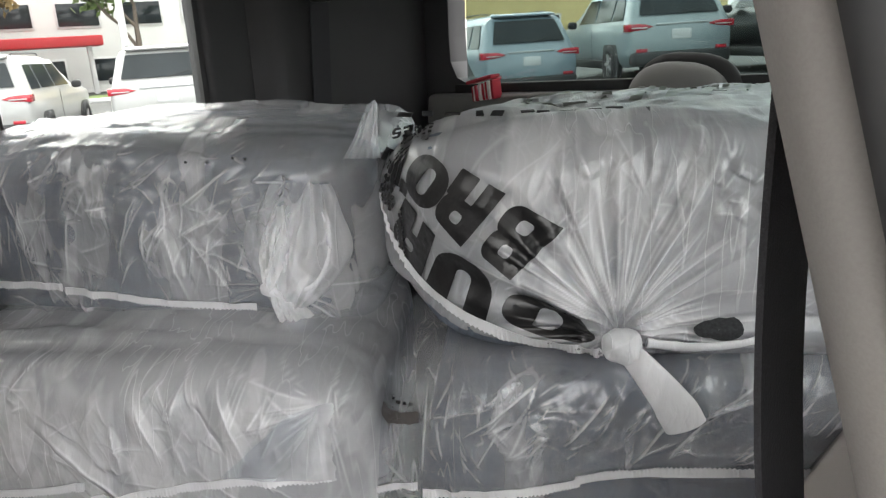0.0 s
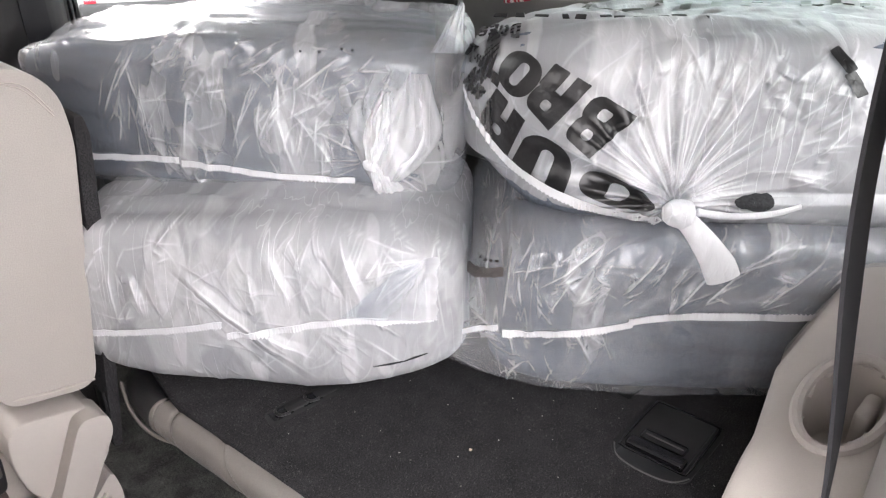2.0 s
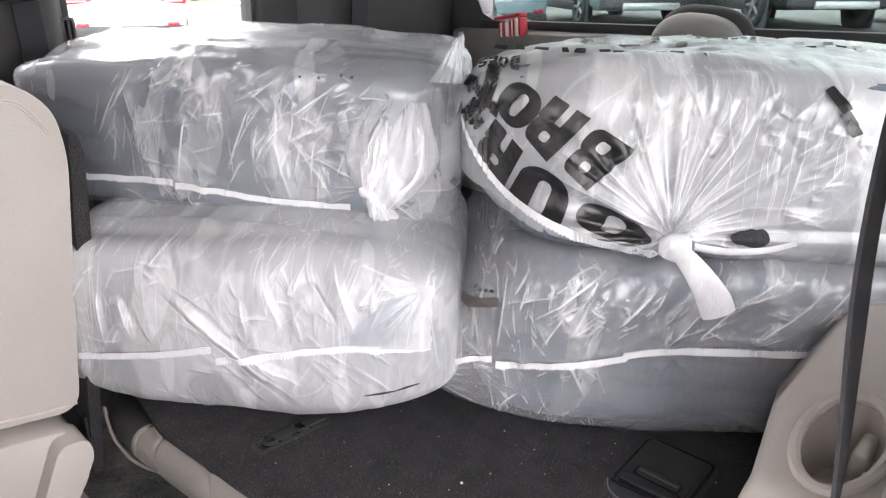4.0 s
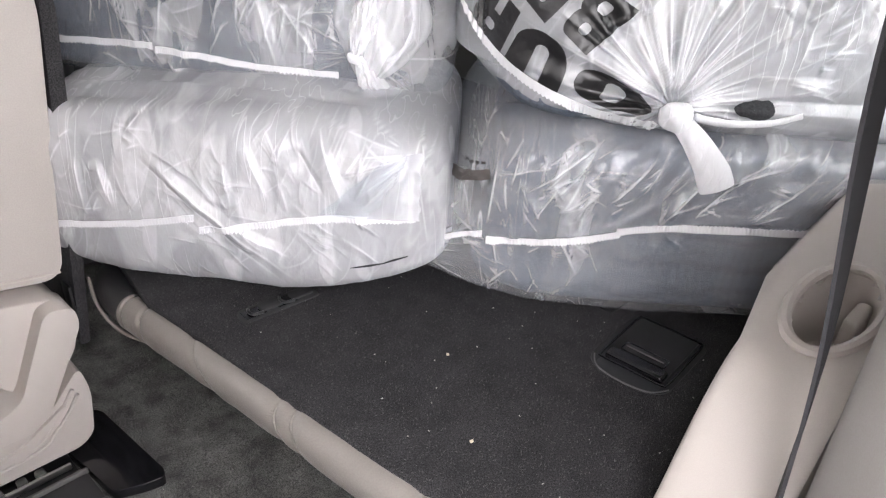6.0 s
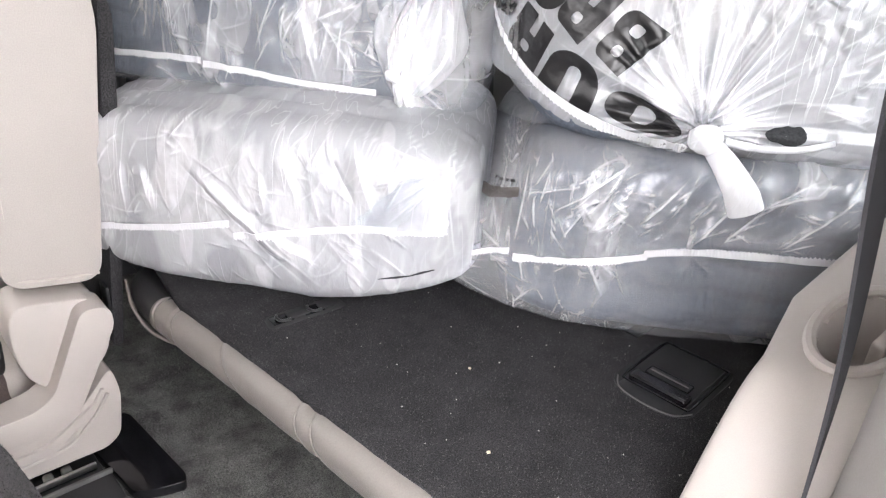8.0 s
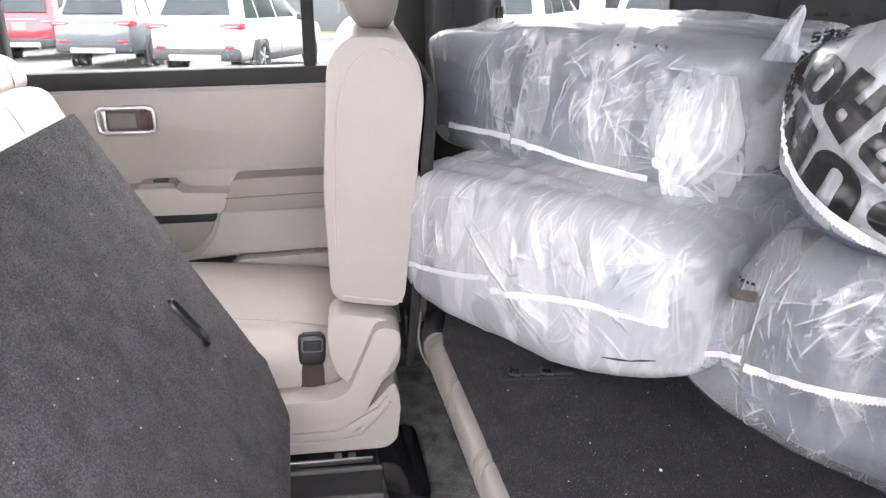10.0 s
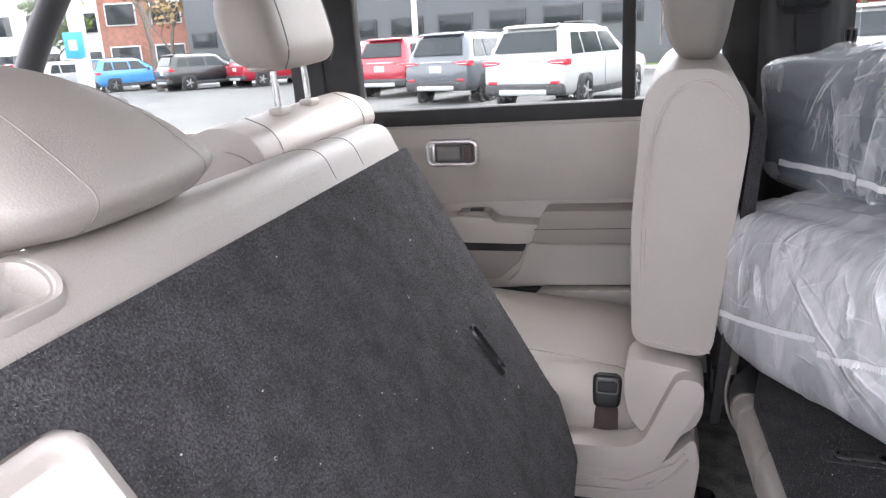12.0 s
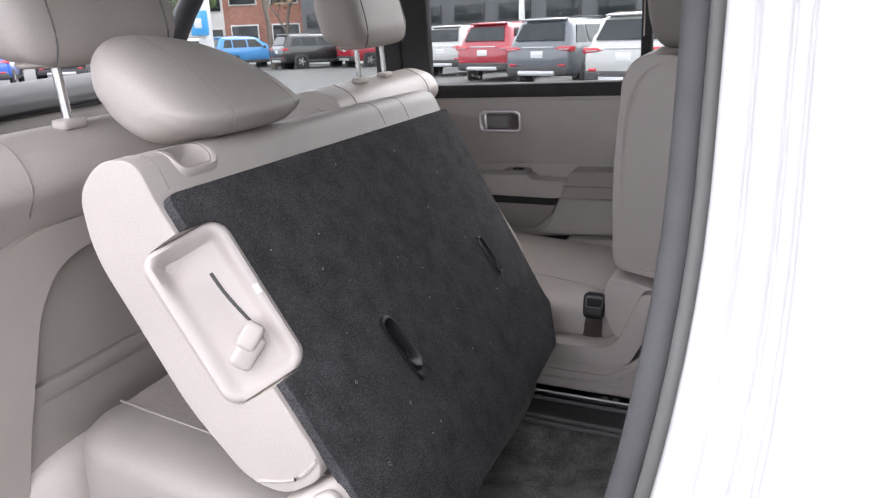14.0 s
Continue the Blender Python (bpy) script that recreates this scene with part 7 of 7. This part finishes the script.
gathered(b4, [([(0.335, 0.306, 0.006), (0.38, 0.300, 0.008), (0.43, 0.303, 0.007), (0.47, 0.315, 0.004)], 0.006, 0.004)], "fold", flat=0.6)


# ---- outside: a sloping car park, its cars and buildings ----
OUT = Matrix.Translation((0.2, 0.2, -0.60)) @ Matrix.Rotation(radians(-3.3), 4, Vector((math.cos(radians(15)), -math.sin(radians(15)), 0)))
ASPHALT = material("pale_asphalt", (0.058, 0.059, 0.058), 0.9, grain=0.25, grain_size=30, stain=0.25, stain_size=0.5, bump=0.3)
CAR_GLASS = material("dark_car_glass", (0.02, 0.025, 0.028), 0.08, stain=0.2, stain_size=2)
CAR_GLASS.node_tree.nodes["Principled BSDF"].inputs["Specular IOR Level"].default_value = 0.25
TYRE = material("tyre_rubber", (0.015, 0.015, 0.016), 0.8, grain=0.2, grain_size=60)
RIM = material("alloy_rim", (0.35, 0.35, 0.36), 0.35, metal=0.8, stain=0.1, stain_size=8)
LAMP_RED = material("red_lamp", (0.42, 0.015, 0.03), 0.15, coat=0.5, stain=0.15, stain_size=9)
LOWER = material("dark_bumper", (0.03, 0.03, 0.032), 0.6, stain=0.15, stain_size=4)
SILVER = material("silver_trim", (0.45, 0.46, 0.47), 0.35, metal=0.5, stain=0.08, stain_size=6)
PLATE = material("plate", (0.55, 0.56, 0.57), 0.5, stain=0.1, stain_size=20)



def rise(x, y):
    """The car park climbs a little behind the car."""
    k = min(1.0, max(0.0, (x - 0.6 * y - 3.0) / 7.0))
    return 0.62 * k * k * (3 - 2 * k)


b = bmesh.new()
bmesh.ops.create_grid(b, x_segments=240, y_segments=240, size=400)
for v in b.verts:
    v.co.z = 0.02 * noise.noise(v.co * 0.05) + rise(v.co.x, v.co.y)
structure("ground", moved(b, OUT), ASPHALT, "pale grey asphalt of a car park")


def car(x, y, az, color, label, wide=1.94):
    """A parked car; x, y: the middle of its rear bumper; az: degrees by which its nose points right of +y."""
    paint = material("car_paint", color, 0.28, coat=0.6, stain=0.05, stain_size=1.5)
    m = OUT @ pose(x, y, rise(x, y), 0, 0, -az)
    s = thing("parked_car", label, "car", m.translation, "parked cars")
    w = wide / 2

    def add(name, bm, mat, parent=None, lab=""):
        return part(name, moved(bm, m), mat, parent or s, lab)

    # one lofted shell: the section swells at the shoulder and narrows towards the roof
    bm = bmesh.new()
    rows = []
    for y0, top, floor, pinch in ((0.0, 0.93, 0.46, 0.10), (0.03, 1.02, 0.38, 0.05), (0.08, 1.10, 0.34, 0.03), (0.22, 1.36, 0.32, 0.01), (0.37, 1.64, 0.31, 0.0), (0.48, 1.715, 0.31, 0.0), (0.75, 1.745, 0.31, 0.0),
                                  (1.6, 1.765, 0.31, 0.0), (2.3, 1.745, 0.31, 0.0), (2.65, 1.66, 0.31, 0.0), (3.05, 1.40, 0.31, 0.0), (3.50, 1.13, 0.31, 0.0), (4.0, 1.08, 0.31, 0.01), (4.5, 1.00, 0.33, 0.04), (4.78, 0.88, 0.38, 0.10), (4.88, 0.70, 0.46, 0.16)):
        half = [(0.0, floor), (w - 0.14, floor), (w - 0.03, floor + 0.10), (w, 0.62), (w + 0.005, 0.80), (w - 0.015, 0.98), (w - 0.05, 1.08), (w - 0.12, 1.30), (w - 0.20, 1.56), (w - 0.26, 1.66), (w - 0.36, 1.72), (0.30, 1.76), (0.0, 1.765)]
        pts = []
        for k, (x0, z0) in enumerate(half):
            z1 = min(z0, top - 0.004 * (12 - k)) if k > 1 else z0
            pts.append((max(0.0, x0 - pinch), z1))
        ring = [(x0, z1) for x0, z1 in pts] + [(-x0, z1) for x0, z1 in pts[-2:0:-1]]
        rows.append([bm.verts.new((x0, y0, z1)) for x0, z1 in ring])
    for r, q in zip(rows, rows[1:]):
        for k in range(len(r)):
            bm.faces.new((r[k], r[(k + 1) % len(r)], q[(k + 1) % len(r)], q[k]))
    bm.faces.new(rows[0][::-1])
    bm.faces.new(rows[-1])
    body = cabin = add("body", bm, paint)

    def quad(name, pts, mat, parent, lab="", thick=0.02):
        q = bmesh.new()
        f = q.faces.new([q.verts.new(p) for p in pts])
        n = f.normal.copy() if f.normal.length else Vector((0, -1, 0))
        q.normal_update()
        n = f.normal.copy()
        if n.dot(f.calc_center_median() - Vector((0, 1.4, 1.3))) < 0:
            n = -n
        out = bmesh.ops.extrude_face_region(q, geom=[f])
        bmesh.ops.translate(q, vec=n * thick, verts=[v for v in out["geom"] if isinstance(v, bmesh.types.BMVert)])
        return add(name, q, mat, parent, lab)

    quad("rear_window", [(-(w - 0.24), 0.118, 1.20), (w - 0.24, 0.118, 1.20), (w - 0.36, 0.335, 1.60), (-(w - 0.36), 0.335, 1.60)], CAR_GLASS, cabin, "dark rear window", 0.016)
    add("wiper", tube([(0.05, 0.095, 1.205), (0.42, 0.150, 1.285)], 0.010, 6), LOWER, body)
    quad("windscreen", [(-(w - 0.20), 3.40, 1.20), (w - 0.20, 3.40, 1.20), (w - 0.34, 2.80, 1.58), (-(w - 0.34), 2.80, 1.58)], CAR_GLASS, cabin, "dark windscreen", 0.02)
    for e in (-1, 1):
        for y0, y1, t0, t1 in ((0.42, 0.98, 0.62, 0.98), (1.06, 1.92, 1.06, 1.88), (2.0, 2.98, 1.98, 2.52)):
            pts = [(e * (w - 0.068), y0, 1.13), (e * (w - 0.068), y1, 1.13), (e * (w - 0.198), t1, 1.56), (e * (w - 0.198), t0, 1.56)]
            quad("side_window", pts if e > 0 else pts[::-1], CAR_GLASS, cabin, "dark side window", 0.014)
        lamp = [(e * (w + 0.008), 0.93), (e * (w + 0.008), 1.06), (e * (w - 0.30), 1.05), (e * (w - 0.46), 1.00), (e * (w - 0.30), 0.955)]
        tl = add("tail_lamp", prism(lamp, 0.005, 0.26, "y", 0.012, 2), LAMP_RED, body, "red tail lamp")
        add("lamp_strip", rbox((0.30, 0.02, 0.022), (e * (w - 0.20), 0.0, 0.985), 0.006), SILVER, tl)
        add("mirror", cushion(0.20, 0.12, 0.15, 3, 12, 8, None, pose(e * (w + 0.10), 2.95, 1.13)), LOWER, body, "dark door mirror")
        add("door_seam", rbox((0.006, 0.012, 0.62), (e * (w + 0.003), 1.98, 0.75), 0.002), LOWER, body)
        add("reflector", rbox((0.20, 0.03, 0.06), (e * (w - 0.24), -0.01, 0.60), 0.01), LAMP_RED, body)
        for yy in (0.95, 3.80):
            add("wheel_well", cushion(0.05, 0.80, 0.80, 6, 28, 8, None, pose(e * (w - 0.018), yy, 0.36)), LOWER, body, "dark wheel arch")
            ring = [Vector((e * (w - 0.05), yy + 0.27 * math.cos(a), 0.36 + 0.27 * math.sin(a))) for a in (2 * math.pi * k / 28 for k in range(29))]
            ty = add("wheel", tube(ring, 0.105, 10, 1.0, None, (1, 0, 0)), TYRE, s, "black tyre")
            hub = None
            for k in range(5):
                a = 2 * math.pi * k / 5
                hub = rbox((0.04, 0.22, 0.05), (0, 0.10, 0), 0.01, 2, pose(e * (w + 0.025), yy, 0.36) @ Matrix.Rotation(a, 4, "X"), hub)
            hub = join(hub, cushion(0.05, 0.12, 0.12, 3, 12, 8, None, pose(e * (w + 0.025), yy, 0.36)))
            add("rim", hub, RIM, ty, "alloy rim")
        add("side_skirt", rbox((0.05, 2.2, 0.16), (e * (w + 0.0), 2.38, 0.36), 0.02, 2), LOWER, body, "dark side skirt")
    add("rear_bumper", rbox((wide - 0.10, 0.20, 0.24), (0, 0.06, 0.46), 0.06, 3), LOWER, body, "dark rear bumper")
    add("skid_plate", rbox((1.1, 0.08, 0.12), (0, -0.035, 0.40), 0.03, 2), SILVER, body, "silver skid plate")
    add("trim_bar", rbox((0.92, 0.03, 0.035), (0, 0.03, 1.035), 0.01), SILVER, body, "bright bar above the plate")
    add("number_plate", rbox((0.36, 0.02, 0.17), (0, -0.004, 0.86), 0.01), PLATE, body, "pale number plate")
    add("spoiler", rbox((1.24, 0.24, 0.045), (0, 0.40, 1.715), 0.02, 2, Matrix.Translation((0, 0.40, 1.715)) @ Matrix.Rotation(radians(8), 4, "X") @ Matrix.Translation((0, -0.40, -1.715))), paint, cabin)
    for e in (-1, 1):
        add("roof_rail", tube(spline([(e * 0.60, 0.7, 1.735), (e * 0.60, 0.85, 1.768), (e * 0.60, 2.1, 1.775), (e * 0.60, 2.3, 1.735)], 5), 0.014, 6), LOWER, cabin)
    return s


WHITE, RED, GREY, BLUEGREY, DARK = (0.37, 0.37, 0.367), (0.27, 0.006, 0.02), (0.075, 0.085, 0.10), (0.20, 0.26, 0.30), (0.010, 0.011, 0.012)
for x, y, az, color, lab in (
    (-3.2, 14.9, 17, WHITE, "white sport utility vehicle parked in a row"),
    (-6.0, 17.6, 14, GREY, "blue-grey sport utility vehicle parked in a row"),
    (-8.7, 20.4, 12, RED, "red sport utility vehicle parked in a row"),
    (-11.6, 23.4, 12, WHITE, "white sport utility vehicle parked in a row"),
    (0.9, 13.9, 17, BLUEGREY, "pale blue sport utility vehicle parked in a row"),
    (-24.5, 30.5, 30, DARK, "black sport utility vehicle parked across the yard"),
    (-21.0, 31.5, 30, RED, "red sport utility vehicle parked across the yard"),
    (-30.0, 31.5, 20, (0.05, 0.25, 0.55), "bright blue car parked across the yard"),
    (-33.5, 31.5, 20, WHITE, "white car parked across the yard"),
    (-37.0, 32.5, 20, RED, "red car parked across the yard"),
    (-18.0, 35.5, 30, WHITE, "white car parked across the yard"),
    (-28.0, 17.2, -50, (0.03, 0.10, 0.40), "deep blue car parked under the green trees"),
    (-28.0, 20.6, -50, DARK, "black car parked near the green trees"),
    (5.45, 12.9, 24, WHITE, "white sport utility vehicle behind the quarter window"),
    (2.7, 14.6, 30, WHITE, "white sport utility vehicle beside another white one"),
    (10.9, 9.05, 27, BLUEGREY, "pale blue sport utility vehicle behind the rear window"),
    (12.2, 6.72, 36, (0.22, 0.27, 0.29), "grey-blue sport utility vehicle behind the rear window"),
    (12.7, 3.65, 38, DARK, "black sport utility vehicle behind the rear window"),
    (14.3, 0.9, 40, GREY, "blue-grey sport utility vehicle beside a black one"),
):
    car(x, y, az, color, lab)

PANEL = material("dark_cladding", (0.075, 0.08, 0.088), 0.6, grain=0.05, grain_size=3, stain=0.12, stain_size=0.4)
WALL_WHITE = material("white_render", (0.62, 0.62, 0.60), 0.8, stain=0.08, stain_size=0.4, grain=0.05, grain_size=6)
WALL_YELLOW = material("yellow_render", (0.62, 0.50, 0.24), 0.8, stain=0.1, stain_size=0.4)
BRICK = material("red_brick", (0.30, 0.13, 0.09), 0.85, grain=0.25, grain_size=5, stain=0.15, stain_size=0.5)
SIGN_RED = material("red_sign", (0.50, 0.02, 0.03), 0.5, stain=0.05, stain_size=1)
SIGN_BLUE = material("blue_sign", (0.04, 0.30, 0.62), 0.5, stain=0.05, stain_size=1)
PLAIN_ORANGE = material("plain_orange", (0.65, 0.28, 0.10), 0.5, stain=0.05, stain_size=1)
POLE = material("pale_pole", (0.60, 0.60, 0.60), 0.5, stain=0.1, stain_size=2)


def building(name, label, x0, x1, y, depth, height, wall, windows, turn=0.0, roof=0.5, frames=None):
    """A flat-roofed building; windows: rows of (height of sill, height of top, count)."""
    m = OUT @ Matrix.Translation(((x0 + x1) / 2, y, 0)) @ Matrix.Rotation(radians(turn), 4, "Z")
    s = thing(name, label, "building", m.translation)
    L = x1 - x0
    wl = part("wall", moved(rbox((L, depth, height + 2), (0, depth / 2, height / 2 - 1), 0.05), m), wall, s)
    part("roof", moved(rbox((L + roof, depth + roof, 0.35), (0, depth / 2, height + 0.18), 0.05), m), LOWER, s)
    for z0, z1, count in windows:
        for k in range(count):
            x = -L / 2 + L * (k + 0.5) / count
            wd = L / count * 0.62
            f = part("window", moved(rbox((wd + 0.2, 0.12, z1 - z0 + 0.2), (x, -0.02, (z0 + z1) / 2), 0.02), m), frames or POLE, wl)
            part("pane", moved(rbox((wd, 0.1, z1 - z0), (x, -0.06, (z0 + z1) / 2), 0.01), m), CAR_GLASS, f)
    return s, m


s, m = building("showroom", "long dark grey clad showroom with window bands", -31, 4.5, 39, 14, 9.5, PANEL, ((2.2, 3.0, 12), (5.6, 7.2, 9)), -8, 0.5, LOWER)
for k in range(9):
    part("letter_bar", moved(rbox((0.55, 0.1, 0.7), (8.8 + k * 0.9 + (0.7 if k > 4 else 0), -0.1, 4.6), 0.03), m), POLE, s, "pale sign bars")
# an orange lamp's glow, painted as a plain disc
part("lamp_disc", moved(cushion(0.9, 0.2, 0.9, 2.2, 20, 10, None, pose(4.6, -0.15, 4.9)), m), PLAIN_ORANGE, s, "orange disc painting a lamp's glow")
building("brick_house", "red brick house beyond the yard", -41, -28, 47, 10, 7.5, BRICK, ((1.2, 2.6, 4), (4.2, 5.6, 4)), 20)
building("white_house", "pale rendered house beyond the yard", -58, -44, 52, 10, 8.0, WALL_WHITE, ((1.2, 2.6, 4), (4.2, 5.8, 4)), 25)
s, m = building("petrol_station", "white station building with a red fascia", 6, 26, 44, 10, 6.0, WALL_WHITE, ((0.6, 1.8, 5), (3.6, 4.8, 6)), -14)
part("fascia", moved(rbox((9, 3.0, 0.5), (-5.5, -3.0, 2.7), 0.05), m), SIGN_RED, s, "red fascia")
for x in (-9.4, -1.6):
    part("canopy_post", moved(rbox((0.25, 0.25, 2.5), (x, -3.0, 1.25), 0.02), m), POLE, s)
part("kiosk", moved(rbox((3.0, 1.6, 1.7), (-5.0, -4.6, 0.85), 0.1), m), SIGN_RED, s, "red kiosk")
part("kiosk_panel", moved(rbox((1.6, 0.1, 1.0), (-4.6, -5.45, 0.7), 0.03), m), PLAIN_ORANGE, s, "orange panel")
building("yellow_building", "yellow rendered building behind parked cars", 20, 46, 30, 10, 9.0, WALL_YELLOW, ((1.0, 2.6, 6), (5.0, 6.6, 6)), -48)

s = thing("sign_column", "white column with a bright blue sign panel", "sign", OUT @ Vector((-23.2, 24.2, 0)))
part("column", moved(rbox((0.5, 0.4, 5.0), (-23.2, 24.2, 2.5), 0.03), OUT), POLE, s)
part("panel", moved(rbox((0.95, 0.1, 1.0), (-23.2, 23.9, 2.25), 0.03), OUT), SIGN_BLUE, s, "bright blue panel")
part("symbol", moved(rbox((0.4, 0.04, 0.4), (-23.2, 23.83, 2.25), 0.05), OUT), POLE, s, "white square mark")
for x, y, h in ((-12.6, 34.6, 9.0), (11.3, 30.0, 8.5), (22.0, 22.5, 8.0)):
    s = thing("street_lamp", "tall pale car-park lamp post", "lamp post", OUT @ Vector((x, y, 0)), "lamp posts")
    part("post", moved(tube([(x, y, 0), (x, y, h)], [0.16, 0.10], 12), OUT), POLE, s)
    part("head", moved(rbox((1.2, 0.3, 0.16), (x + 0.4, y, h), 0.04), OUT), POLE, s)
    part("foot", moved(rbox((0.6, 0.6, 0.5), (x, y, 0.25), 0.06), OUT), POLE, s)

# low kerbs and a lawn strip
GRASS = material("lawn", (0.10, 0.15, 0.035), 0.95, grain=0.4, grain_size=8, stain=0.25, stain_size=0.8, bump=0.6)
structure("kerb", moved(rbox((60, 0.3, 0.16), (-8, 33.4, 0.06), 0.03), OUT @ Matrix.Rotation(radians(-8), 4, "Z")), POLE, "pale concrete kerb along the yard")
structure("lawn", moved(rbox((60, 4.0, 0.14), (-8, 35.6, 0.05), 0.03), OUT @ Matrix.Rotation(radians(-8), 4, "Z")), GRASS, "strip of lawn beyond the kerb")

LEAF_GREEN = material("spring_leaves", (0.10, 0.15, 0.04), 0.8, grain=0.3, grain_size=4)
LEAF_BROWN = material("ochre_leaves", (0.26, 0.17, 0.07), 0.8, grain=0.3, grain_size=4)
BARK = material("bark", (0.10, 0.08, 0.065), 0.9, grain=0.3, grain_size=20)


def tree(x, y, h, leaves, seed, count=900):
    """A tapered trunk, forked limbs and many small leaf clumps round the twigs."""
    r = random.Random(seed)
    at = OUT @ Vector((x, y, 0))
    s = thing("tree", "leafy tree with a forked trunk" if count > 500 else "bare budding tree with thin twigs", "tree", at, "trees")
    bm, tips = None, []

    def limb(p, d, length, rad, depth):
        nonlocal bm
        pts = [p]
        for k in range(4):
            d = (d + Vector((r.uniform(-0.25, 0.25), r.uniform(-0.25, 0.25), r.uniform(-0.05, 0.2)))).normalized()
            pts.append(pts[-1] + d * length / 4)
        bm = tube(pts, [rad * (1 - 0.16 * k) for k in range(5)], 6, 1.0, bm)
        if depth == 0:
            tips.extend(pts[2:])
            return
        for k in range(3 if depth > 1 else 4):
            a = r.uniform(0, 2 * math.pi)
            side = Vector((math.cos(a), math.sin(a), r.uniform(0.2, 0.9))).normalized()
            limb(pts[2 + k % 3], (d * 0.5 + side * 0.8).normalized(), length * r.uniform(0.55, 0.75), rad * 0.45, depth - 1)

    limb(Vector((x, y, 0)), Vector((0, 0, 1)), h * 0.45, h * 0.022, 3)
    part("trunk", moved(bm, OUT), BARK, s)
    verts, faces = [], []
    for k in range(count):
        c = r.choice(tips) + Vector((r.gauss(0, 1), r.gauss(0, 1), r.gauss(0, 0.8))) * h * 0.035
        size = h * r.uniform(0.012, 0.03)
        u = Vector((r.gauss(0, 1), r.gauss(0, 1), r.gauss(0, 1))).normalized()
        v = u.orthogonal().normalized()
        i = len(verts)
        verts += [c + u * size, c + v * size * 0.7, c - u * size, c - v * size * 0.7]
        faces.append((i, i + 1, i + 2, i + 3))
    me = bpy.data.meshes.new("crown")
    me.from_pydata([OUT @ v for v in verts], [], faces)
    me.materials.append(leaves)
    ob = new("crown", me)
    ob.parent, ob.matrix_parent_inverse = s, Matrix.Translation(-at)
    return s


tree(7.6, 36.0, 8.5, LEAF_BROWN, 1, 2600)
tree(13.6, 34.5, 9.5, LEAF_GREEN, 2, 2600)
tree(17.5, 33.0, 8.5, LEAF_GREEN, 6, 2000)
tree(-25.5, 31.5, 9.0, LEAF_BROWN, 3, 300)
tree(-40.0, 40.0, 8.0, LEAF_GREEN, 4, 2200)
tree(-33.0, 42.0, 9.0, LEAF_BROWN, 5, 260)
tree(-50.0, 34.0, 9.0, LEAF_GREEN, 7, 2600)
for x, y, h, seed in ((-37.0, 17.5, 7.5, 11), (-36.0, 21.0, 8.0, 12), (-37.5, 24.0, 7.5, 13), (-39.0, 27.5, 8.0, 14)):
    tree(x, y, h, LEAF_GREEN, seed, 2400)
